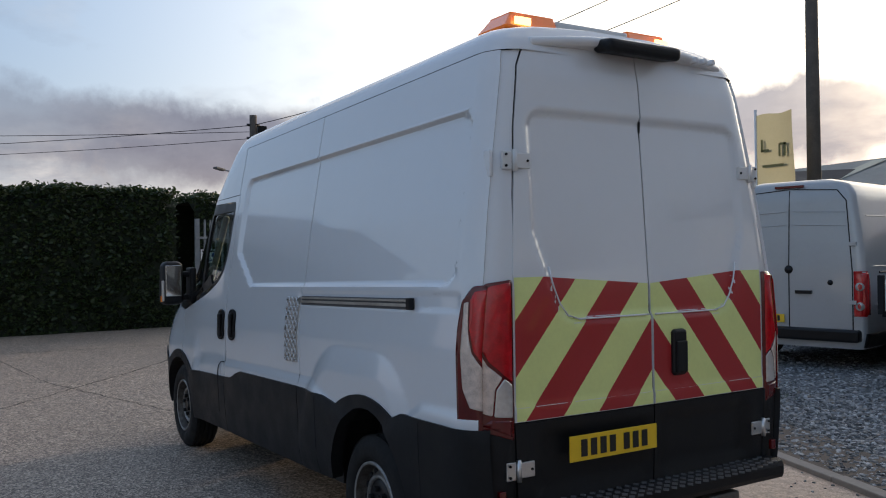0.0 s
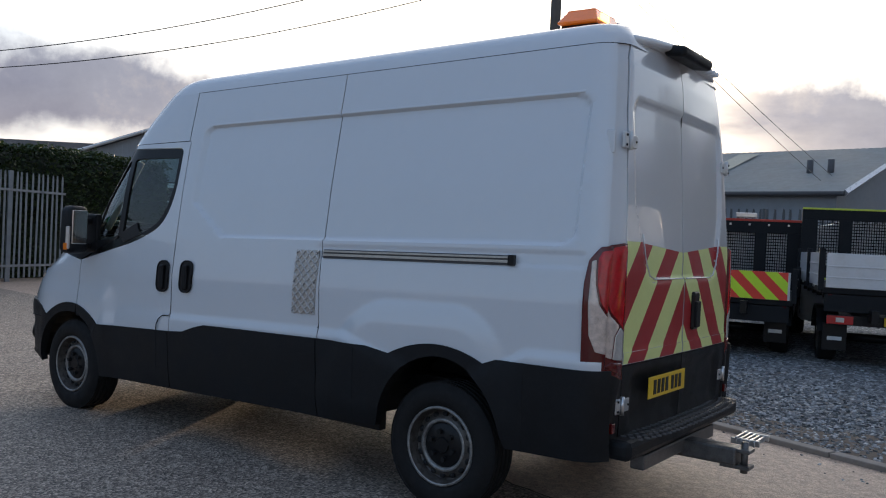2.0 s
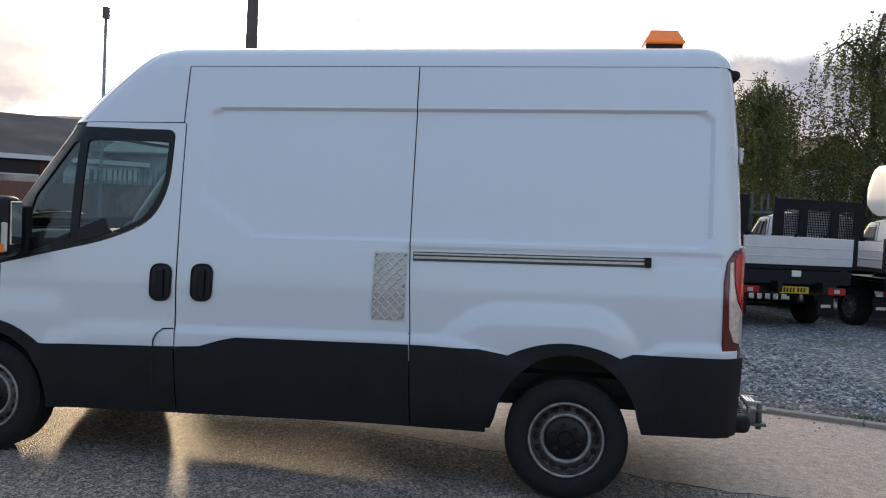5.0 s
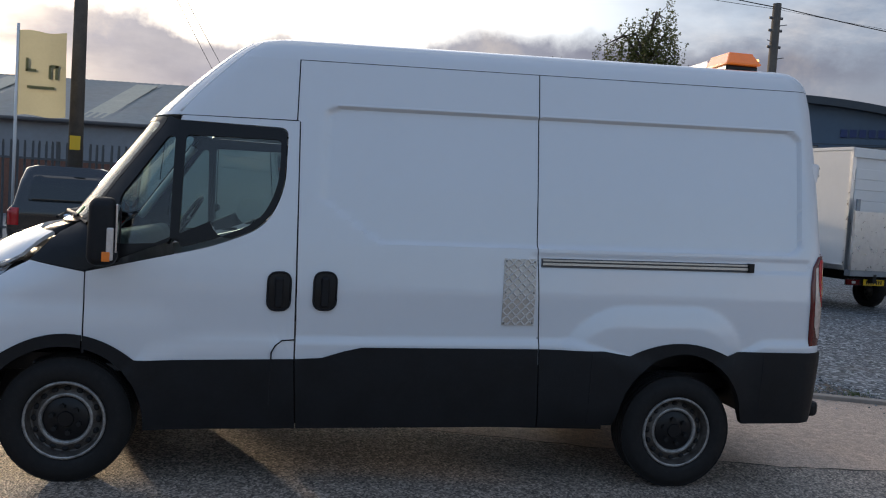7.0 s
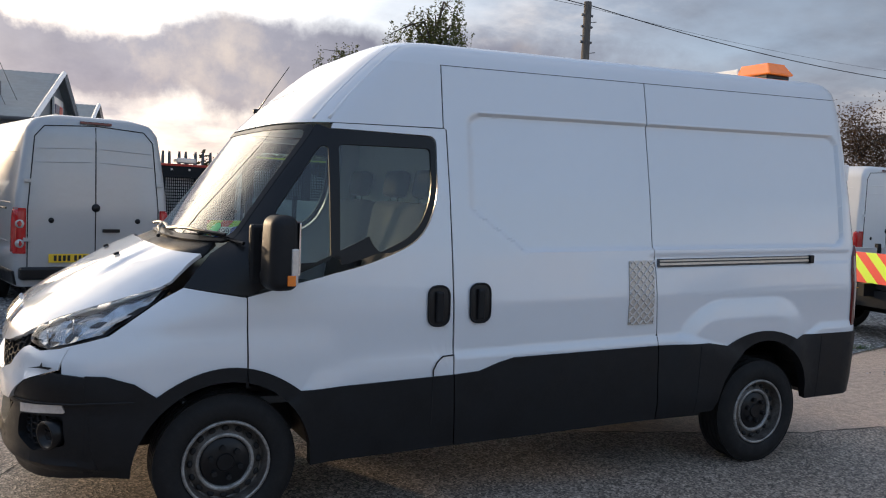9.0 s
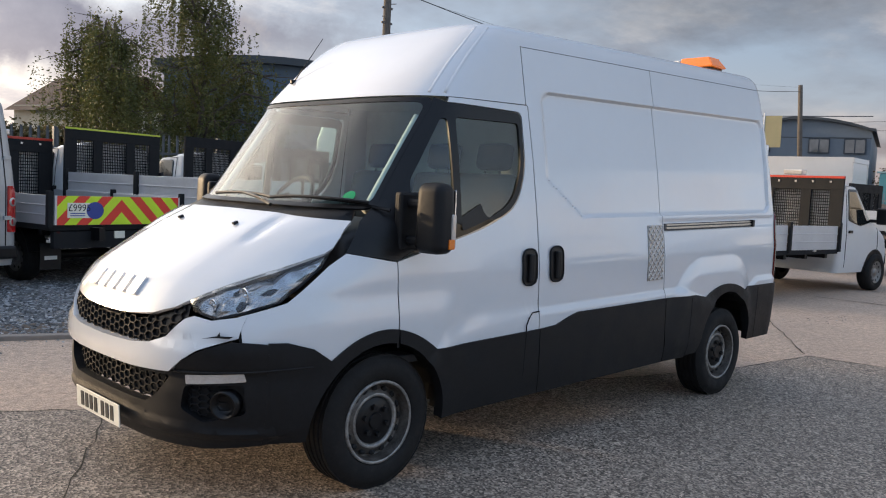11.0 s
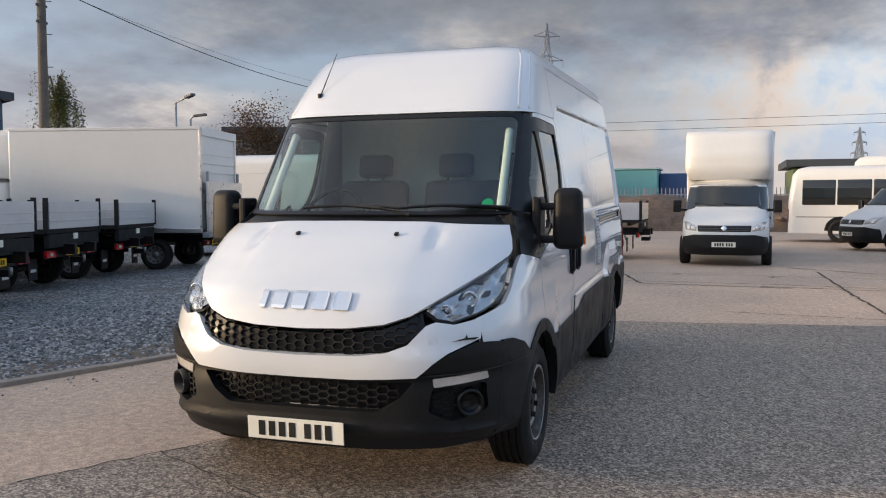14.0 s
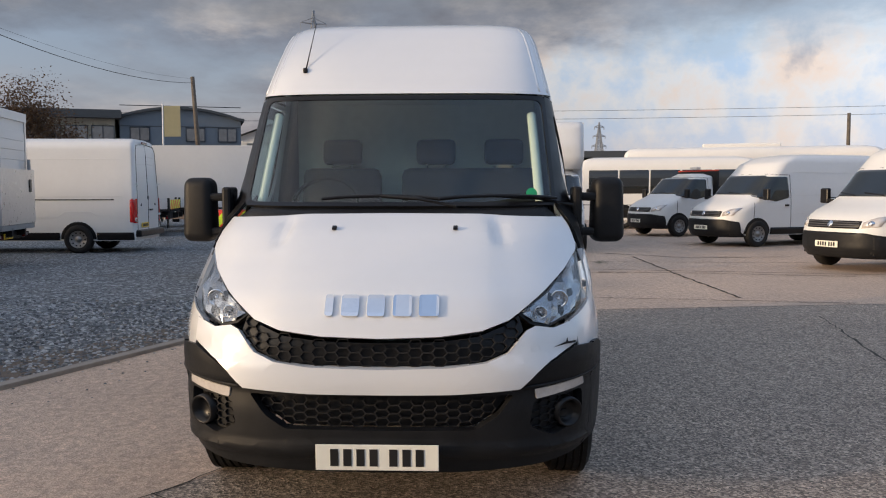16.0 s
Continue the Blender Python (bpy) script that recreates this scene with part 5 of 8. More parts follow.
# rear step and tow hitch
bm = bmesh.new()
add_box(bm, (-1.03, 0.03, 0.475), (0.22, 1.72, 0.10), bevel=0.03)
for v in bm.verts:
    v.co.x += 0.12 * (abs(v.co.y - 0.03) / 0.86) ** 4
stp = part("rear_step", bm, CLAD, van, "black moulded rear step", False)
bm = bmesh.new()
add_box(bm, (0, 0, 0), (0.024, 0.016, 0.008), (0, 0, 45))
stud_me = bpy.data.meshes.new("tread_stud")
bm.to_mesh(stud_me)
bm.free()
stud_me.materials.append(GREY)
for i in range(30):
    for j in range(4):
        st = new("tread_stud", stud_me)
        st.parent = stp
        st.location = (-1.10 + 0.045 * j + 0.1 * (abs(-0.75 + 0.0517 * i) / 0.86) ** 4, 0.03 - 0.75 + 0.0517 * i, 0.527)
hitch = part("tow_bar", (lambda b: (add_box(b, (-0.95, 0.03, 0.36), (0.08, 1.1, 0.08), bevel=0.01), add_box(b, (-1.10, -0.06, 0.34), (0.36, 0.12, 0.10), bevel=0.014), b)[2])(bmesh.new()), DARKSTEEL, van, "steel tow bar with coupling jaw")
box("jaw_plate", (-1.27, -0.06, 0.375), (0.16, 0.10, 0.02), DARKSTEEL, hitch)
box("jaw_plate", (-1.27, -0.06, 0.285), (0.16, 0.10, 0.02), DARKSTEEL, hitch)
rod("hitch_pin", (-1.31, -0.06, 0.25), (-1.31, -0.06, 0.42), 0.020, DARKSTEEL, hitch)
for k in range(5):
    box("folded_step", (-1.22 - 0.025 * k, -0.30, 0.40 - 0.004 * k), (0.012, 0.22, 0.03), ALU, hitch)
box("folded_step_frame", (-1.27, -0.40, 0.39), (0.16, 0.014, 0.035), ALU, hitch)
box("folded_step_frame", (-1.27, -0.20, 0.39), (0.16, 0.014, 0.035), ALU, hitch)


# ---- wheels ----
def wheel(parent, c, s, r=0.345, rim=0.214, w=0.21, steel=RIM, holes=16, name="wheel"):
    """A wheel at c (the hub's outer face line), with its outside towards s on y."""
    wh = new(name)
    wh.parent, wh.location = parent, c
    bm = bmesh.new()
    prof = [(rim, -w * 0.5), (rim + 0.03, -w * 0.56), (r - 0.035, -w * 0.52), (r - 0.006, -w * 0.40)]
    for k in range(5):
        y = -w * 0.36 + w * 0.18 * k
        prof += [(r, y - 0.012), (r, y + 0.012)] + ([(r - 0.010, y + 0.015), (r - 0.010, y + w * 0.18 - 0.015)] if k < 4 else [])
    prof += [(r - 0.006, w * 0.40), (r - 0.035, w * 0.52), (rim + 0.075, w * 0.555), (rim + 0.03, w * 0.55), (rim + 0.005, w * 0.49), (rim, w * 0.44)]
    lathe(bm, [(a, b * s) for a, b in prof], 44)
    ty = part("tyre", bm, RUBBER, wh, smooth=True)
    auto_smooth(ty, 40)
    bm = bmesh.new()
    f = rim / 0.215
    prof = [(0.215 * f, 0.08), (0.213 * f, 0.105), (0.200 * f, 0.105), (0.194 * f, 0.08), (0.188 * f, 0.045), (0.180 * f, 0.040), (0.152 * f, 0.062), (0.136 * f, 0.072), (0.126 * f, 0.068), (0.116 * f, 0.03), (0.0001, 0.03)]
    lathe(bm, [(a, b * s * w / 0.21) for a, b in prof], 44)
    rm = part("rim", bm, steel, wh, smooth=True)
    auto_smooth(rm, 45)
    bm = bmesh.new()
    lathe(bm, [(0.216 * f, 0.082 * s * w / 0.21), (0.2145 * f, 0.1075 * s * w / 0.21), (0.201 * f, 0.1075 * s * w / 0.21), (0.196 * f, 0.088 * s * w / 0.21)], 44)
    part("rim_lip", bm, LIP, rm, smooth=True)
    bm = bmesh.new()
    lathe(bm, [(0.143 * f, 0.0700 * s * w / 0.21), (0.136 * f, 0.0740 * s * w / 0.21), (0.126 * f, 0.0705 * s * w / 0.21), (0.120 * f, 0.05 * s * w / 0.21)], 36)
    part("hub_ring", bm, LIP, rm, smooth=True)
    bm = bmesh.new()
    bmesh.ops.create_uvsphere(bm, u_segments=10, v_segments=6, radius=1.0, matrix=Matrix.Diagonal((0.015 * f, 0.012, 0.018 * f, 1)))
    me = bpy.data.meshes.new("vent_hole")
    bm.to_mesh(me)
    bm.free()
    me.materials.append(GAP)
    for k in range(holes):
        a = 2 * math.pi * k / holes
        hole = new("vent_hole", me)
        hole.parent = rm
        hole.matrix_basis = Matrix.Translation((0.167 * f * math.cos(a), s * 0.0545 * w / 0.21, 0.167 * f * math.sin(a))) @ Matrix.Rotation(-a, 4, "Y")
    bm = bmesh.new()
    lathe(bm, [(0.121 * f, 0.03 * s), (0.121 * f, 0.060 * s), (0.112 * f, 0.068 * s), (0.045 * f, 0.072 * s), (0.04 * f, 0.080 * s), (0.0001, 0.080 * s)], 28)
    hb = part("hub_cap", bm, BLACK, wh, smooth=True)
    auto_smooth(hb, 40)
    bm = bmesh.new()
    add_rod(bm, (0, 0.060 * s, 0), (0, 0.092 * s, 0), 0.015 * f, n=6)
    me = bpy.data.meshes.new("wheel_nut")
    bm.to_mesh(me)
    bm.free()
    me.materials.append(RUBBER)
    for k in range(6):
        a = 2 * math.pi * k / 6 + 0.3
        nut = new("wheel_nut", me)
        nut.parent, nut.location = hb, (0.075 * f * math.cos(a), 0, 0.075 * f * math.sin(a))
    return wh


for x in (-0.01, 3.50):
    wheel(van, (x, 0.03 + 0.88, 0.345), 1)
    wheel(van, (x, 0.03 - 0.88, 0.345), -1)


# ---- other vehicles: each stands with its tail's foot at its origin, x ahead ----
PANE = mat("dark_vehicle_glass", (0.012, 0.015, 0.016), 0.06, var=0.1, coat=0.5)
BED = mat("brushed_bed_panel", (0.60, 0.61, 0.63), 0.38, 0.35, var=0.06, scale=3, dirt=0.12)
DARKSTEEL = mat("black_painted_steel", (0.016, 0.017, 0.019), 0.75, var=0.2, dirt=0.12, dirt_col=(0.05, 0.046, 0.042), spec=0.2)
REDSTRIP = mat("red_strip", (0.5, 0.04, 0.02), 0.4)
YELSTRIP = mat("yellow_edge_strip", (0.55, 0.62, 0.05), 0.4)


def stand(x, y, heading):
    return Matrix.Translation((x, y, 0)) @ Matrix.Rotation(radians(heading), 4, "Z")


def simple_wheel(parent, x, y, s, r=0.34, w=0.21, plain=False):
    wh = new("wheel")
    wh.parent, wh.location = parent, (x, y, r)
    bm = bmesh.new()
    lathe(bm, [(a, b * s) for a, b in ((r * 0.6, -w / 2), (r * 0.9, -w * 0.55), (r, -w * 0.35), (r, w * 0.35), (r * 0.93, w * 0.52), (r * 0.62, w * 0.52), (r * 0.6, w * 0.45))], 28)
    part("tyre", bm, RUBBER, wh, smooth=True)
    bm = bmesh.new()
    lathe(bm, [(a * r / 0.34, b * s) for a, b in ((0.21, 0.100), (0.20, 0.108), (0.185, 0.075), (0.12, 0.088), (0.11, 0.075), (0.06, 0.075), (0.055, 0.088), (0.0001, 0.092))], 28)
    rm = part("rim", bm, STEEL, wh, smooth=True)
    bm = bmesh.new()
    for k in range(10):
        a = 2 * math.pi * k / 10
        add_rod(bm, (0.155 * math.cos(a), s * 0.07, 0.155 * math.sin(a)), (0.155 * math.cos(a), s * 0.085, 0.155 * math.sin(a)), 0.020, n=8)
    tagged(part("vent", bm, GAP, rm), kind="stuff")
    return wh


def panel(th, name, form, kind, poly, material, off=0.010, sgn=1, step=0.05, parent=None, label="", thick=0.014):
    return part(name, patch(form, kind, poly, off, thick, step, sgn), material, parent or th, label, True)


def lines(th, name, form, kind, pts, r, material, off=0.003, sgn=1):
    bm = bmesh.new()
    fine = [(a0 + (a1 - a0) * k / 8, z0 + (z1 - z0) * k / 8) for (a0, z0), (a1, z1) in zip(pts, pts[1:]) for k in range(8)] + [pts[-1]]
    q = [Vector(form.point(kind, a, z, off, sgn)) for a, z in fine]
    tube(bm, q, r, 6)
    return part(name, bm, material, th)


def van_form(L, H, W=0.99, bonnet=1.0):
    return Form(nose=[(0.25, L - 0.10), (0.42, L), (0.75, L - 0.02), (0.95, L - 0.10), (1.08, L - 0.28), (1.22, L - 0.62 * bonnet), (1.32, L - 0.85 * bonnet), (1.90, L - 0.85 * bonnet - 0.62), (H - 0.25, L - 1.75 * bonnet), (H - 0.07, L - 2.2), (H, L - 2.8)],
                wide=[(0.25, W - 0.05), (0.5, W), (1.1, W), (1.5, W - 0.03), (1.95, W - 0.09), (H - 0.2, W - 0.15), (H - 0.07, W - 0.24), (H, W - 0.5)],
                tail=[(0.25, 0.0), (1.3, 0.0), (H - 0.25, 0.05), (H - 0.05, 0.09), (H, 0.2)], run=[(0.25, 0.75), (1.2, 0.7), (1.9, 0.4), (H, 0.4)], corner=0.10)


def front_end(th, f, L, W, paint, bumper=None, lens=CLEAR, windscreen=True, bonnet=1.0, mirrors=True):
    """Windscreen, side windows, lamps, grille, bumper and mirrors of a modern van."""
    x0 = L - 0.85 * bonnet
    if windscreen:
        panel(th, "windscreen", f, "front", rounded([(-W + 0.20, 1.36), (W - 0.20, 1.36), (W - 0.27, 1.86), (-W + 0.27, 1.86)], 0.05), PANE)
        bm = bmesh.new()
        for y in (-0.25, 0.4):
            a, b = f.point("front", y, 1.37, 0.02), f.point("front", y - 0.45, 1.42, 0.02)
            add_rod(bm, a, b, 0.01, n=5)
        part("wiper", bm, BLACK, th)
    for s in (1, -1):
        win = rounded([(x0 - 0.12, 1.30), (x0 - 0.62, 1.83), (x0 - 1.18, 1.83), (x0 - 1.20, 1.28), (x0 - 0.75, 1.18)], 0.05)
        panel(th, "door_window", f, "side", win, PANE, sgn=s)
        lines(th, "door_joint", f, "side", [(x0 - 1.26, 0.45), (x0 - 1.26, 1.88), (x0 - 0.62, 1.9)], 0.006, GAP, sgn=s)
        lines(th, "door_joint", f, "side", [(x0 - 0.02, 0.55), (x0 - 0.05, 1.15)], 0.006, GAP, sgn=s)
        box("door_handle", f.point("side", x0 - 1.12, 1.08, 0.01, s), (0.13, 0.03, 0.05), BLACK, th)
        lamp = [(s * y, z) for y, z in ((W - 0.36, 0.80), (W - 0.12, 0.83), (W - 0.06, 1.02), (W - 0.20, 0.99), (W - 0.36, 0.90))]
        hl = panel(th, "headlight", f, "front", lamp, lens, step=0.08)
        panel(th, "bowl", f, "front", [(s * (W - 0.24) + 0.045 * math.cos(a), 0.885 + 0.045 * math.sin(a)) for a in [2 * math.pi * k / 12 for k in range(12)]], CHROME, 0.010, parent=hl)
        if mirrors:
            bm = bmesh.new()
            add_box(bm, (x0 - 0.28, s * (W + 0.17), 1.37), (0.10, 0.20, 0.30), bevel=0.03)
            add_box(bm, (x0 - 0.26, s * (W + 0.02), 1.28), (0.06, 0.16, 0.06), bevel=0.01)
            part("door_mirror", bm, BLACK, th)
    panel(th, "grille", f, "front", rounded([(-W + 0.40, 0.79), (W - 0.40, 0.79), (W - 0.38, 0.93), (-W + 0.38, 0.93)], 0.02), BLACK, 0.005)
    for z in (0.82, 0.86, 0.90):
        panel(th, "grille_bar", f, "front", [(-W + 0.42, z - 0.006), (W - 0.42, z - 0.006), (W - 0.42, z + 0.006), (-W + 0.42, z + 0.006)], GREY, 0.012)
    panel(th, "front_badge", f, "front", [(0.06 * math.cos(a), 0.865 + 0.06 * math.sin(a)) for a in [2 * math.pi * k / 16 for k in range(16)]], CHROME, 0.018)
    if bumper:
        panel(th, "front_bumper", f, "front", rounded([(-W + 0.05, 0.26), (W - 0.05, 0.26), (W - 0.04, 0.66), (W - 0.3, 0.72), (-W + 0.3, 0.72), (-W + 0.04, 0.66)], 0.02), bumper, 0.012)
        for s in (1, -1):
            panel(th, "bumper_side", f, "side", [(L - 0.52, 0.30), (L - 0.22, 0.28), (L - 0.22, 0.66), (L - 0.45, 0.62)], bumper, 0.012, sgn=s)
    plate("number_plate", th, facing((f.front(0, 0.50) + 0.03, 0, 0.50), (0, 1, 0), (0, 0, 1)), 0.52, 0.112, PLATEWHT, 7, "white front number plate")


def arches(th, f, xs, r=0.42):
    for x in xs:
        for s in (1, -1):
            panel(th, "wheel_arch", f, "side", arc(x, 0.34, r, 0, 180, 14), BLACK, 0.005, sgn=s)


def panel_van(label, m, L=5.9, H=2.5, W=0.99, grey=False, red_round=True, bumper=CLAD, bonnet=1.0, rear=True, front=True, wb=(1.35, 1.0), paint=None, black_sill=True, name="panel_van", plate_bars=True):
    th = thing(name, label, "van", m=m)
    paint = paint or WHITE2
    f = van_form(L, H, W, bonnet)
    zs = [0.30 + (H - 0.30) * (1 - (1 - k / 30) ** 1.5) for k in range(31)]
    b = part("body", loft(f, zs), paint, th, smooth=True)
    auto_smooth(b, 40)
    box("underside", (L / 2, 0, 0.40), (L - 0.5, 1.6, 0.20), BLACK, th)
    if front:
        front_end(th, f, L, W, paint, bumper, bonnet=bonnet)
    arches(th, f, (wb[0], L - wb[1]))
    for x in (wb[0], L - wb[1]):
        for s in (1, -1):
            simple_wheel(th, x, s * (W - 0.06), s)
    if rear:
        lines(th, "door_joint", f, "rear", [(0, 0.5), (0, H - 0.14)], 0.007, GAP)
        for s in (1, -1):
            lines(th, "door_joint", f, "rear", [(s * (W - 0.16), 0.5), (s * (W - 0.16), 1.3), (s * (W - 0.24), H - 0.3), (s * (W - 0.36), H - 0.16), (0, H - 0.12)], 0.007, GAP)
            tl = panel(th, "tail_lamp", f, "rear", rounded([(s * (W - 0.14), 0.72), (s * (W - 0.01), 0.72), (s * (W - 0.01), 1.30), (s * (W - 0.14), 1.30)], 0.01), REDLENS, 0.014)
            for z in ((0.85, 1.10) if red_round else (0.80,)):
                panel(th, "clear_spot", f, "rear", [(s * (W - 0.075) + 0.045 * math.cos(a), z + 0.055 * math.sin(a)) for a in [2 * math.pi * k / 12 for k in range(12)]], CLEAR, 0.020, parent=tl)
            lines(th, "pressed_line", f, "rear", [(s * 0.06, H - 0.42), (s * (W - 0.26), H - 0.45)], 0.006, paint)
            lines(th, "pressed_line", f, "rear", [(s * 0.06, H - 0.60), (s * (W - 0.24), H - 0.63)], 0.006, paint)
            for z in (0.9, 1.65):
                box("hinge", f.point("rear", s * (W - 0.15), z, 0.02), (0.04, 0.09, 0.05), paint, th)
            panel(th, "tail_side_lamp", f, "side", [(0.02, 0.74), (0.13, 0.74), (0.13, 1.28), (0.02, 1.28)], REDLENS, 0.010, sgn=s)
        panel(th, "door_dot", f, "rear", [(0.055 * math.cos(a), 1.32 + 0.055 * math.sin(a)) for a in [2 * math.pi * k / 14 for k in range(14)]], BLACK, 0.012)
        for y in (0.55, -0.55):
            panel(th, "door_dot", f, "rear", [(y + 0.035 * math.cos(a), 1.15 + 0.035 * math.sin(a)) for a in [2 * math.pi * k / 12 for k in range(12)]], BLACK, 0.010)
        box("rear_handle", f.point("rear", -0.2, 1.02, 0.015), (0.03, 0.22, 0.045), BLACK, th)
        box("rear_bumper", (-0.03, 0, 0.47), (0.16, 1.86, 0.16), BLACK, th, bevel=0.03)
        box("top_lamp", f.point("rear", 0, H - 0.09, 0.02), (0.03, 0.40, 0.035), RED, th)
        plate("number_plate", th, facing((-0.02, 0.32, 0.66), (0, -1, 0), (0, 0, 1)), 0.52, 0.112, PLATEYEL, 7, "yellow rear number plate")
    for s in (1, -1):
        for z in (H - 0.5, 1.36):
            lines(th, "pressed_line", f, "side", [(0.3, z), (L - 2.25, z)], 0.007, paint, sgn=s)
        lines(th, "pressed_line", f, "side", [(0.3, 0.86), (wb[0] - 0.5, 0.86), (wb[0] - 0.3, 1.0), (wb[0] + 0.3, 1.0), (wb[0] + 0.5, 0.86), (L - 2.2, 0.86)], 0.007, paint, sgn=s)
        lines(th, "slider_rail", f, "side", [(0.5, 1.28), (L - 3.4, 1.28)], 0.014, BLACK, sgn=s)
        if black_sill:
            panel(th, "sill", f, "side", [(wb[0] + 0.44, 0.32), (L - wb[1] - 0.44, 0.32), (L - wb[1] - 0.44, 0.50), (wb[0] + 0.44, 0.50)], BLACK, 0.010, sgn=s)
            panel(th, "sill", f, "side", [(0.05, 0.32), (wb[0] - 0.43, 0.32), (wb[0] - 0.43, 0.50), (0.05, 0.50)], BLACK, 0.010, sgn=s)
    return th


def cab_unit(th, x, L=2.35, H=2.05, W=0.97, paint=None, bumper=CLAD, mirrors=True):
    """A chassis cab whose back wall stands at x in its vehicle."""
    f = van_form(L + x, H, W)
    f.T = (f.T[0], f.T[1] * 0 + x)
    f.P = (f.P[0], np.maximum(f.P[1], x + 0.55))
    c = part("cab", loft(f, [0.35 + (H - 0.35) * (1 - (1 - k / 24) ** 1.5) for k in range(25)]), paint or WHITE2, th, smooth=True)
    auto_smooth(c, 40)
    front_end(th, f, L + x, W, paint or WHITE2, bumper, mirrors=mirrors)
    arches(th, f, (L + x - 0.95,))
    for s in (1, -1):
        simple_wheel(th, L + x - 0.95, s * 0.92, s)
    return f


PRICEBLUE = mat("blue_print", (0.03, 0.06, 0.30), 0.4)


def chevron_board(th, x, z0, z1, w, band=0.17, price=False):
    """A tailboard faced with red and lime chevrons."""
    tb = box("tailboard", (x, 0, (z0 + z1) / 2), (0.03, w, z1 - z0), BED, th, "tailboard with red and lime chevrons")
    h = z1 - z0
    k = 0
    for s in (1, -1):
        for k in range(-5, 12):
            y0 = k * band
            poly = [(y0, z0), (y0 + band, z0), (y0 + band - h, z1), (y0 - h, z1)]
            out = []
            for lo, hi in ((0.0, w / 2 - 0.03),):
                q = poly
                for f in (lambda p: p[0] - lo, lambda p: hi - p[0]):
                    o = []
                    for i in range(len(q)):
                        a, b = q[i - 1], q[i]
                        fa, fb = f(a), f(b)
                        if (fa >= 0) != (fb >= 0):
                            u = fa / (fa - fb)
                            o.append((a[0] + (b[0] - a[0]) * u, a[1] + (b[1] - a[1]) * u))
                        if fb >= 0:
                            o.append(b)
                    q = o
                if len(q) > 2:
                    raw("chevron_stripe", [(x - 0.019, s * y, z) for y, z in q], [tuple(range(len(q)))], FLUORED if k % 2 else FLUOYEL, tb)
    if price:
        y, z = w / 2 - 0.40, (z0 + z1) / 2
        pb = box("price_board", (x - 0.024, y, z), (0.006, 0.46, 0.20), PLATEWHT, th, "white price board with a blue mark")
        raw("blue_mark", [(x - 0.0285, y - 0.17 + 0.13 * math.cos(0.1 * math.pi * k), z + 0.115 * math.sin(0.1 * math.pi * k)) for k in range(20)], [tuple(range(20))], PRICEBLUE, pb)
        words = bpy.data.curves.new("price_words", "FONT")
        words.body, words.size, words.align_x, words.align_y = "\u00a39995", 0.13, "CENTER", "CENTER"
        words.materials.append(BLACK)
        tx = new("price_words", words)
        tx.parent, tx.matrix_basis = pb, facing((x - 0.029, y + 0.06, z + 0.03), (0, -1, 0), (0, 0, 1))
        for k in range(2):
            raw("word_bar", [(x - 0.029, y + a, z - 0.045 - 0.03 * k + b) for a, b in ((0.19, 0), (-0.02, 0), (-0.02, 0.012), (0.19, 0.012))], [(0, 1, 2, 3)], PRICEBLUE, pb)
    return tb


def headboard(th, x, z0, z1, w, stripe=None, cage=True):
    """A dark headboard with three perforated windows."""
    hb = box("headboard", (x, 0, z0 + 0.12), (0.04, w, 0.24), DARKSTEEL, th, "black mesh headboard")
    box("board", (x, 0, z1 - 0.10), (0.04, w, 0.20), DARKSTEEL, hb)
    mid = (z0 + 0.24 + z1 - 0.20) / 2
    hh = z1 - z0 - 0.44
    wins = ((-0.62, 0.34), (0.0, 0.52), (0.62, 0.34))
    edges = [-w / 2] + [e for c, ww in wins for e in (c - ww / 2, c + ww / 2)] + [w / 2]
    for a, b in zip(edges[::2], edges[1::2]):
        box("board", (x, (a + b) / 2, mid), (0.04, b - a, hh), DARKSTEEL, hb)
    for c, ww in wins:
        bm = bmesh.new()
        n = int(ww / 0.035)
        for k in range(n + 1):
            add_box(bm, (x, c - ww / 2 + ww * k / n, mid), (0.008, 0.012, hh))
        n = int(hh / 0.05)
        for k in range(n + 1):
            add_box(bm, (x, c, mid - hh / 2 + hh * k / n), (0.008, ww, 0.014))
        tagged(part("mesh", bm, DARKSTEEL, hb), kind="stuff")
    if stripe:
        for z in (z0 + 0.02, z1 - 0.015):
            box("edge_strip", (x - 0.025, 0, z), (0.01, w, 0.03), stripe, hb)
    return hb


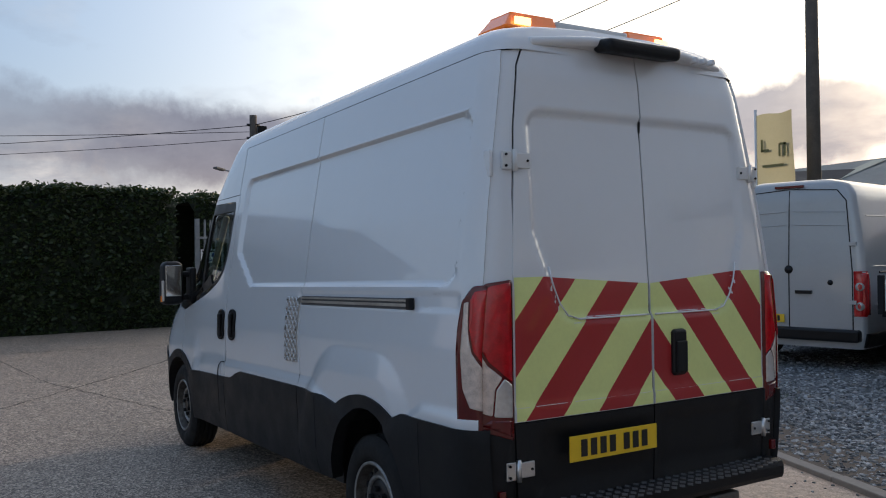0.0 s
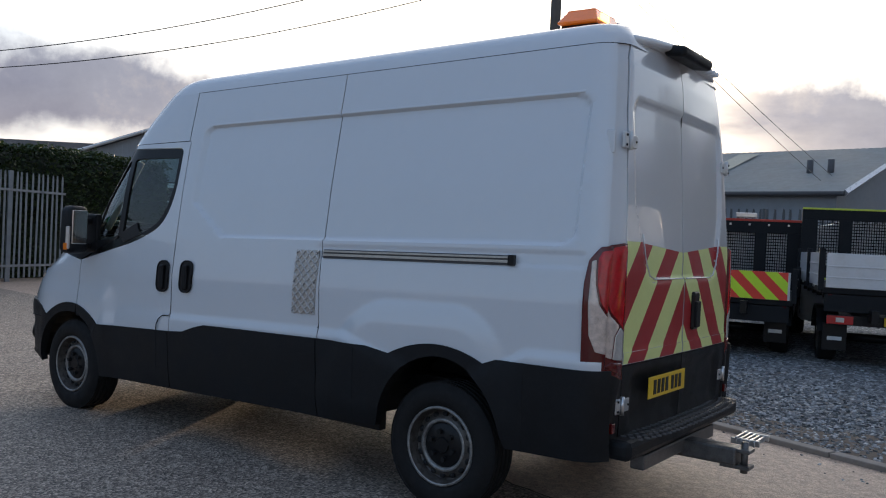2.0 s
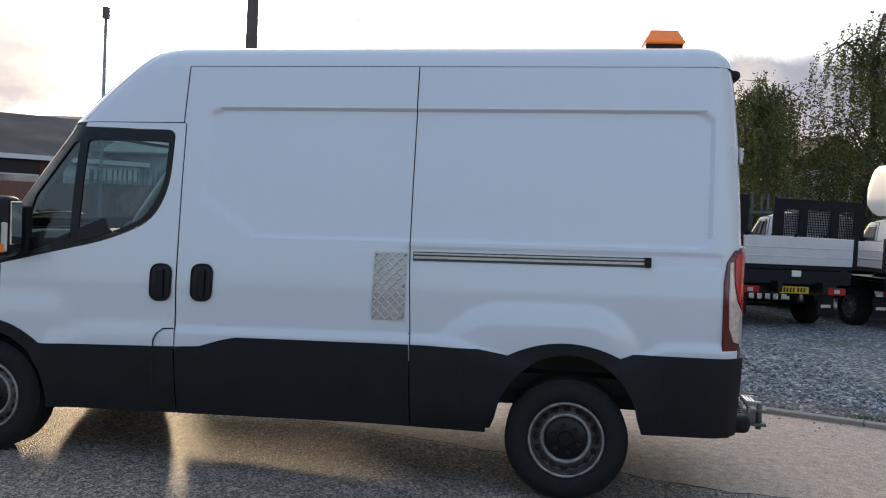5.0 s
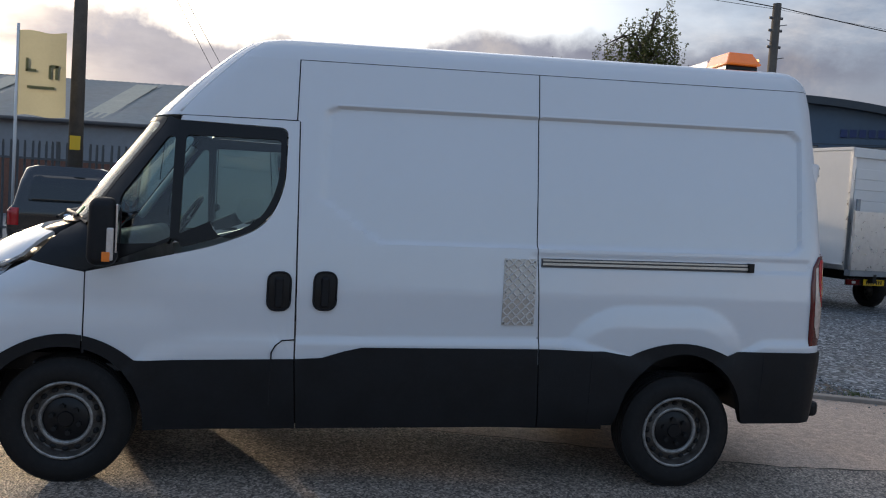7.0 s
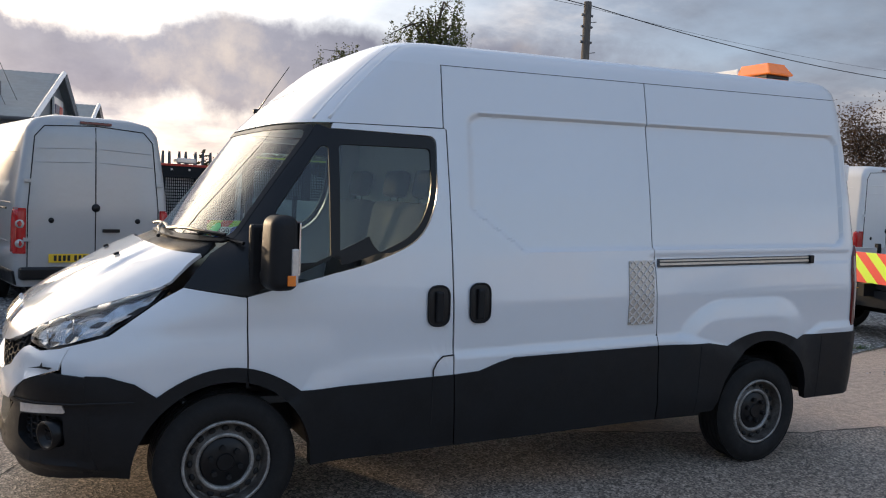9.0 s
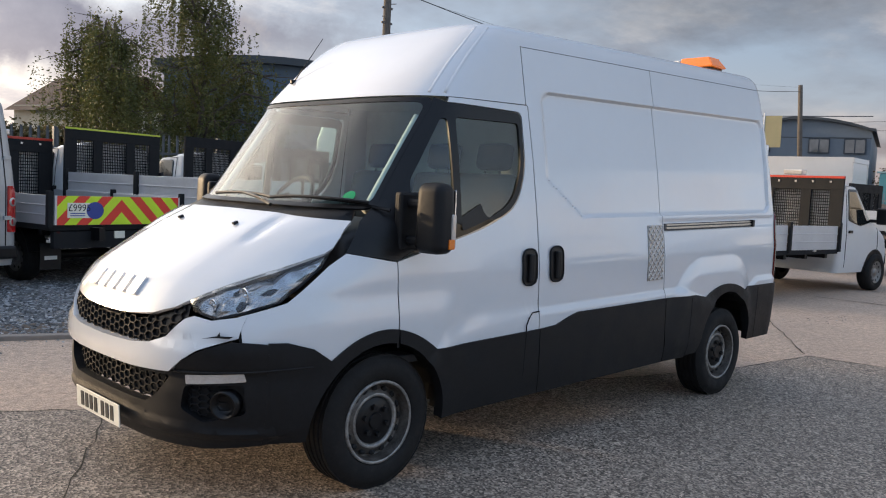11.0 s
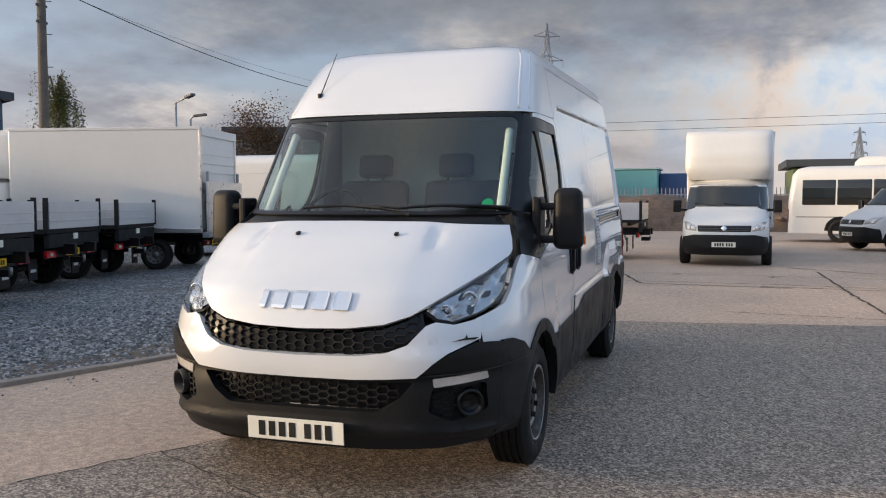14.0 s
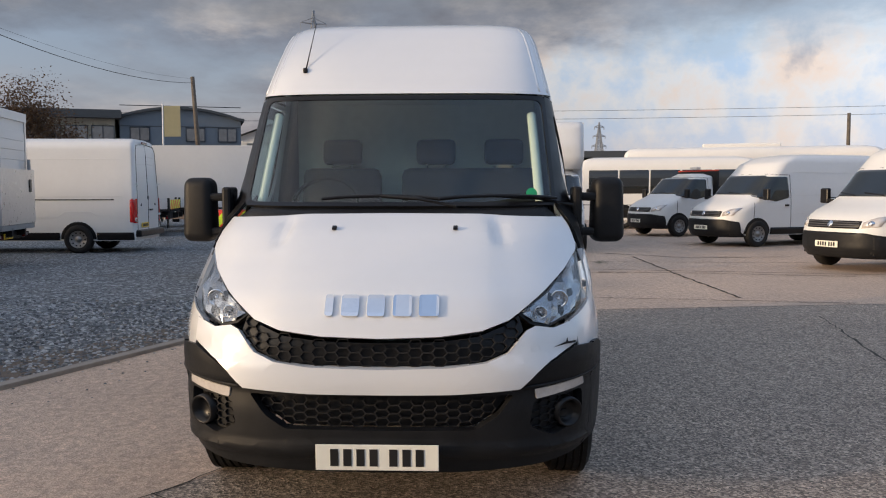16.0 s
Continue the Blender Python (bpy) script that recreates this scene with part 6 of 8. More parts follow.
def dropside_truck(label, m, chevron=True, bed=(0.92, 1.32), length=3.3, head=2.15, stripe=None, beacon=False, dark_sides=False, cab=True, group="", posts=(0.0, 0.5, 1.0), price=False):
    th = thing("dropside_truck", label, "truck", group, m=m)
    z0, z1 = bed
    W = 2.06
    for s in (1, -1):
        box("chassis_rail", (length / 2 + 0.6, s * 0.40, 0.70), (length + 1.6, 0.09, 0.17), BLACK, th)
    box("bed_floor", (length / 2, 0, z0 - 0.04), (length, W, 0.07), DARKSTEEL, th)
    for k in range(5):
        box("cross_member", (0.3 + k * (length - 0.6) / 4, 0, z0 - 0.11), (0.08, W - 0.1, 0.08), BLACK, th)
    for s in (1, -1):
        for a, b in ((0.02, length / 2 - 0.05), (length / 2 + 0.05, length - 0.05)):
            sp = box("side_panel", ((a + b) / 2, s * (W / 2 - 0.015), (z0 + z1) / 2), (b - a, 0.03, z1 - z0), DARKSTEEL if dark_sides else BED, th, "black drop side" if dark_sides else "silver ribbed drop side")
            for z in (0.33, 0.66):
                box("rib", ((a + b) / 2, s * (W / 2 + 0.003), z0 + (z1 - z0) * z), (b - a, 0.012, 0.02), DARKSTEEL if dark_sides else BED, sp)
        for x in [length * q for q in posts]:
            box("post", (x, s * (W / 2 + 0.005), (z0 + z1) / 2 + 0.01), (0.07, 0.07, z1 - z0 + 0.10), DARKSTEEL, th, bevel=0.01)
        for k in (0.25, 0.75):
            box("latch", (length * k, s * (W / 2 + 0.01), z0 - 0.01), (0.09, 0.025, 0.035), ALU, th)
    if chevron:
        chevron_board(th, -0.02, z0, z1, W - 0.10, price=price)
    else:
        tb = box("tailboard", (-0.02, 0, (z0 + z1) / 2), (0.03, W - 0.10, z1 - z0), BED, th, "silver ribbed tailboard")
        for z in (0.30, 0.62):
            box("rib", (-0.038, 0, z0 + (z1 - z0) * z), (0.012, W - 0.10, 0.02), BED, tb)
    headboard(th, length + 0.06, z0, head, W, stripe)
    # lamps, plate, flaps under the tail
    box("tail_beam", (0.02, 0, z0 - 0.20), (0.08, W - 0.1, 0.22), DARKSTEEL, th)
    box("lamp_beam", (0.10, 0, 0.63), (0.06, W - 0.2, 0.13), BLACK, th)
    for s in (1, -1):
        tl = box("tail_lamp", (0.06, s * 0.78, 0.63), (0.05, 0.32, 0.11), REDLENS, th, "red tail lamp")
        box("clear_spot", (0.034, s * 0.78, 0.63), (0.008, 0.10, 0.06), CLEAR, tl)
        box("mud_flap", (0.35, s * 0.80, 0.38), (0.02, 0.30, 0.36), BLACK, th)
        box("flap_mark", (0.336, s * 0.80, 0.36), (0.006, 0.18, 0.05), WHITE2, th)
        simple_wheel(th, 0.95, s * 0.84, s, 0.34, 0.22)
        bm = bmesh.new()
        pts = arc(0.95, 0.36, 0.42, 10, 170, 10)
        inner = arc(0.95, 0.36, 0.405, 10, 170, 10)
        rows = [[bm.verts.new((x, s * y, z)) for (x, z), y in (((xa, za), 0.72), ((xa, za), 1.00), ((xb, zb2), 1.00), ((xb, zb2), 0.72))] for (xa, za), (xb, zb2) in zip(pts, inner)]
        for a, b in zip(rows, rows[1:]):
            for i in range(4):
                bm.faces.new((a[i - 1], a[i], b[i], b[i - 1]))
        bm.faces.new(rows[0])
        bm.faces.new(rows[-1])
        part("mudguard", bm, BLACK, th)
        box("reflector", (-0.01, s * 0.92, z0 - 0.10), (0.02, 0.05, 0.03), RED, th)
    box("tow_block", (-0.05, 0, 0.50), (0.22, 0.12, 0.10), BLACK, th)
    rod("tow_ball", (-0.16, 0, 0.48), (-0.16, 0, 0.58), 0.03, STEEL, th)
    plate("number_plate", th, facing((0.03, 0, 0.64), (0, -1, 0), (0, 0, 1)), 0.52, 0.112, PLATEYEL, 7, "yellow rear number plate")
    rod("axle", (0.95, -0.8, 0.34), (0.95, 0.8, 0.34), 0.06, BLACK, th)
    box("deck_label", (-0.03, 0.02, z0 - 0.14), (0.02, 0.16, 0.10), PLATEWHT, th)
    if beacon:
        bb = box("beacon_rail", (length + 0.06, 0, head + 0.02), (0.05, W, 0.04), REDSTRIP, th, "red strip on the headboard")
        for k in range(6):
            box("marker_lamp", (length + 0.03, -0.8 + 0.32 * k, head - 0.06), (0.02, 0.035, 0.035), CLEAR, bb)
        box("beacon", (length + 0.1, -0.1, head + 0.10), (0.18, 0.36, 0.09), CLEAR, bb, bevel=0.02)
    if cab:
        cab_unit(th, length + 0.15, H=2.02)
    return th


def box_truck(label, m, length=4.2, top=3.1, lift=True, spoiler=True, cabH=2.15):
    th = thing("box_truck", label, "truck", m=m)
    W, z0 = 2.10, 0.82
    b = box("box_body", (length / 2, 0, (z0 + top) / 2), (length, W, top - z0), WHITE2, th, "white box body", bevel=0.03)
    for s in (1, -1):
        box("corner_rail", (0.0, s * (W / 2 - 0.03), (z0 + top) / 2), (0.05, 0.08, top - z0), ALU, b)
        box("roof_rail", (length / 2, s * (W / 2 - 0.01), top - 0.02), (length + 0.02, 0.05, 0.06), WHITE2, b)
        box("skirt", (length / 2, s * (W / 2 + 0.004), z0 + 0.05), (length, 0.02, 0.10), ALU, b)
        box("chassis_rail", (length / 2 + 0.6, s * 0.40, 0.68), (length + 1.5, 0.09, 0.17), BLACK, th)
        simple_wheel(th, 1.1, s * 0.86, s, 0.34, 0.22)
        tl = box("tail_lamp", (-0.02, s * 0.80, 0.60), (0.05, 0.30, 0.10), RED, th, "red tail lamp")
        box("clear_spot", (-0.048, s * 0.80, 0.60), (0.008, 0.09, 0.05), CLEAR, tl)
    box("roof_header", (-0.01, 0, top - 0.09), (0.06, W, 0.18), WHITE2, b)
    for k in range(9):
        box("shutter_slat", (0.0, 0, z0 + 0.2 + 0.2 * k), (0.03, W - 0.20, 0.19), WHITE2, b, bevel=0.006)
    box("lamp_beam", (0.04, 0, 0.60), (0.06, W - 0.3, 0.13), BLACK, th)
    plate("number_plate", th, facing((-0.03, 0.28, 0.60), (0, -1, 0), (0, 0, 1)), 0.52, 0.112, PLATEYEL, 7, "yellow rear number plate")
    if lift:
        tlift = box("tail_lift", (-0.14, 0, 1.38), (0.06, W - 0.04, 1.10), ALU, th, "folded aluminium tail lift")
        for s in (1, -1):
            box("lift_arm", (-0.10, s * 0.92, 1.5), (0.05, 0.07, 1.3), GALV, tlift)
        box("lift_beam", (-0.08, 0, 0.78), (0.14, W - 0.06, 0.12), GALV, tlift)
        box("warning_plate", (-0.18, -0.72, 1.6), (0.01, 0.14, 0.26), INK, tlift)
    cab_unit(th, length + 0.12, L=2.5, H=cabH)
    if spoiler:
        fs = Form(nose=[(2.0, length + 0.62), (2.10, length + 0.86), (2.25, length + 0.98), (2.6, length + 0.98), (top - 0.12, length + 0.80), (top, length + 0.62)],
                  wide=[(2.0, 0.96), (2.3, 1.035), (top - 0.1, 1.03), (top, 0.99)], tail=[(2.0, length), (top, length - 0.05)], run=0.30, power=4.0, corner=0.03)
        sp = part("roof_spoiler", loft(fs, [2.02 + (top - 2.04) * k / 14 for k in range(15)]), WHITE2, th, "white moulded roof spoiler", True)
        auto_smooth(sp, 50)
    return th


def bus(label, m, L=8.5, H=2.75, W=1.12, band=(1.35, 2.25), coach=False):
    th = thing("coach" if coach else "minibus", label, "coach" if coach else "bus", m=m)
    f = Form(nose=[(0.3, L), (1.0, L), (1.4, L - 0.05), (H - 0.4, L - 0.4), (H - 0.1, L - 0.7), (H, L - 1.3)], wide=[(0.3, W), (1.5, W), (H - 0.35, W - 0.06), (H - 0.1, W - 0.16), (H, W - 0.4)],
             tail=[(0.3, 0), (1.5, 0), (H - 0.3, 0.12), (H - 0.08, 0.3), (H, 0.6)], run=0.5, corner=0.22)
    b = part("body", loft(f, [0.32 + (H - 0.32) * (1 - (1 - k / 24) ** 1.5) for k in range(25)]), WHITE2, th, smooth=True)
    auto_smooth(b, 45)
    n = 7 if coach else 5
    for s in (1, -1):
        for k in range(n):
            a, c = 0.5 + (L - 1.6) * k / n, 0.5 + (L - 1.6) * (k + 1) / n - 0.06
            panel(th, "side_window", f, "side", rounded([(a, band[0]), (c, band[0]), (c, band[1]), (a, band[1])], 0.04), PANE, sgn=s, step=0.3)
        for x in (L * 0.24, L * 0.80):
            panel(th, "wheel_arch", f, "side", arc(x, 0.42, 0.52, 0, 180, 14), BLACK, 0.006, sgn=s)
            simple_wheel(th, x, s * (W - 0.11), s, 0.42, 0.25)
        panel(th, "skirt_line", f, "side", [(0.3, 0.9), (L - 0.4, 0.9), (L - 0.4, 0.93), (0.3, 0.93)], GREY, 0.004, sgn=s, step=0.5)
        panel(th, "tail_lamp", f, "rear", rounded([(s * (W - 0.10), 0.7), (s * (W - 0.24), 0.7), (s * (W - 0.24), 1.2), (s * (W - 0.10), 1.2)], 0.02), RED, 0.01)
    panel(th, "rear_window", f, "rear", rounded([(-0.7, band[0]), (0.7, band[0]), (0.7, band[1]), (-0.7, band[1])], 0.08), PANE)
    panel(th, "windscreen", f, "front", rounded([(-W + 0.14, band[0] - 0.2), (W - 0.14, band[0] - 0.2), (W - 0.2, band[1]), (-W + 0.2, band[1])], 0.06), PANE)
    if coach:
        bm = bmesh.new()
        add_box(bm, (L * 0.45, 0, H + 0.08), (3.6, 1.5, 0.20), bevel=0.06)
        part("roof_unit", bm, WHITE2, th)
    return th


def pickup(label, m):
    th = thing("pickup_truck", label, "pickup", m=m)
    BP = mat("black_car_paint", (0.012, 0.012, 0.013), 0.2, var=0.2, coat=0.8)
    lower = Form(nose=[(0.4, 5.2), (0.7, 5.28), (0.95, 5.2), (1.1, 4.6)], wide=[(0.4, 0.88), (0.7, 0.93), (1.0, 0.92), (1.1, 0.86)], tail=[(0.4, 0.02), (1.0, 0.0), (1.1, 0.03)], run=0.8, corner=0.10)
    b = part("body", loft(lower, [0.42 + 0.68 * k / 12 for k in range(13)]), BP, th, smooth=True)
    auto_smooth(b, 45)
    upper = Form(nose=[(1.08, 3.9), (1.5, 3.25), (1.78, 2.7)], wide=[(1.08, 0.86), (1.5, 0.76), (1.74, 0.68), (1.80, 0.5)], tail=[(1.08, 0.05), (1.5, 0.16), (1.80, 0.35)], run=0.5, corner=0.12)
    u = part("canopy", loft(upper, [1.08 + 0.71 * (1 - (1 - k / 14) ** 1.4) for k in range(15)]), BP, th, "black canopy and cab roof", True)
    auto_smooth(u, 45)
    panel(th, "rear_window", upper, "rear", rounded([(-0.62, 1.18), (0.62, 1.18), (0.55, 1.62), (-0.55, 1.62)], 0.06), PANE)
    for s in (1, -1):
        panel(th, "side_window", upper, "side", rounded([(0.5, 1.2), (1.6, 1.2), (1.6, 1.6), (0.6, 1.6)], 0.05), PANE, sgn=s)
        panel(th, "side_window", upper, "side", rounded([(1.75, 1.2), (3.2, 1.2), (2.9, 1.6), (1.75, 1.6)], 0.05), PANE, sgn=s)
        tl = panel(th, "tail_lamp", lower, "rear", rounded([(s * 0.74, 0.78), (s * 0.90, 0.78), (s * 0.90, 1.06), (s * 0.74, 1.06)], 0.01), REDLENS, 0.014)
        panel(th, "tail_side_lamp", lower, "side", [(0.03, 0.78), (0.16, 0.80), (0.16, 1.04), (0.03, 1.05)], RED, 0.01, sgn=s, parent=tl)
        for x in (1.1, 4.3):
            panel(th, "wheel_arch", lower, "side", arc(x, 0.42, 0.42, 5, 175, 12), GAP, 0.005, sgn=s)
            simple_wheel(th, x, s * 0.82, s, 0.38, 0.24)
    lines(th, "tailgate_joint", lower, "rear", [(-0.7, 0.70), (0.7, 0.70)], 0.006, GAP)
    panel(th, "badge", lower, "rear", [(0.07 * math.cos(a), 0.97 + 0.03 * math.sin(a)) for a in [2 * math.pi * k / 14 for k in range(14)]], CHROME, 0.01)
    box("rear_bumper", (-0.08, 0, 0.55), (0.16, 1.6, 0.14), CHROME, th, bevel=0.03)
    plate("number_plate", th, facing((-0.005, 0, 0.78), (0, -1, 0), (0, 0, 1)), 0.52, 0.112, PLATEYEL, 7, "yellow rear number plate")
    return th


ROW = math.degrees(math.atan2(-0.98, 0.2))
ROW2 = math.degrees(math.atan2(-0.953, 0.30))
crafter = panel_van("silver-white panel van, its rear doors closed, on gravel", stand(3.52, -7.10, ROW), L=5.9, H=2.52, paint=mat("silver_white_paint", (0.40, 0.41, 0.42), 0.3, 0.2, var=0.03, scale=1, coat=0.5, dirt=0.12))
dropside_truck("tipper truck with chevron tailboard and black mesh headboard", stand(1.22, -7.32, ROW), True, (0.82, 1.20), head=2.0, beacon=True, group="trucks along the gravel", price=True)
dropside_truck("silver dropside truck with yellow-edged black headboard", stand(-1.17, -7.55, ROW2), False, (1.05, 1.50), head=2.25, stripe=YELSTRIP, group="trucks along the gravel")
dropside_truck("silver dropside truck with tall black mesh headboard", stand(-3.90, -8.65, ROW2), False, (1.05, 1.50), head=2.30, group="trucks along the gravel")
dropside_truck("silver dropside truck with black mesh headboard and flaps", stand(-6.35, -9.25, ROW2), False, (1.05, 1.48), head=2.25, group="trucks along the gravel")
box_truck("white box truck with folded aluminium tail lift", stand(-8.75, -8.85, ROW), length=4.4, top=3.10)
panel_van("white panel van parked with its rear to the yard", stand(-13.0, -7.7, -86), L=6.2, H=2.75, red_round=False)
dropside_truck("chevron-backed dropside truck with red-topped headboard", stand(-5.69, -2.83, 175), True, (0.78, 1.18), head=2.0, beacon=True, group="trucks in the yard")
dropside_truck("silver dropside truck seen side-on, tow hitch at its tail", stand(-14.9, 0.1, -90), False, (1.02, 1.45), head=2.05, group="trucks in the yard", posts=(0.0, 1.0))
box_truck("white box truck facing out, with roof spoiler", stand(-19.0, 2.45, -3), length=4.2, top=3.25, lift=False)
dropside_truck("white dropside truck with black headboard, nose out", stand(-22.3, 10.8, -66), False, (0.95, 1.30), length=3.1, head=2.1, dark_sides=True, beacon=True, group="vans along the yard")
panel_van("white panel van with black front bumper, parked", stand(-17.3, 11.6, -66), L=5.6, H=2.45, bumper=CLAD, rear=False)
panel_van("white panel van with black bumper and silver badge", stand(-10.3, 12.3, -66), L=5.9, H=2.45, bumper=CLAD, rear=False)
bus("white minibus with dark windows", stand(-26.6, 4.6, 78), L=7.4, H=2.75)
bus("long white coach with a dark window band", stand(-36.0, 8.0, 76), L=12.5, H=3.55, W=1.25, band=(1.9, 2.85), coach=True)
pickup("black pickup truck with canopy, beside the fence", stand(6.15, -9.4, ROW))
# trucks far along the yard
dropside_truck("white crane truck with striped guard, far along the yard", stand(-20.2, -9.6, -80), True, (0.9, 1.2), head=2.4, group="trucks along the gravel")
dropside_truck("flatbed truck with striped guard, far along the yard", stand(-23.2, -8.7, -80), True, (0.9, 1.2), head=1.6, group="trucks along the gravel")
box_truck("long white box lorry, far along the yard", stand(-27.5, -8.0, -84), length=6.5, top=3.3, lift=False)


# ---- fences, poles, buildings, planting ----
def palisade(name, label, pts, h=2.4, pitch=0.155, material=None, gate=False, seed=0):
    """A steel palisade fence along points, each pale an object."""
    fence = thing(name, label, "fence")
    material = material or GALV
    rng = random.Random(seed)
    V = [(-0.032, 0.0, 0.08), (-0.014, 0.018, 0.08), (0.014, 0.018, 0.08), (0.032, 0.0, 0.08), (-0.032, 0.0, h - 0.12), (-0.014, 0.018, h - 0.12), (0.014, 0.018, h - 0.12), (0.032, 0.0, h - 0.12),
         (-0.020, 0.004, h), (0.0, 0.02, h - 0.02), (0.020, 0.004, h)]
    Fc = [(0, 1, 5, 4), (1, 2, 6, 5), (2, 3, 7, 6), (4, 5, 9, 8), (5, 6, 9), (6, 7, 10, 9)]
    me = bpy.data.meshes.new("pale")
    me.from_pydata(V, [], Fc)
    me.materials.append(material)
    for (x0, y0), (x1, y1) in zip(pts, pts[1:]):
        d = math.hypot(x1 - x0, y1 - y0)
        ang = math.atan2(y1 - y0, x1 - x0)
        n = int(d / pitch)
        for k in range(n):
            u = (k + 0.5) / n
            o = new("pale", me)
            o.parent = fence
            o.matrix_basis = Matrix.Translation((x0 + (x1 - x0) * u, y0 + (y1 - y0) * u, 0)) @ Matrix.Rotation(ang, 4, "Z") @ Matrix.Rotation(rng.uniform(-0.012, 0.012), 4, "Y")
        for z in (0.35, h - 0.42):
            bm = bmesh.new()
            add_box(bm, ((x0 + x1) / 2, (y0 + y1) / 2, z), (d, 0.045, 0.05), (0, 0, math.degrees(ang)))
            part("rail", bm, material, fence)
        for k in range(int(d / 2.75) + 1):
            u = min(1, k * 2.75 / d)
            box("post", (x0 + (x1 - x0) * u - 0.05 * math.sin(ang), y0 + (y1 - y0) * u - 0.06, h / 2), (0.06, 0.10, h), material, fence)
    return fence


palisade("palisade_fence", "grey galvanised palisade fence and gate by the hedge", [(15.1, -2.35), (16.6, -6.6)], 2.45, 0.16, seed=1)
sg = thing("gate_sign", "white and blue notice fixed to the palisade gate", "sign")
m = facing((15.13, -2.66, 1.62), (0.33, -0.94, 0), (0, 0, 1)) @ Matrix.Rotation(radians(180), 4, "Y")
for (cx, cy, w, h, mm) in ((0, 0, 0.42, 0.30, WHITE2), (-0.12, 0.02, 0.08, 0.09, mat("blue_ink", (0.03, 0.08, 0.3), 0.5)), (0.10, 0.02, 0.12, 0.07, GREY), (0, 0.11, 0.36, 0.03, INK), (0, -0.10, 0.32, 0.03, mat("blue_bar", (0.03, 0.08, 0.3), 0.5))):
    bm = bmesh.new()
    add_box(bm, (cx, cy, 0.0 if w > 0.4 else -0.006), (w, h, 0.006))
    bm.transform(m)
    part("board" if w > 0.4 else "mark", bm, mm, sg)
palisade("palisade_fence", "dark palisade fence behind the parked trucks", [(12.6, -16.2), (7.9, -15.2), (-1.0, -13.6), (-5.0, -13.4)], 2.4, 0.165, mat("weathered_dark_steel", (0.12, 0.125, 0.13), 0.6, 0.4, var=0.25), seed=2)


def pole(name, label, x, y, h, r=0.13, lean=(0, 0), material=None, category="pole"):
    th = thing(name, label, category)
    rod("shaft", (x, y, 0), (x + lean[0], y + lean[1], h), r, material or WOOD, th, r2=r * 0.72, n=14)
    return th


pa = pole("utility_pole", "dark weathered wooden utility pole in the gravel", 6.82, -12.47, 9.4, 0.15)
box("pole_tag", (6.80, -12.33, 2.3), (0.20, 0.02, 0.28), PLATEYEL, pa)
for z in (8.6, 8.2, 7.8):
    rod("insulator", (6.82, -12.62, z), (6.82, -12.30, z), 0.03, GREY, pa)
pb = pole("utility_pole", "weathered wooden utility pole with wires", -8.95, -13.89, 6.95, 0.14)
for z in (6.6, 6.3, 5.9):
    rod("insulator", (-9.12, -13.89, z), (-8.78, -13.89, z), 0.035, GREY, pb)
for k in range(9):
    rod("step_iron", (-8.95, -13.89, 3.2 + 0.4 * k), (-8.95 + (0.24 if k % 2 else -0.24), -13.80, 3.24 + 0.4 * k), 0.012, STEEL, pb)
pc = pole("utility_pole", "wooden pole with a transformer box beyond the hedge", 21.3, -5.9, 5.9, 0.15)
box("transformer", (21.25, -6.15, 5.35), (0.22, 0.25, 0.45), BLACK, pc)
for z in (5.6, 5.2):
    rod("insulator", (21.3, -6.1, z), (21.3, -5.7, z), 0.04, BLACK, pc)
pole("utility_pole", "leaning wooden pole beside the far offices", -34.9, -13.3, 7.2, 0.14, (0.0, -0.45))
pole("camera_pole", "slim steel pole with a camera on top", 8.9, -10.06, 5.1, 0.04, material=GALV)
box("camera", (8.9, -10.06, 5.2), (0.10, 0.12, 0.22), GREY, bpy.data.objects["camera_pole"])
pole("utility_pole", "distant wooden pole beyond the coach", -46.0, 23.5, 6.2, 0.14)


def street_lamp(label, x, y, h, ang, arm=1.1):
    th = thing("street_lamp", label, "street lamp")
    rod("column", (x, y, 0), (x, y, h), 0.075, GALV, th, r2=0.05)
    dx, dy = math.cos(radians(ang)), math.sin(radians(ang))
    rod("arm", (x, y, h), (x + dx * arm, y + dy * arm, h + 0.15), 0.035, GALV, th)
    bm = bmesh.new()
    add_box(bm, (x + dx * (arm + 0.3), y + dy * (arm + 0.3), h + 0.18), (0.65, 0.24, 0.12), (0, -6, ang), 0.03)
    part("lantern", bm, GREY, th)
    return th


street_lamp("grey street lamp beside the road", 22.2, -24.2, 8.0, 150)
street_lamp("grey street lamp beyond the hedge", 39.3, -12.2, 5.8, 120, 2.2)
street_lamp("grey street lamp near the far offices", -24.6, -21.1, 5.9, 60)
street_lamp("thin lamp post in the yard", -28.5, -23.0, 5.6, 100, 0.2)
street_lamp("grey street lamp by the portable cabins", -52.0, -9.6, 7.2, 190)


def wire(a, b, sag, r=0.012, label="black overhead wire between the poles"):
    a, b = Vector(a), Vector(b)
    cu = bpy.data.curves.new("overhead_wire", "CURVE")
    cu.dimensions, cu.bevel_depth, cu.bevel_resolution = "3D", r, 1
    sp = cu.splines.new("POLY")
    n = 24
    sp.points.add(n)
    for k in range(n + 1):
        u = k / n
        p = a.lerp(b, u) - Vector((0, 0, sag * 4 * u * (1 - u)))
        sp.points[k].co = (*p, 1)
    cu.materials.append(BLACK)
    return tagged(new("overhead_wire", cu), label, "wire", "overhead wires")


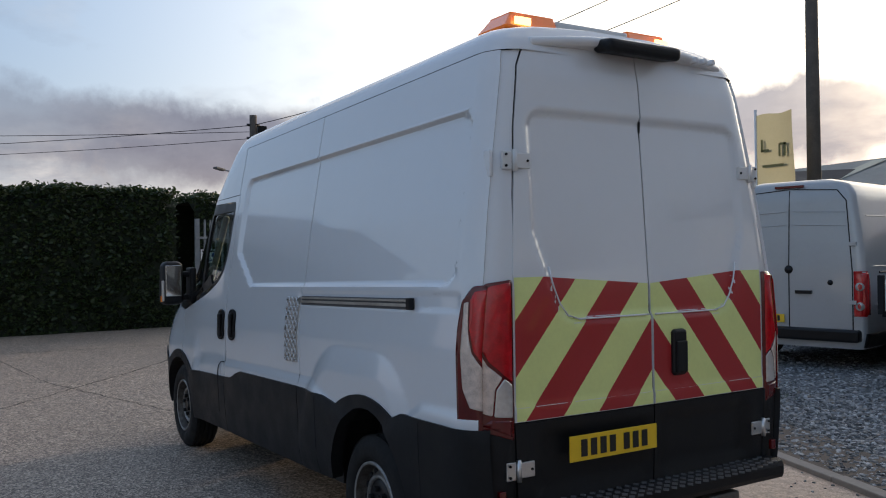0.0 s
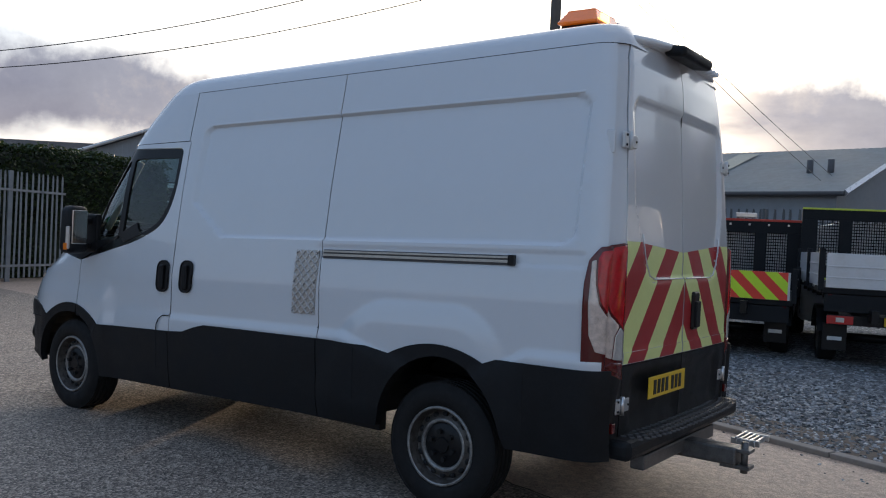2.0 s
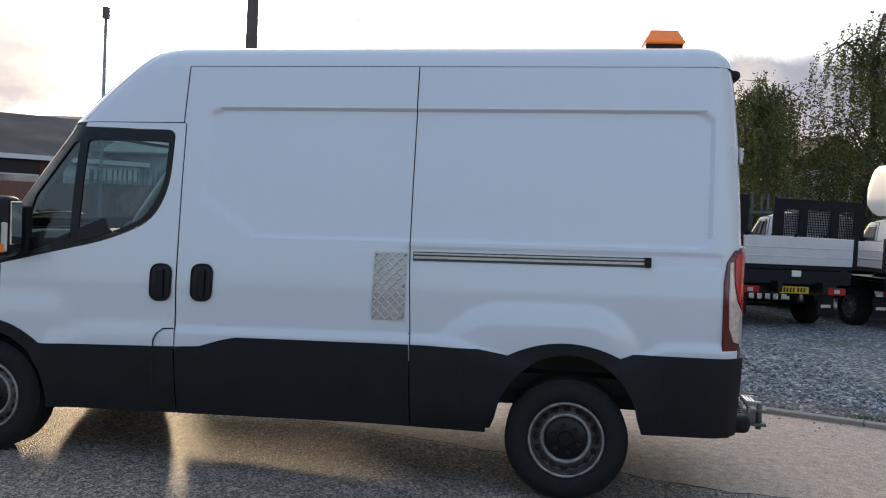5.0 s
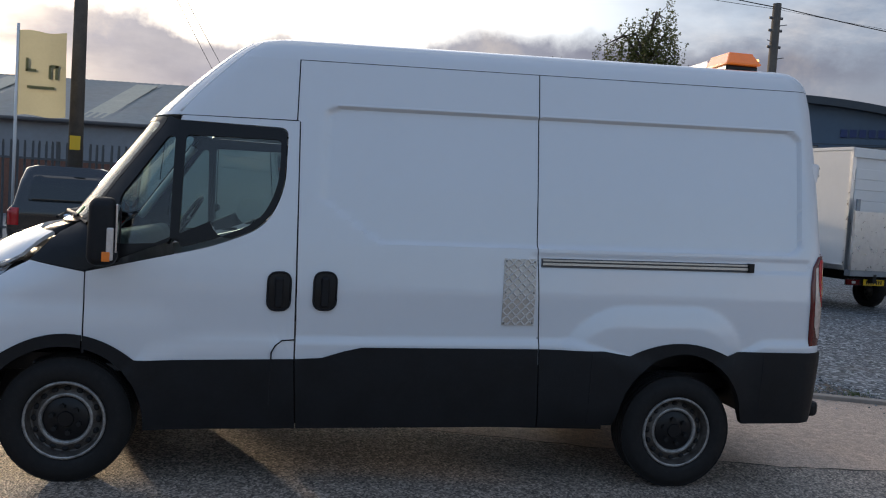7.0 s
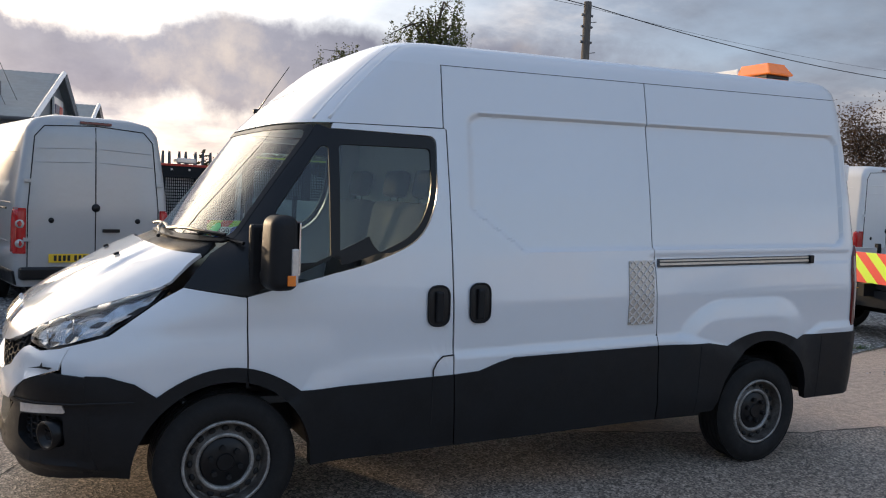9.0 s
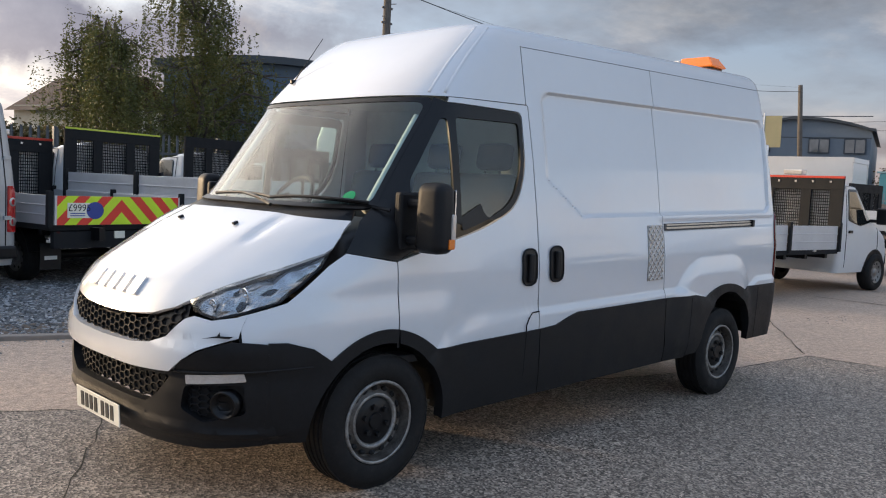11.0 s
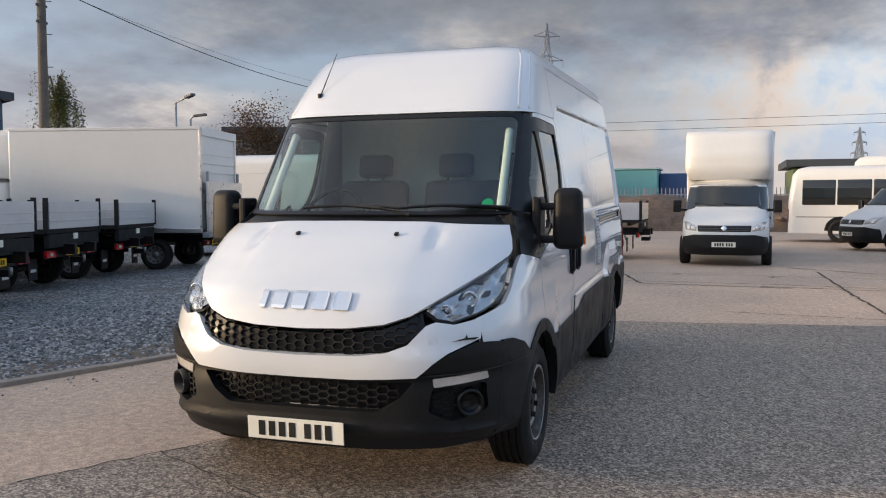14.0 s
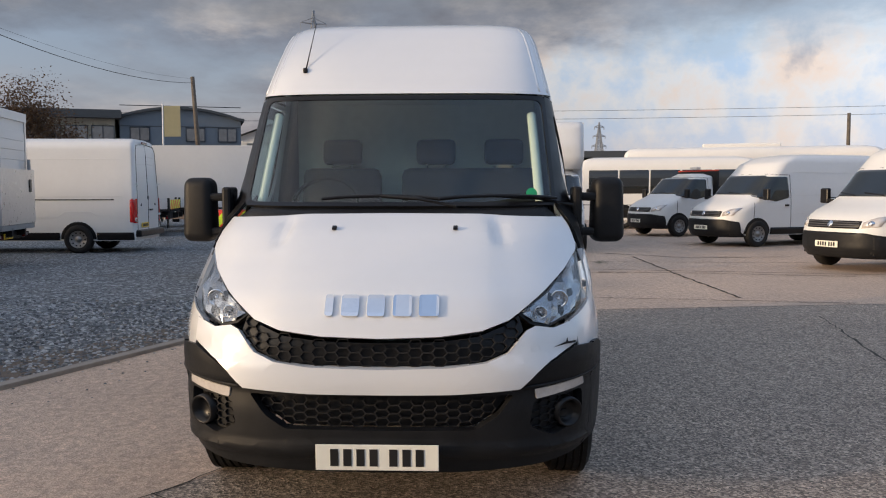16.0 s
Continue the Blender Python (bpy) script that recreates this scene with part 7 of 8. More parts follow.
A1, B1, C1 = (6.82, -12.47, 8.6), (-8.95, -13.89, 6.86), (21.3, -5.9, 5.6)
wire(A1, B1, 0.25)
wire((6.82, -12.47, 8.2), (-8.95, -13.89, 6.82), 0.35, 0.006)
wire(A1, C1, 0.5)
wire((6.82, -12.47, 7.8), (21.3, -5.9, 5.2), 0.5)
wire(C1, (60, 22, 8.5), 0.8)
wire((21.3, -5.9, 5.2), (60, 24, 8.0), 0.8, 0.01)
wire((21.3, -5.9, 5.4), (55, 40, 9.0), 0.9, 0.01)
wire((-8.95, -13.89, 6.88), (-34.9, -13.7, 6.9), 0.8, 0.012)
wire((-8.95, -13.89, 6.82), (-34.9, -13.7, 7.1), 0.6, 0.004)
wire((6.82, -12.47, 8.9), (4.6, -31.5, 4.6), 0.15, 0.010)
wire((6.82, -12.47, 8.7), (5.0, -31.5, 4.4), 0.15, 0.010)
for z in (7.6, 7.0):
    wire((-52, -60, z), (-60, 60, z + 1.0), 0.8, 0.014)

# flag
def cloth(name, col):
    """Thin cloth that lets light through."""
    m = mat(name, col, 0.85, var=0.12, scale=3)
    t = m.node_tree
    b = next(q for q in t.nodes if q.bl_idname == "ShaderNodeBsdfPrincipled")
    tr, mx = t.nodes.new("ShaderNodeBsdfTranslucent"), t.nodes.new("ShaderNodeMixShader")
    tr.inputs[0].default_value, mx.inputs[0].default_value = (*col, 1), 0.5
    t.links.new(b.outputs[0], mx.inputs[1])
    t.links.new(tr.outputs[0], mx.inputs[2])
    t.links.new(mx.outputs[0], next(q for q in t.nodes if q.bl_idname == "ShaderNodeOutputMaterial").inputs[0])
    return m


FLAG = cloth("faded_yellow_flag", (0.46, 0.44, 0.30))
fl = thing("flag", "faded yellow banner flag on a slim white pole", "flag")
rod("flag_pole", (7.82, -11.98, 0), (7.82, -11.98, 4.5), 0.03, WHITE2, fl)
V, Fc = [], []
for i in range(11):
    for j in range(13):
        u, v = i / 10, j / 12
        V.append((7.80 - 0.88 * u, -11.97 + 0.05 * math.sin(5 * u + 3 * v) * u, 2.75 + 1.62 * v + 0.02 * math.sin(7 * u)))
for i in range(10):
    for j in range(12):
        k = i * 13 + j
        Fc.append((k, k + 13, k + 14, k + 1))
fb = raw("banner", V, Fc, FLAG, fl, smooth=True)
OLIVE = mat("faded_olive_print", (0.22, 0.20, 0.08), 0.85)
for j, (x, z, w, h) in enumerate(((7.62, 3.72, 0.05, 0.26), (7.54, 3.62, 0.18, 0.05), (7.12, 3.72, 0.16, 0.05), (7.20, 3.60, 0.05, 0.26), (7.08, 3.60, 0.05, 0.26), (7.36, 3.30, 0.5, 0.05))):
    for dy in (0.06, -0.06):
        box("mark", (x, -11.965 + dy, z), (w, 0.004, h), OLIVE, fb)
fl2 = thing("flag", "faded yellow banner flag near the far offices", "flag")
rod("flag_pole", (-33.8, -14.9, 0), (-33.8, -14.9, 5.8), 0.04, WHITE2, fl2)
box("banner", (-33.8, -14.45, 4.9), (0.02, 0.85, 1.5), FLAG, fl2)

# ---- buildings ----
CLADGREY = mat("ribbed_grey_cladding", (0.27, 0.29, 0.31), 0.6, 0.1, var=0.1, scale=0.6, dirt=0.15)
ROOFGREY = mat("weathered_grey_roof_sheet", (0.24, 0.26, 0.26), 0.65, 0.1, var=0.2, scale=0.35, dirt=0.3)
ROOFLIGHT = mat("dull_rooflight_sheet", (0.38, 0.38, 0.31), 0.6, var=0.2, scale=0.8)
BLUECLAD = mat("slate_blue_cladding", (0.075, 0.115, 0.165), 0.55, 0.1, var=0.08, scale=0.4)
DARKROOF = mat("dark_roof_edge", (0.045, 0.055, 0.065), 0.6, var=0.15)
WINDOW = mat("office_window_glass", (0.17, 0.18, 0.19), 0.08, 0.7, var=0.35, scale=0.5)
FRAME = mat("dark_window_frame", (0.02, 0.03, 0.045), 0.5)
CREAM = mat("cream_wall_panel", (0.46, 0.43, 0.35), 0.8, var=0.12, scale=0.7)
SIGNBLUE = mat("sign_navy", (0.012, 0.03, 0.12), 0.4)


def window(parent, m, w, h, cols=3, rows=2, frame=None, glass_m=None):
    """A window in frame m (x across, y up, z out), with frame bars and panes."""
    fr = frame or FRAME
    bm = bmesh.new()
    t = 0.06
    for x in [-w / 2 + w * k / cols for k in range(cols + 1)]:
        add_box(bm, (x, 0, 0.02), (t, h + t, 0.08))
    for y in [-h / 2 + h * k / rows for k in range(rows + 1)]:
        add_box(bm, (0, y, 0.02), (w + t, t, 0.075))
    bm.transform(m)
    wn = part("window", bm, fr, parent)
    for i in range(cols):
        for j in range(rows):
            bm = bmesh.new()
            add_box(bm, (-w / 2 + w * (i + 0.5) / cols, -h / 2 + h * (j + 0.5) / rows, 0.01), (w / cols - t, h / rows - t, 0.02))
            bm.transform(m)
            part("pane", bm, glass_m or WINDOW, wn)
    return wn


def unit(label, x, y, d, width, length, eave, ridge, sign=False):
    """A gabled shed: d is the heading of its ridge away from the gable that stands at x, y (its front corner)."""
    th = thing("industrial_unit", label, "building", "gabled units")
    a = Matrix.Translation((x, y, 0)) @ Matrix.Rotation(radians(d), 4, "Z")  # x along the ridge, -y across the gable
    prof = [(0, 0), (0, eave), (-width / 2, ridge), (-width, eave), (-width, 0)]
    bm = bmesh.new()
    A = [bm.verts.new(a @ Vector((0, q, z))) for q, z in prof]
    B = [bm.verts.new(a @ Vector((length, q, z))) for q, z in prof]
    bm.faces.new(A)
    bm.faces.new(B)
    for i in (0, 3):
        bm.faces.new((A[i], A[i + 1], B[i + 1], B[i]))
    part("wall", bm, CLADGREY, th)
    for s, (y0, y1) in enumerate(((0.3, -width / 2), (-width - 0.3, -width / 2))):
        bm = bmesh.new()
        n = 150
        slope = (ridge - eave) / (width / 2)
        for k in range(n):
            xa, xb = -0.4 + (length + 0.8) * k / n, -0.4 + (length + 0.8) * (k + 0.55) / n
            z0 = eave - 0.3 * slope
            q = [a @ Vector(p) for p in ((xa, y0, z0 + 0.014), (xb, y0, z0 + 0.014), (xb, y1, ridge + 0.014), (xa, y1, ridge + 0.014))]
            bm.faces.new([bm.verts.new(p) for p in q])
        q = [(-0.4, y0, z0), (length + 0.4, y0, z0), (length + 0.4, y1, ridge), (-0.4, y1, ridge)]
        bm.faces.new([bm.verts.new(a @ Vector(p)) for p in q])
        rf = part("roof", bm, ROOFGREY, th)
        if s == 0:
            for k in range(1, 7):
                xa = length * k / 7
                q = [(xa, y0 - 0.8, z0 + 0.10 + 0.5 * slope), (xa + 1.1, y0 - 0.8, z0 + 0.10 + 0.5 * slope), (xa + 1.1, y1 + 0.8, ridge + 0.09 - 0.8 * slope), (xa, y1 + 0.8, ridge + 0.09 - 0.8 * slope)]
                raw("rooflight", [a @ Vector(p) for p in q], [(0, 1, 2, 3)], ROOFLIGHT, rf)
    # barge boards and gutter
    for y0, z0, y1, z1 in ((0.3, eave - 0.1, -width / 2, ridge + 0.05), (-width - 0.3, eave - 0.1, -width / 2, ridge + 0.05)):
        bm = bmesh.new()
        add_rod(bm, a @ Vector((-0.42, y0, z0)), a @ Vector((-0.42, y1, z1)), 0.13, n=4)
        part("barge_board", bm, ALU, th)
    rod("gutter", a @ Vector((-0.4, 0.36, eave - 0.12)), a @ Vector((length, 0.36, eave - 0.12)), 0.09, GREY, th)
    for dx in (1.5, 2.4):
        rod("roof_vent", a @ Vector((dx, -width * 0.2, eave + 0.8)), a @ Vector((dx, -width * 0.2, eave + 1.6)), 0.14, GREY, th)
    if sign:
        m = a @ facing((-0.12, -width * 0.52, eave + 0.5), (0, -1, 0), (0, 0, 1))
        sb = part("sign_board", (lambda b: (add_box(b, (0, 0, 0), (2.9, 1.9, 0.10)), b.transform(m), b)[2])(bmesh.new()), WHITE2, th, "white shop sign board")
        for (cx, cy, w, h, mm) in ((-0.6, 0.42, 1.3, 0.42, SIGNBLUE), (0.72, 0.42, 0.9, 0.42, FLUORED)):
            bm = bmesh.new()
            add_box(bm, (cx, cy, 0.06), (w, h, 0.03))
            bm.transform(m)
            part("name_bar", bm, mm, sb)
        txt = bpy.data.curves.new("sign_words", "FONT")
        txt.body, txt.size, txt.align_x, txt.extrude = "OPEN 7 DAYS", 0.36, "CENTER", 0.01
        txt.materials.append(FLUORED)
        o = new("sign_words", txt)
        o.parent, o.matrix_basis = sb, m @ Matrix.Translation((0, -0.55, 0.06))
    return th


RIDGE = math.degrees(math.atan2(-0.165, 0.985))
for k in range(4):
    unit("grey ribbed-metal trade unit with gabled sheet roof" if k else "grey ribbed-metal trade unit with a shop sign on its gable", 4.4 - 2.75 * k, -31.6 - 16.4 * k, RIDGE, 16.0, 46, 4.0, 6.6, sign=(k == 0))
box("rear_wall", (15, -29.6, 1.1), (26, 0.3, 2.2), BRICK)
tagged(bpy.data.objects["rear_wall"], "low red-brown brick wall in front of the units", "wall", kind="structure")

# brick offices over the road
off = thing("brick_offices", "low red-brown brick offices with white windows and a dark roof", "building")
fr = facing((36.0, -21.2, 0), (-0.769, -0.639, 0), (0, 0, 1))
def in_frame(m, c, s, material, parent, name, label=""):
    bm = bmesh.new()
    add_box(bm, c, s)
    bm.transform(m)
    return part(name, bm, material, parent, label)
in_frame(fr, (8, 1.7, -4), (44, 3.4, 8), BRICK, off, "wall")
bm = bmesh.new()
prof = [(3.2, 0.5), (5.9, -7), (3.2, -14)]
A = [bm.verts.new(fr @ Vector((-14.5, z, o))) for z, o in prof]
B = [bm.verts.new(fr @ Vector((30.5, z, o))) for z, o in prof]
bm.faces.new((A[0], A[1], B[1], B[0]))
bm.faces.new((A[1], A[2], B[2], B[1]))
part("roof", bm, mat("dark_brown_slate", (0.05, 0.045, 0.045), 0.8, var=0.25, scale=0.6), off)
for k in range(6):
    in_frame(fr @ Matrix.Translation((-11 + 7 * k, 4.4, -3.2)) @ Matrix.Rotation(radians(-70), 4, "X"), (0, 0, 0.06), (5.0, 0.9, 0.04), ROOFLIGHT, off, "rooflight")
for k in range(7):
    window(off, fr @ Matrix.Translation((-11.4 + 6.2 * k, 1.75, 0.03)), 5.1, 1.6, 3, 2, frame=WHITE2)
    in_frame(fr, (-11.4 + 6.2 * k, 2.95, 0.03), (5.2, 0.7, 0.05), BLACK if k in (2, 4) else WHITE2, off, "fascia")
in_frame(fr, (8, 3.35, 0.4), (45, 0.22, 0.2), WHITE2, off, "gutter")
# the grey-clad gable that faces the road
gable = [(8.4, 3.55), (1.4, 6.05), (-5.6, 3.55)]
bm = bmesh.new()
A = [bm.verts.new(fr @ Vector((x, z, 0.16))) for x, z in gable]
B = [bm.verts.new(fr @ Vector((x, z, -12))) for x, z in gable]
bm.faces.new(A)
bm.faces.new(B[::-1])
part("gable_wall", bm, CLADGREY, off, "grey ribbed metal gable")
for k in range(40):
    x = -5.4 + 0.35 * k
    top = 3.55 + 2.5 * (1 - abs(x - 1.4) / 7.0)
    if top > 3.75:
        in_frame(fr, (x, (3.55 + top) / 2, 0.175), (0.09, top - 3.55, 0.03), CLADGREY, off, "rib")
for sx in (1, -1):
    bm = bmesh.new()
    q = [(1.4 + sx * 7.4, 3.42), (1.4, 6.06), (1.4, 6.24), (1.4 + sx * 7.4, 3.60)]
    A = [bm.verts.new(fr @ Vector((x, z, 0.5))) for x, z in q]
    B = [bm.verts.new(fr @ Vector((x, z, -12))) for x, z in q]
    for f in (A, B[::-1], *((A[i - 1], A[i], B[i], B[i - 1]) for i in range(4))):
        bm.faces.new(f)
    part("gable_roof", bm, bpy.data.materials["dark_brown_slate"], off)
    rod("barge_board", fr @ Vector((1.4 + sx * 7.4, 3.50, 0.52)), fr @ Vector((1.4, 6.14, 0.52)), 0.08, WHITE2, off, n=4)
rod("flue", fr @ Vector((3.0, 4.8, -2.0)), fr @ Vector((3.0, 6.7, -2.0)), 0.09, GALV, off)
# grass verge, road edge and bright clutter in front
sheet("verge", [(33.5, -17.5), (20.5, -27.6), (19.3, -26.0), (32.0, -16.0)], 0.03, mat("mown_grass", (0.05, 0.085, 0.02), 0.9, var=0.35, scale=3, bump=0.6, bump_scale=60), "mown grass verge beside the road", category="grass")
SKIPS = (((30.6, -19.4), (2.2, 1.3, 0.9), mat("yellow_skip_paint", (0.65, 0.38, 0.02), 0.5, dirt=0.3), "yellow skip on the verge", "skip"),
         ((29.2, -20.9), (1.2, 0.9, 1.5), mat("blue_tarp", (0.03, 0.10, 0.35), 0.6), "pile of blue and white bulk bags", "bulk bag"),
         ((28.2, -21.9), (1.3, 1.0, 1.1), WHITE2, "white bulk bag on the verge", "bulk bag"),
         ((27.3, -22.6), (0.8, 0.7, 0.8), mat("red_crate", (0.45, 0.03, 0.03), 0.5), "red plastic crate beside the bags", "crate"))
for (x, y), s, mm, lab, cat in SKIPS:
    bm = bmesh.new()
    add_box(bm, (x, y, s[2] / 2 + 0.03), s, (0, 0, 40), 0.10)
    for v in bm.verts:
        if v.co.z > s[2] * 0.6:
            v.co.x += 0.12 * math.sin(9 * v.co.y)
            v.co.z += 0.08 * math.sin(7 * v.co.x + 5 * v.co.y)
    tagged(part(cat.replace(" ", "_"), bm, mm), lab, cat)
ab = thing("board_sign", "white and blue pavement board on the verge", "sign")
for s in (1, -1):
    box("panel", (24.6 + 0.1 * s, -24.0, 0.75), (0.05, 0.8, 1.4), WHITE2, ab, rot=(0, 8 * s, 40))
box("mark", (24.45, -23.95, 0.85), (0.03, 0.5, 0.5), SIGNBLUE, ab, rot=(0, -8, 40))

# plain sheds that close the yard on the open side
unit("plain grey trade unit closing the yard on its open side", 20.0, 46.0, 160, 18.0, 60, 5.6, 8.6)
unit("plain grey gabled shed across the road behind the hedge", 34.0, 19.4, 0, 12.0, 30, 6.1, 7.8)



def curved_block(label, p0, p1, depth, z_left, z_mid, z_right, wall_m, name="office_building", lip=(0.5, 0.8)):
    """A block between two ground points with a bowed roof."""
    th = thing(name, label, "building")
    p0, p1 = Vector((*p0, 0)), Vector((*p1, 0))
    L = (p1 - p0).length
    m = facing(p0, p1 - p0, (0, 0, 1))
    n = 24
    def top(u):
        return (1 - u) ** 2 * z_left + 2 * u * (1 - u) * (2 * z_mid - (z_left + z_right) / 2) + u * u * z_right
    bm = bmesh.new()
    loop = [(0, 0), (L, 0)] + [(L * u, top(u)) for u in [1 - k / n for k in range(n + 1)]]
    A = [bm.verts.new(m @ Vector((x, z, 0))) for x, z in loop]
    B = [bm.verts.new(m @ Vector((x, z, -depth))) for x, z in loop]
    bm.faces.new(A)
    bm.faces.new(B)
    for i in range(len(A)):
        bm.faces.new((A[i - 1], A[i], B[i], B[i - 1]))
    part("wall", bm, wall_m, th)
    bm = bmesh.new()
    rows = []
    for k in range(n + 1):
        u = -0.03 + 1.06 * k / n
        rows.append([bm.verts.new(m @ Vector((L * u, top(min(1, max(0, u))) + dz, o))) for dz, o in ((0, -0.05), (0, lip[1]), (lip[0], lip[1]), (lip[0], -depth))])
    for a, b in zip(rows, rows[1:]):
        for i in range(3):
            bm.faces.new((a[i], a[i + 1], b[i + 1], b[i]))
    bm.faces.new(rows[0])
    bm.faces.new(rows[-1])
    part("roof", bm, DARKROOF, th)
    for z in (2.6, 4.2, 5.6, 6.9):
        in_frame(m, (L / 2, z, 0.01), (L, 0.05, 0.03), DARKROOF, th, "panel_joint")
    return th, m, L


ham, hm, HL = curved_block("slate-blue clad office block with a bowed dark roof", (-21.5, -52.6), (-37.0, -43.2), 26, 8.9, 9.6, 8.2, BLUECLAD)
for x, w in ((2.0, 4.0), (8.2, 4.4), (14.4, 4.6)):
    window(ham, hm @ Matrix.Translation((x + 1.2, 5.9, 0.04)), w, 1.75, 3, 2)
for k in range(8):
    in_frame(hm, (13.1 + 0.56 * k, 7.62, 0.06), (0.40, 0.52, 0.08), SIGNBLUE, ham, "letter_block")
far, fm, FL = curved_block("grey-blue clad offices with a shallow bowed roof", (-45.6, -22.0), (-47.9, -14.9), 18, 6.1, 6.7, 6.0, mat("grey_blue_cladding", (0.13, 0.165, 0.205), 0.6, 0.1, var=0.08, scale=0.4), lip=(0.16, 0.3))
for x in (1.2, 4.6, 6.6):
    window(far, fm @ Matrix.Translation((x, 5.1, 0.04)), 1.15, 0.85, 2, 1)
bl = thing("cream_offices", "cream-panelled flat-roofed offices with ribbon windows", "building")
cm = facing((-42.6, -29.5, 0), (-0.35, 0.94, 0), (0, 0, 1))
in_frame(cm, (3.9, 3.0, -6), (7.8, 6.0, 12), CREAM, bl, "wall")
in_frame(cm, (3.9, 6.25, -5.6), (8.6, 0.5, 13), DARKROOF, bl, "roof")
for k in range(5):
    window(bl, cm @ Matrix.Translation((0.9 + 1.55 * k, 5.0, 0.04)), 1.3, 1.1, 2, 1)
bl2 = thing("cream_offices", "low cream flat-roofed offices behind the trees", "building")
in_frame(facing((-58, -9.5, 0), (0, 1, 0), (0, 0, 1)), (-3, 2.6, -5), (10, 5.2, 8), CREAM, bl2, "wall")

# portable cabins, mound, rear fence
TEAL = mat("turquoise_cabin_panel", (0.10, 0.30, 0.34), 0.6, var=0.08, scale=0.5, dirt=0.15)
pk = thing("portable_cabin", "long turquoise portable cabin behind the fence", "cabin")
box("body", (-49.5, -8.0, 1.76), (3.4, 12.5, 3.5), TEAL, pk, bevel=0.05)
box("roof", (-49.5, -8.0, 3.58), (3.6, 12.7, 0.10), mat("pale_blue_roof", (0.25, 0.40, 0.44), 0.6), pk)
for y in (-12.0, -9.5, -7.0, -4.5):
    box("panel_joint", (-47.78, y, 1.9), (0.03, 0.05, 3.2), GREY, pk)
box("window", (-47.77, -10.4, 2.3), (0.04, 0.8, 0.7), WINDOW, pk)
box("step_lamp", (-47.7, -7.6, 2.9), (0.1, 0.8, 0.15), WHITE2, pk)
box("vent", (-47.77, -7.8, 2.0), (0.04, 0.7, 0.6), INK, pk)
pk2 = thing("portable_cabin", "dark blue portable cabin beside the turquoise one", "cabin")
box("body", (-50.5, -0.4, 1.65), (3.0, 2.6, 3.3), mat("blue_cabin", (0.03, 0.08, 0.20), 0.6, dirt=0.2), pk2, bevel=0.05)
sk = thing("container", "rust-orange steel container beyond the fence", "container")
box("body", (-52, 3.2, 1.45), (2.6, 3.0, 2.9), mat("rust_orange", (0.30, 0.14, 0.05), 0.7, dirt=0.4), sk, bevel=0.03)
for k in range(9):
    box("rib", (-50.68, 1.9 + 0.32 * k, 1.7), (0.04, 0.10, 2.7), mat("rust_rib", (0.26, 0.12, 0.05), 0.7) if k == 0 else bpy.data.materials["rust_rib"], sk)
gs = thing("green_shed", "olive-green sheeted shed behind the buses", "building")
box("wall", (-62, 16, 1.9), (8, 18, 3.8), mat("olive_sheet", (0.10, 0.14, 0.07), 0.7, var=0.15, dirt=0.2), gs)
box("roof", (-62, 16, 4.2), (9, 19, 0.5), DARKROOF, gs)
for y in (9.5, 12.5):
    box("door", (-57.95, y, 1.6), (0.1, 1.6, 2.6), INK, gs)
palisade("palisade_fence", "grey palisade fence in front of the cabins", [(-44.5, -16), (-44.5, 13)], 2.3, 0.22, seed=4)


def mound(label, x0, x1, y0, y1, h, seed, mat_m):
    rng = np.random.default_rng(seed)
    n, k = 60, 22
    V, Fc = [], []
    for i in range(n + 1):
        for j in range(k + 1):
            u, v = i / n, j / k
            x, y = x0 + (x1 - x0) * v, y0 + (y1 - y0) * u
            z = h * (math.sin(math.pi * v) ** 0.7 if 0 < v < 1 else 0) * (0.95 + 0.35 * noise.noise(Vector((x * 0.4, y * 0.35, 3)))) * min(1, 8 * u, 8 * (1 - u))
            z += 0.10 * noise.noise(Vector((x * 2.2, y * 2.2, 7))) * (0 < v < 1)
            V.append((x, y, max(z, 0) + 0.0))
    for i in range(n):
        for j in range(k):
            a = i * (k + 1) + j
            Fc.append((a, a + 1, a + k + 2, a + k + 1))
    return tagged(raw("spoil_mound", V, Fc, mat_m, smooth=True), label, "mound")


SOIL = mat("brown_rubble_soil", (0.105, 0.075, 0.058), 0.95, var=0.55, scale=3, bump=1.0, bump_scale=9, dirt=0.5, dirt_col=(0.2, 0.17, 0.14))
mound("long mound of brown rubble and soil", -42.5, -36.0, -18, 14, 1.9, 3, SOIL)
for k in range(26):
    r = random.Random(k)
    y = r.uniform(-15, 10)
    bm = bmesh.new()
    add_box(bm, (0, 0, 0), (r.uniform(0.2, 0.5), r.uniform(0.2, 0.6), r.uniform(0.12, 0.3)), (r.uniform(-20, 20), r.uniform(-20, 20), r.uniform(0, 90)), 0.04)
    x = r.uniform(-37.6, -35.6)
    bmesh.ops.translate(bm, vec=(x, y, 0.12 if x > -36 else 0.6 + (-36 - x) * 0.35), verts=bm.verts)
    tagged(part("rubble_block", bm, SOIL), "lump of brown rubble on the mound", "rubble", "rubble lumps")

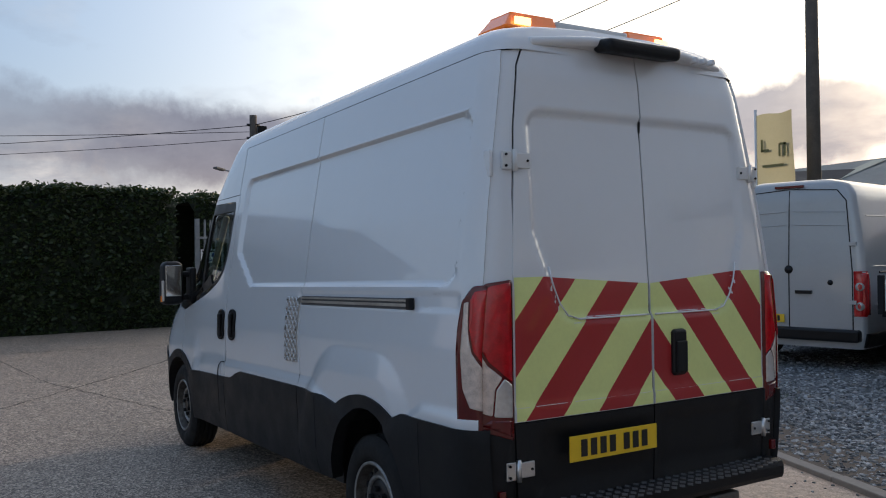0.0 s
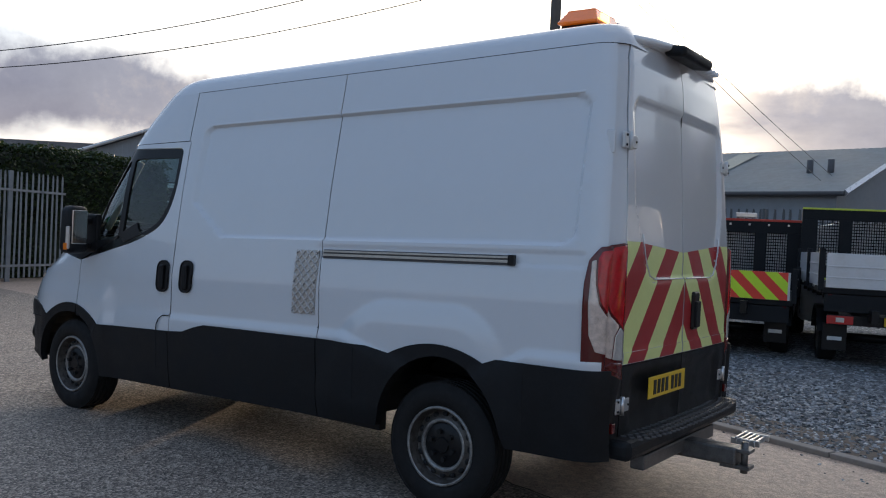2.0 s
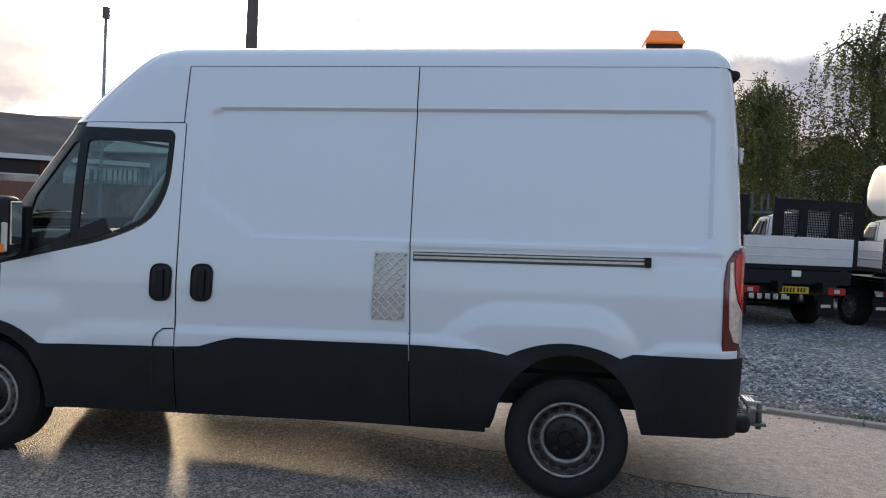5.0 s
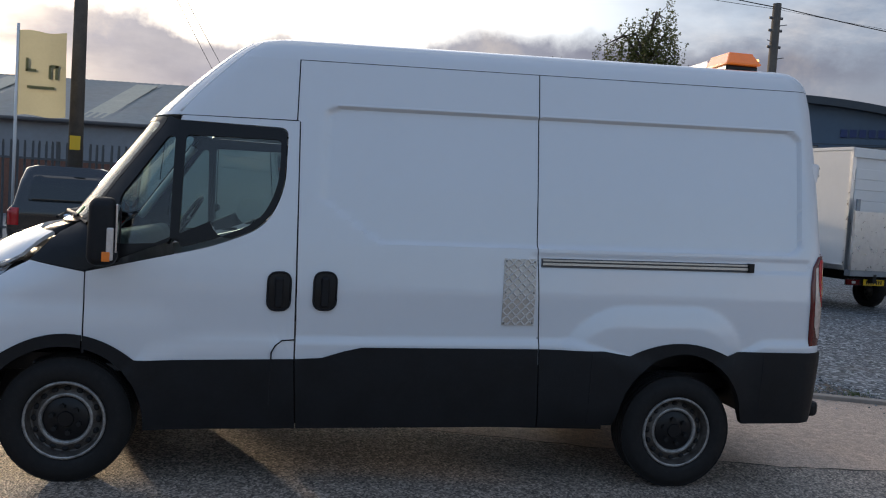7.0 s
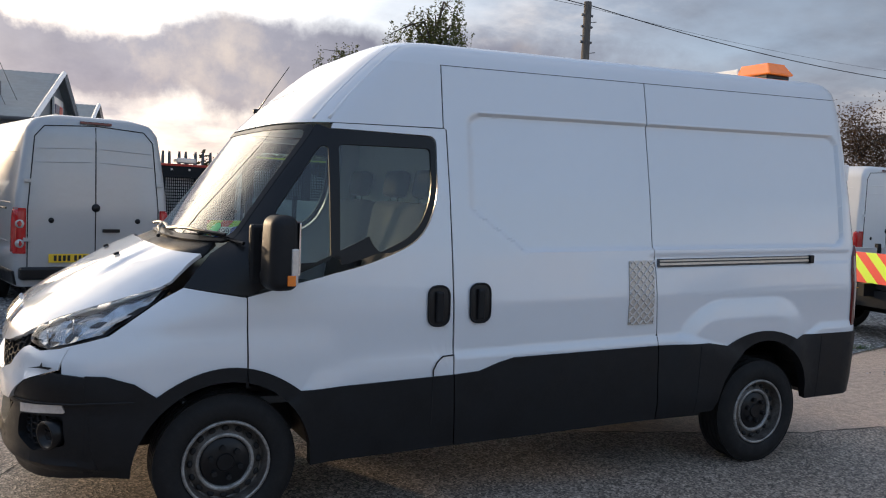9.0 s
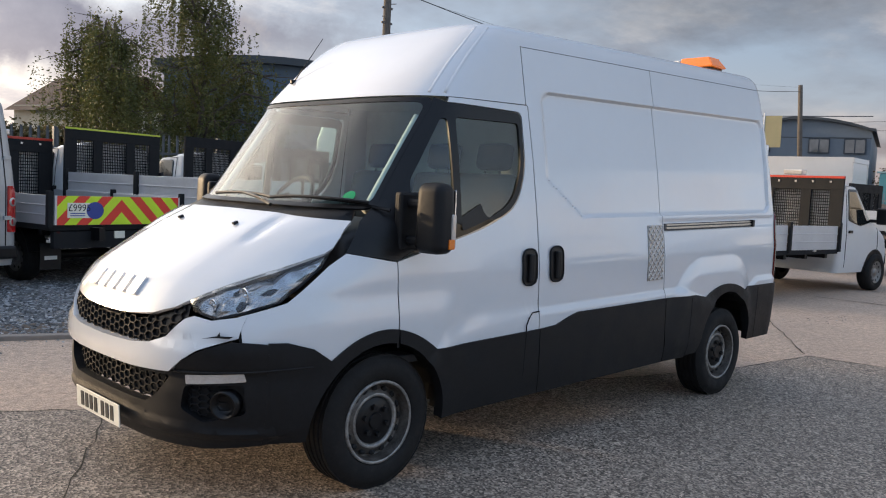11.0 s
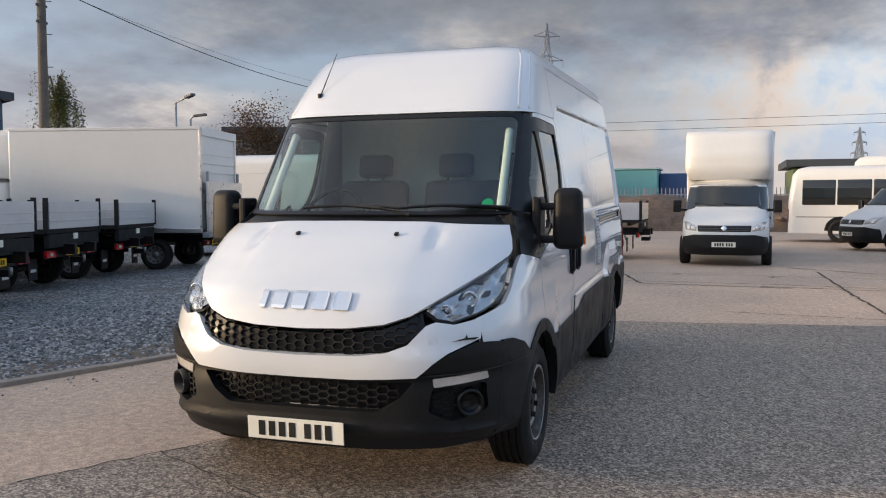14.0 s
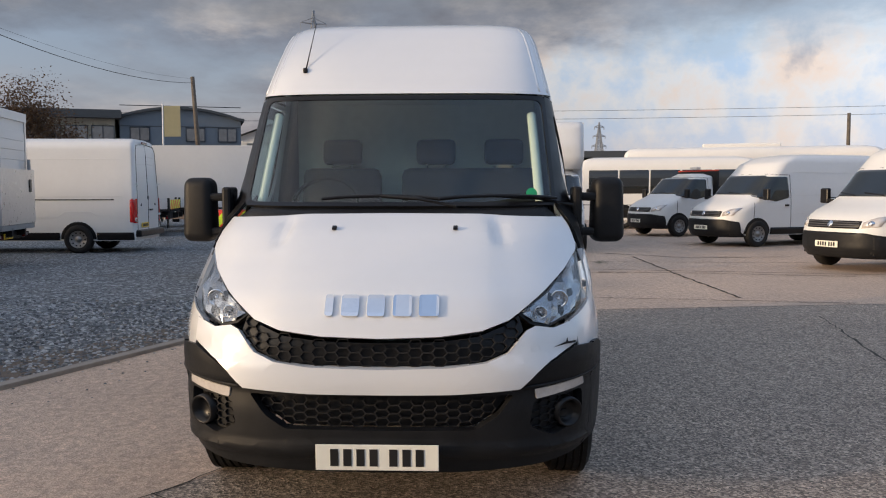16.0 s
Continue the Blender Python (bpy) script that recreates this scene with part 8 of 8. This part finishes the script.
# pylons
def pylon(label, x, y, h, w, heading, r=0.12):
    th = thing("pylon", label, "pylon")
    m = stand(x, y, heading)
    STL = GALV
    def at_z(z):
        u = z / h
        return w / 2 * (1 - u) ** 1.15 * 0.95 + 0.35 * (1 - u * 0.6)
    bm = bmesh.new()
    levels = [h * (1 - (1 - k / 11) ** 1.35) for k in range(12)]
    for a, b in zip(levels, levels[1:]):
        ra, rb = at_z(a), at_z(b)
        for sx, sy, tx, ty in ((1, 1, 1, -1), (1, -1, -1, -1), (-1, -1, -1, 1), (-1, 1, 1, 1)):
            P, Q = (sx * ra, sy * ra, a), (tx * ra, ty * ra, a)
            P2, Q2 = (sx * rb, sy * rb, b), (tx * rb, ty * rb, b)
            add_rod(bm, P, P2, r, n=4, caps=False)
            add_rod(bm, P, Q2, r * 0.6, n=4, caps=False)
            add_rod(bm, Q, P2, r * 0.6, n=4, caps=False)
            add_rod(bm, P2, Q2, r * 0.6, n=4, caps=False)
    bm.transform(m)
    part("lattice", bm, STL, th)
    for z, arm in ((h * 0.66, w * 0.42), (h * 0.80, w * 0.36), (h * 0.93, w * 0.28)):
        for s in (1, -1):
            bm = bmesh.new()
            e = (0, s * arm, z + 0.2)
            for q in ((0.4, s * at_z(z), z), (-0.4, s * at_z(z), z), (0, s * at_z(z), z + h * 0.03)):
                add_rod(bm, q, e, r * 0.7, n=4)
            add_rod(bm, e, (0, s * arm, z - h * 0.035), r * 0.6, n=5)
            bm.transform(m)
            part("cross_arm", bm, STL, th)
    return th


pylon("tall grey lattice electricity pylon behind the cabins", -187, -36, 42, 10.5, 25)
pylon("distant grey lattice pylon", -487, 71.5, 40, 10, 10, 0.3)
msh = thing("mast_platform", "antenna platform beside the pylon", "mast")
rod("stay", (-176, -29.5, 0), (-176, -29.5, 23.5), 0.35, GALV, msh)
box("platform", (-176, -29.5, 22.4), (2.0, 3.0, 0.5), GALV, msh)
for k in range(4):
    box("antenna", (-176, -30.6 + 0.75 * k, 23.4), (0.3, 0.3, 1.6), GALV, msh)
ph = thing("far_warehouse", "pale grey gabled warehouse in the distance", "building")
bm = bmesh.new()
prof = [(-34, 0), (-34, 8.6), (-28, 10.7), (-22.6, 9.1), (-22.6, 0)]
A = [bm.verts.new((-112, y, z)) for y, z in prof]
B = [bm.verts.new((-140, y, z)) for y, z in prof]
bm.faces.new(A)
bm.faces.new(B)
for i in range(len(A)):
    bm.faces.new((A[i - 1], A[i], B[i], B[i - 1]))
part("wall", bm, mat("pale_grey_sheet", (0.42, 0.45, 0.47), 0.7, var=0.06), ph)
bm = bmesh.new()
for (y0, z0), (y1, z1) in zip(prof[1:3], prof[2:4]):
    q = [(-111, y0, z0 + 0.1), (-111, y1, z1 + 0.1), (-141, y1, z1 + 0.1), (-141, y0, z0 + 0.1)]
    bm.faces.new([bm.verts.new(p) for p in q])
part("roof", bm, DARKROOF, ph)
hs = thing("house", "cream house with a tiled gable behind the trees", "house")
in_frame(stand(-13.0, -42.6, 20), (0, 0, 2.4), (6, 6, 4.8), CREAM, hs, "wall")
bm = bmesh.new()
m = stand(-13.0, -42.6, 20)
for s in (1, -1):
    q = [(s * 3.4, -3.3, 4.5), (s * 3.4, 3.3, 4.5), (0, 3.3, 6.6), (0, -3.3, 6.6)]
    bm.faces.new([bm.verts.new(m @ Vector(p)) for p in q])
part("roof", bm, mat("brown_tiles", (0.09, 0.06, 0.045), 0.85, var=0.3, scale=2), hs)


# ---- planting ----
def leaf_material(name, a, b, rough=0.6):
    m = bpy.data.materials.new(name)
    m.use_nodes = True
    k = Nodes(m.node_tree)
    out, p = k.n("ShaderNodeOutputMaterial"), k.n("ShaderNodeBsdfPrincipled", i_Roughness=rough)
    isl = k.n("ShaderNodeNewGeometry").outputs["Random Per Island"]
    co = k.n("ShaderNodeTexCoord").outputs["Object"]
    col = k.mix(isl, a, b)
    col = k.mix(k.math("MULTIPLY", k.noise(co, 0.8, 3.0), 0.5), col, tuple(x * 0.5 for x in a))
    tr = k.n("ShaderNodeBsdfTranslucent")
    k.l(col, p.inputs["Base Color"])
    k.l(col, tr.inputs[0])
    mx = k.n("ShaderNodeMixShader")
    mx.inputs[0].default_value = 0.25
    k.l(p.outputs[0], mx.inputs[1])
    k.l(tr.outputs[0], mx.inputs[2])
    k.l(mx.outputs[0], out.inputs[0])
    return m


BIRCHLEAF = leaf_material("birch_leaf", (0.07, 0.095, 0.025), (0.17, 0.16, 0.045))
HEDGELEAF = leaf_material("hedge_leaf", (0.022, 0.045, 0.012), (0.06, 0.085, 0.022), 0.45)
RUSTLEAF = leaf_material("autumn_leaf", (0.10, 0.05, 0.025), (0.16, 0.09, 0.035))
BUSHLEAF = leaf_material("mixed_bush_leaf", (0.06, 0.065, 0.02), (0.17, 0.11, 0.03))
BARK = mat("dark_bark", (0.075, 0.06, 0.05), 0.9, var=0.4, scale=8, bump=0.6, bump_scale=30)


def leaf_quads(centres, size, rng, droop=0.0):
    """Small folded leaves, one island each, at the centres."""
    n = len(centres)
    a = rng.uniform(0, 2 * np.pi, n)
    t = rng.uniform(-1, 1, n)
    u = np.stack([np.cos(a) * np.sqrt(1 - t * t * 0.6), np.sin(a) * np.sqrt(1 - t * t * 0.6), t * 0.7 - droop], 1)
    u /= np.linalg.norm(u, axis=1)[:, None]
    v = np.cross(u, rng.normal(size=(n, 3)))
    v /= np.linalg.norm(v, axis=1)[:, None] + 1e-9
    s = (size * rng.uniform(0.6, 1.3, n))[:, None]
    P = np.stack([centres - u * s, centres + v * s * 0.55, centres + u * s, centres - v * s * 0.55], 1).reshape(-1, 3)
    return P.tolist(), [(4 * i, 4 * i + 1, 4 * i + 2, 4 * i + 3) for i in range(n)]


def tree(name, label, x, y, h, spread, leaf, count, seed, weep=False, bare=0.0, leaf_size=0.12):
    th = thing(name, label, "tree")
    rng = np.random.default_rng(seed)
    bm = bmesh.new()
    trunk = [Vector((x, y, 0))]
    for k in range(1, 7):
        trunk.append(Vector((x + rng.normal(0, 0.06) * k * 0.4, y + rng.normal(0, 0.06) * k * 0.4, h * 0.86 * k / 6)))
    for k in range(6):
        add_rod(bm, trunk[k], trunk[k + 1], h * 0.018 * (1 - k / 7), h * 0.018 * (1 - (k + 1) / 7), 8)
    part("trunk", bm, BARK, th, smooth=True)
    bm = bmesh.new()
    tips = []
    for k in range(26):
        u = rng.uniform(0.25, 0.98)
        base = trunk[0].lerp(trunk[6], u)
        a = rng.uniform(0, 6.283)
        reach = spread * (1.15 - 0.75 * abs(u - 0.45)) * rng.uniform(0.45, 1.0) * (1 - 0.55 * max(0, u - 0.6) / 0.4)
        mid = base + Vector((math.cos(a) * reach * 0.5, math.sin(a) * reach * 0.5, h * (0.12 if weep else 0.09)))
        end = base + Vector((math.cos(a) * reach, math.sin(a) * reach, h * (0.08 if weep else 0.15)))
        add_rod(bm, base, mid, h * 0.006, h * 0.004, 5)
        add_rod(bm, mid, end, h * 0.004, h * 0.0015, 5)
        tips += [(base.lerp(mid, 0.6), reach), (mid, reach), (mid.lerp(end, 0.5), reach), (end, reach)]
        for q in range(3):
            e2 = mid.lerp(end, rng.uniform(0.2, 1)) + Vector(rng.normal(0, spread * 0.16, 3))
            add_rod(bm, mid.lerp(end, 0.3), e2, h * 0.0025, h * 0.001, 4)
            tips.append((e2, reach))
    tips.append((trunk[6], spread * 0.3))
    part("limb", bm, BARK, th)
    cs = []
    per = max(1, count // len(tips))
    for p, reach in tips:
        p = np.array(p)
        if weep:
            for _ in range(5):
                o = p + rng.normal(0, spread * 0.07, 3)
                L = h * rng.uniform(0.12, 0.40)
                n = max(3, per // 5)
                tt = rng.uniform(0, 1, n)
                sway = rng.normal(0, 0.10, 2)
                cs.append(np.stack([o[0] + sway[0] * tt * L + rng.normal(0, 0.05, n), o[1] + sway[1] * tt * L + rng.normal(0, 0.05, n), o[2] - tt * L], 1))
        else:
            cs.append(p + rng.normal(0, spread * 0.13, (per, 3)) * (1, 1, 0.8))
    c = np.concatenate(cs)
    c = c[c[:, 2] > 0.5]
    if bare:
        c = c[rng.random(len(c)) > bare]
    V, Fc = leaf_quads(c, leaf_size, rng, 0.5 if weep else 0)
    tagged(raw("crown", V, Fc, leaf, th), kind="stuff")
    return th


tree("birch_tree", "tall weeping birch with hanging green-gold leaves", -12.9, -31.2, 11.6, 4.1, BIRCHLEAF, 60000, 11, True, leaf_size=0.062)
tree("birch_tree", "weeping birch with thin drooping branches", -9.3, -33.6, 8.8, 2.8, BIRCHLEAF, 32000, 12, True, leaf_size=0.058)
tree("birch_tree", "slender birch with thinning autumn leaves", -24.2, -27.2, 7.9, 1.7, BIRCHLEAF, 26000, 13, True, leaf_size=0.045)
tree("birch_tree", "weeping birch at the yard edge", -7.6, -28.4, 7.4, 2.2, BIRCHLEAF, 26000, 18, True, leaf_size=0.055)
tree("cherry_tree", "bare reddish-brown tree beside the vans", -22.0, -15.3, 5.0, 2.3, RUSTLEAF, 22000, 14, False, 0.2, 0.045)
for k, (x, y, h, w) in enumerate(((-3.6, -27.6, 2.7, 1.7), (-5.6, -28.6, 2.7, 1.6), (-2.4, -30, 2.3, 1.6), (-48, -26, 4, 2.2), (-57, -14, 5.6, 3.0), (-58, -10, 6.0, 2.8), (-57, -7.4, 4.8, 2.0))):
    tree("bush", "brown-green scrubby bush turning in autumn", x, y, h, w, BUSHLEAF, 9000, 20 + k, leaf_size=0.10)


def hedge(label, pts, depth, h, count, seed):
    """A clipped hedge along points: a dark uneven core under a coat of leaves."""
    th = thing("hedge", label, "hedge")
    rng = np.random.default_rng(seed)
    V, Fc = [], []
    cs = []
    for (x0, y0), (x1, y1) in zip(pts, pts[1:]):
        L = math.hypot(x1 - x0, y1 - y0)
        d = np.array([(x1 - x0) / L, (y1 - y0) / L])
        nrm = np.array([-d[1], d[0]])
        nu = max(2, int(L / 0.3))
        prof = [(-depth / 2, 0), (-depth / 2, h * 0.5), (-depth / 2 + 0.06, h * 0.92), (-depth / 4, h), (depth / 4, h), (depth / 2 - 0.06, h * 0.92), (depth / 2, h * 0.5), (depth / 2, 0)]
        st = len(V)
        for i in range(nu + 1):
            c = np.array([x0, y0]) + d * L * i / nu
            for q, z in prof:
                w = 0.10 * noise.noise(Vector((c[0] * 1.7 + q, c[1] * 1.7, z * 1.4)))
                p = c + nrm * (q * 0.93 + w)
                V.append((p[0], p[1], max(0, z * 0.96 + w * (z > 0))))
        m = len(prof)
        for i in range(nu):
            for j in range(m - 1):
                a = st + i * m + j
                Fc.append((a, a + 1, a + m + 1, a + m))
        k = int(count * L)
        u = rng.uniform(0, L, k)
        face = rng.random(k)
        z = np.where(face < 0.55, rng.uniform(0.02, h, k), h)
        q = np.where(face < 0.55, np.where(rng.random(k) < 0.8, 1.0, -1.0) * depth / 2, rng.uniform(-depth / 2, depth / 2, k))
        c = np.array([x0, y0])[None] + d[None] * u[:, None] + nrm[None] * q[:, None]
        bump = np.array([0.16 * noise.noise(Vector((a * 1.3, b * 1.3, cz * 1.3))) for a, b, cz in zip(c[:, 0], c[:, 1], z)])
        c += nrm[None] * (bump * np.sign(q) * (face < 0.55))[:, None]
        z = z + bump * (face >= 0.55) + rng.normal(0, 0.05, k)
        cs.append(np.stack([c[:, 0] + rng.normal(0, 0.04, k), c[:, 1] + rng.normal(0, 0.04, k), np.maximum(z, 0.03)], 1))
    # the core's near-black colour stands in for the shade between the leaves
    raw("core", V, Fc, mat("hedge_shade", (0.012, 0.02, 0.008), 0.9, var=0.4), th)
    P, Q = leaf_quads(np.concatenate(cs), 0.055, rng)
    tagged(raw("foliage", P, Q, HEDGELEAF, th), kind="stuff")
    return th


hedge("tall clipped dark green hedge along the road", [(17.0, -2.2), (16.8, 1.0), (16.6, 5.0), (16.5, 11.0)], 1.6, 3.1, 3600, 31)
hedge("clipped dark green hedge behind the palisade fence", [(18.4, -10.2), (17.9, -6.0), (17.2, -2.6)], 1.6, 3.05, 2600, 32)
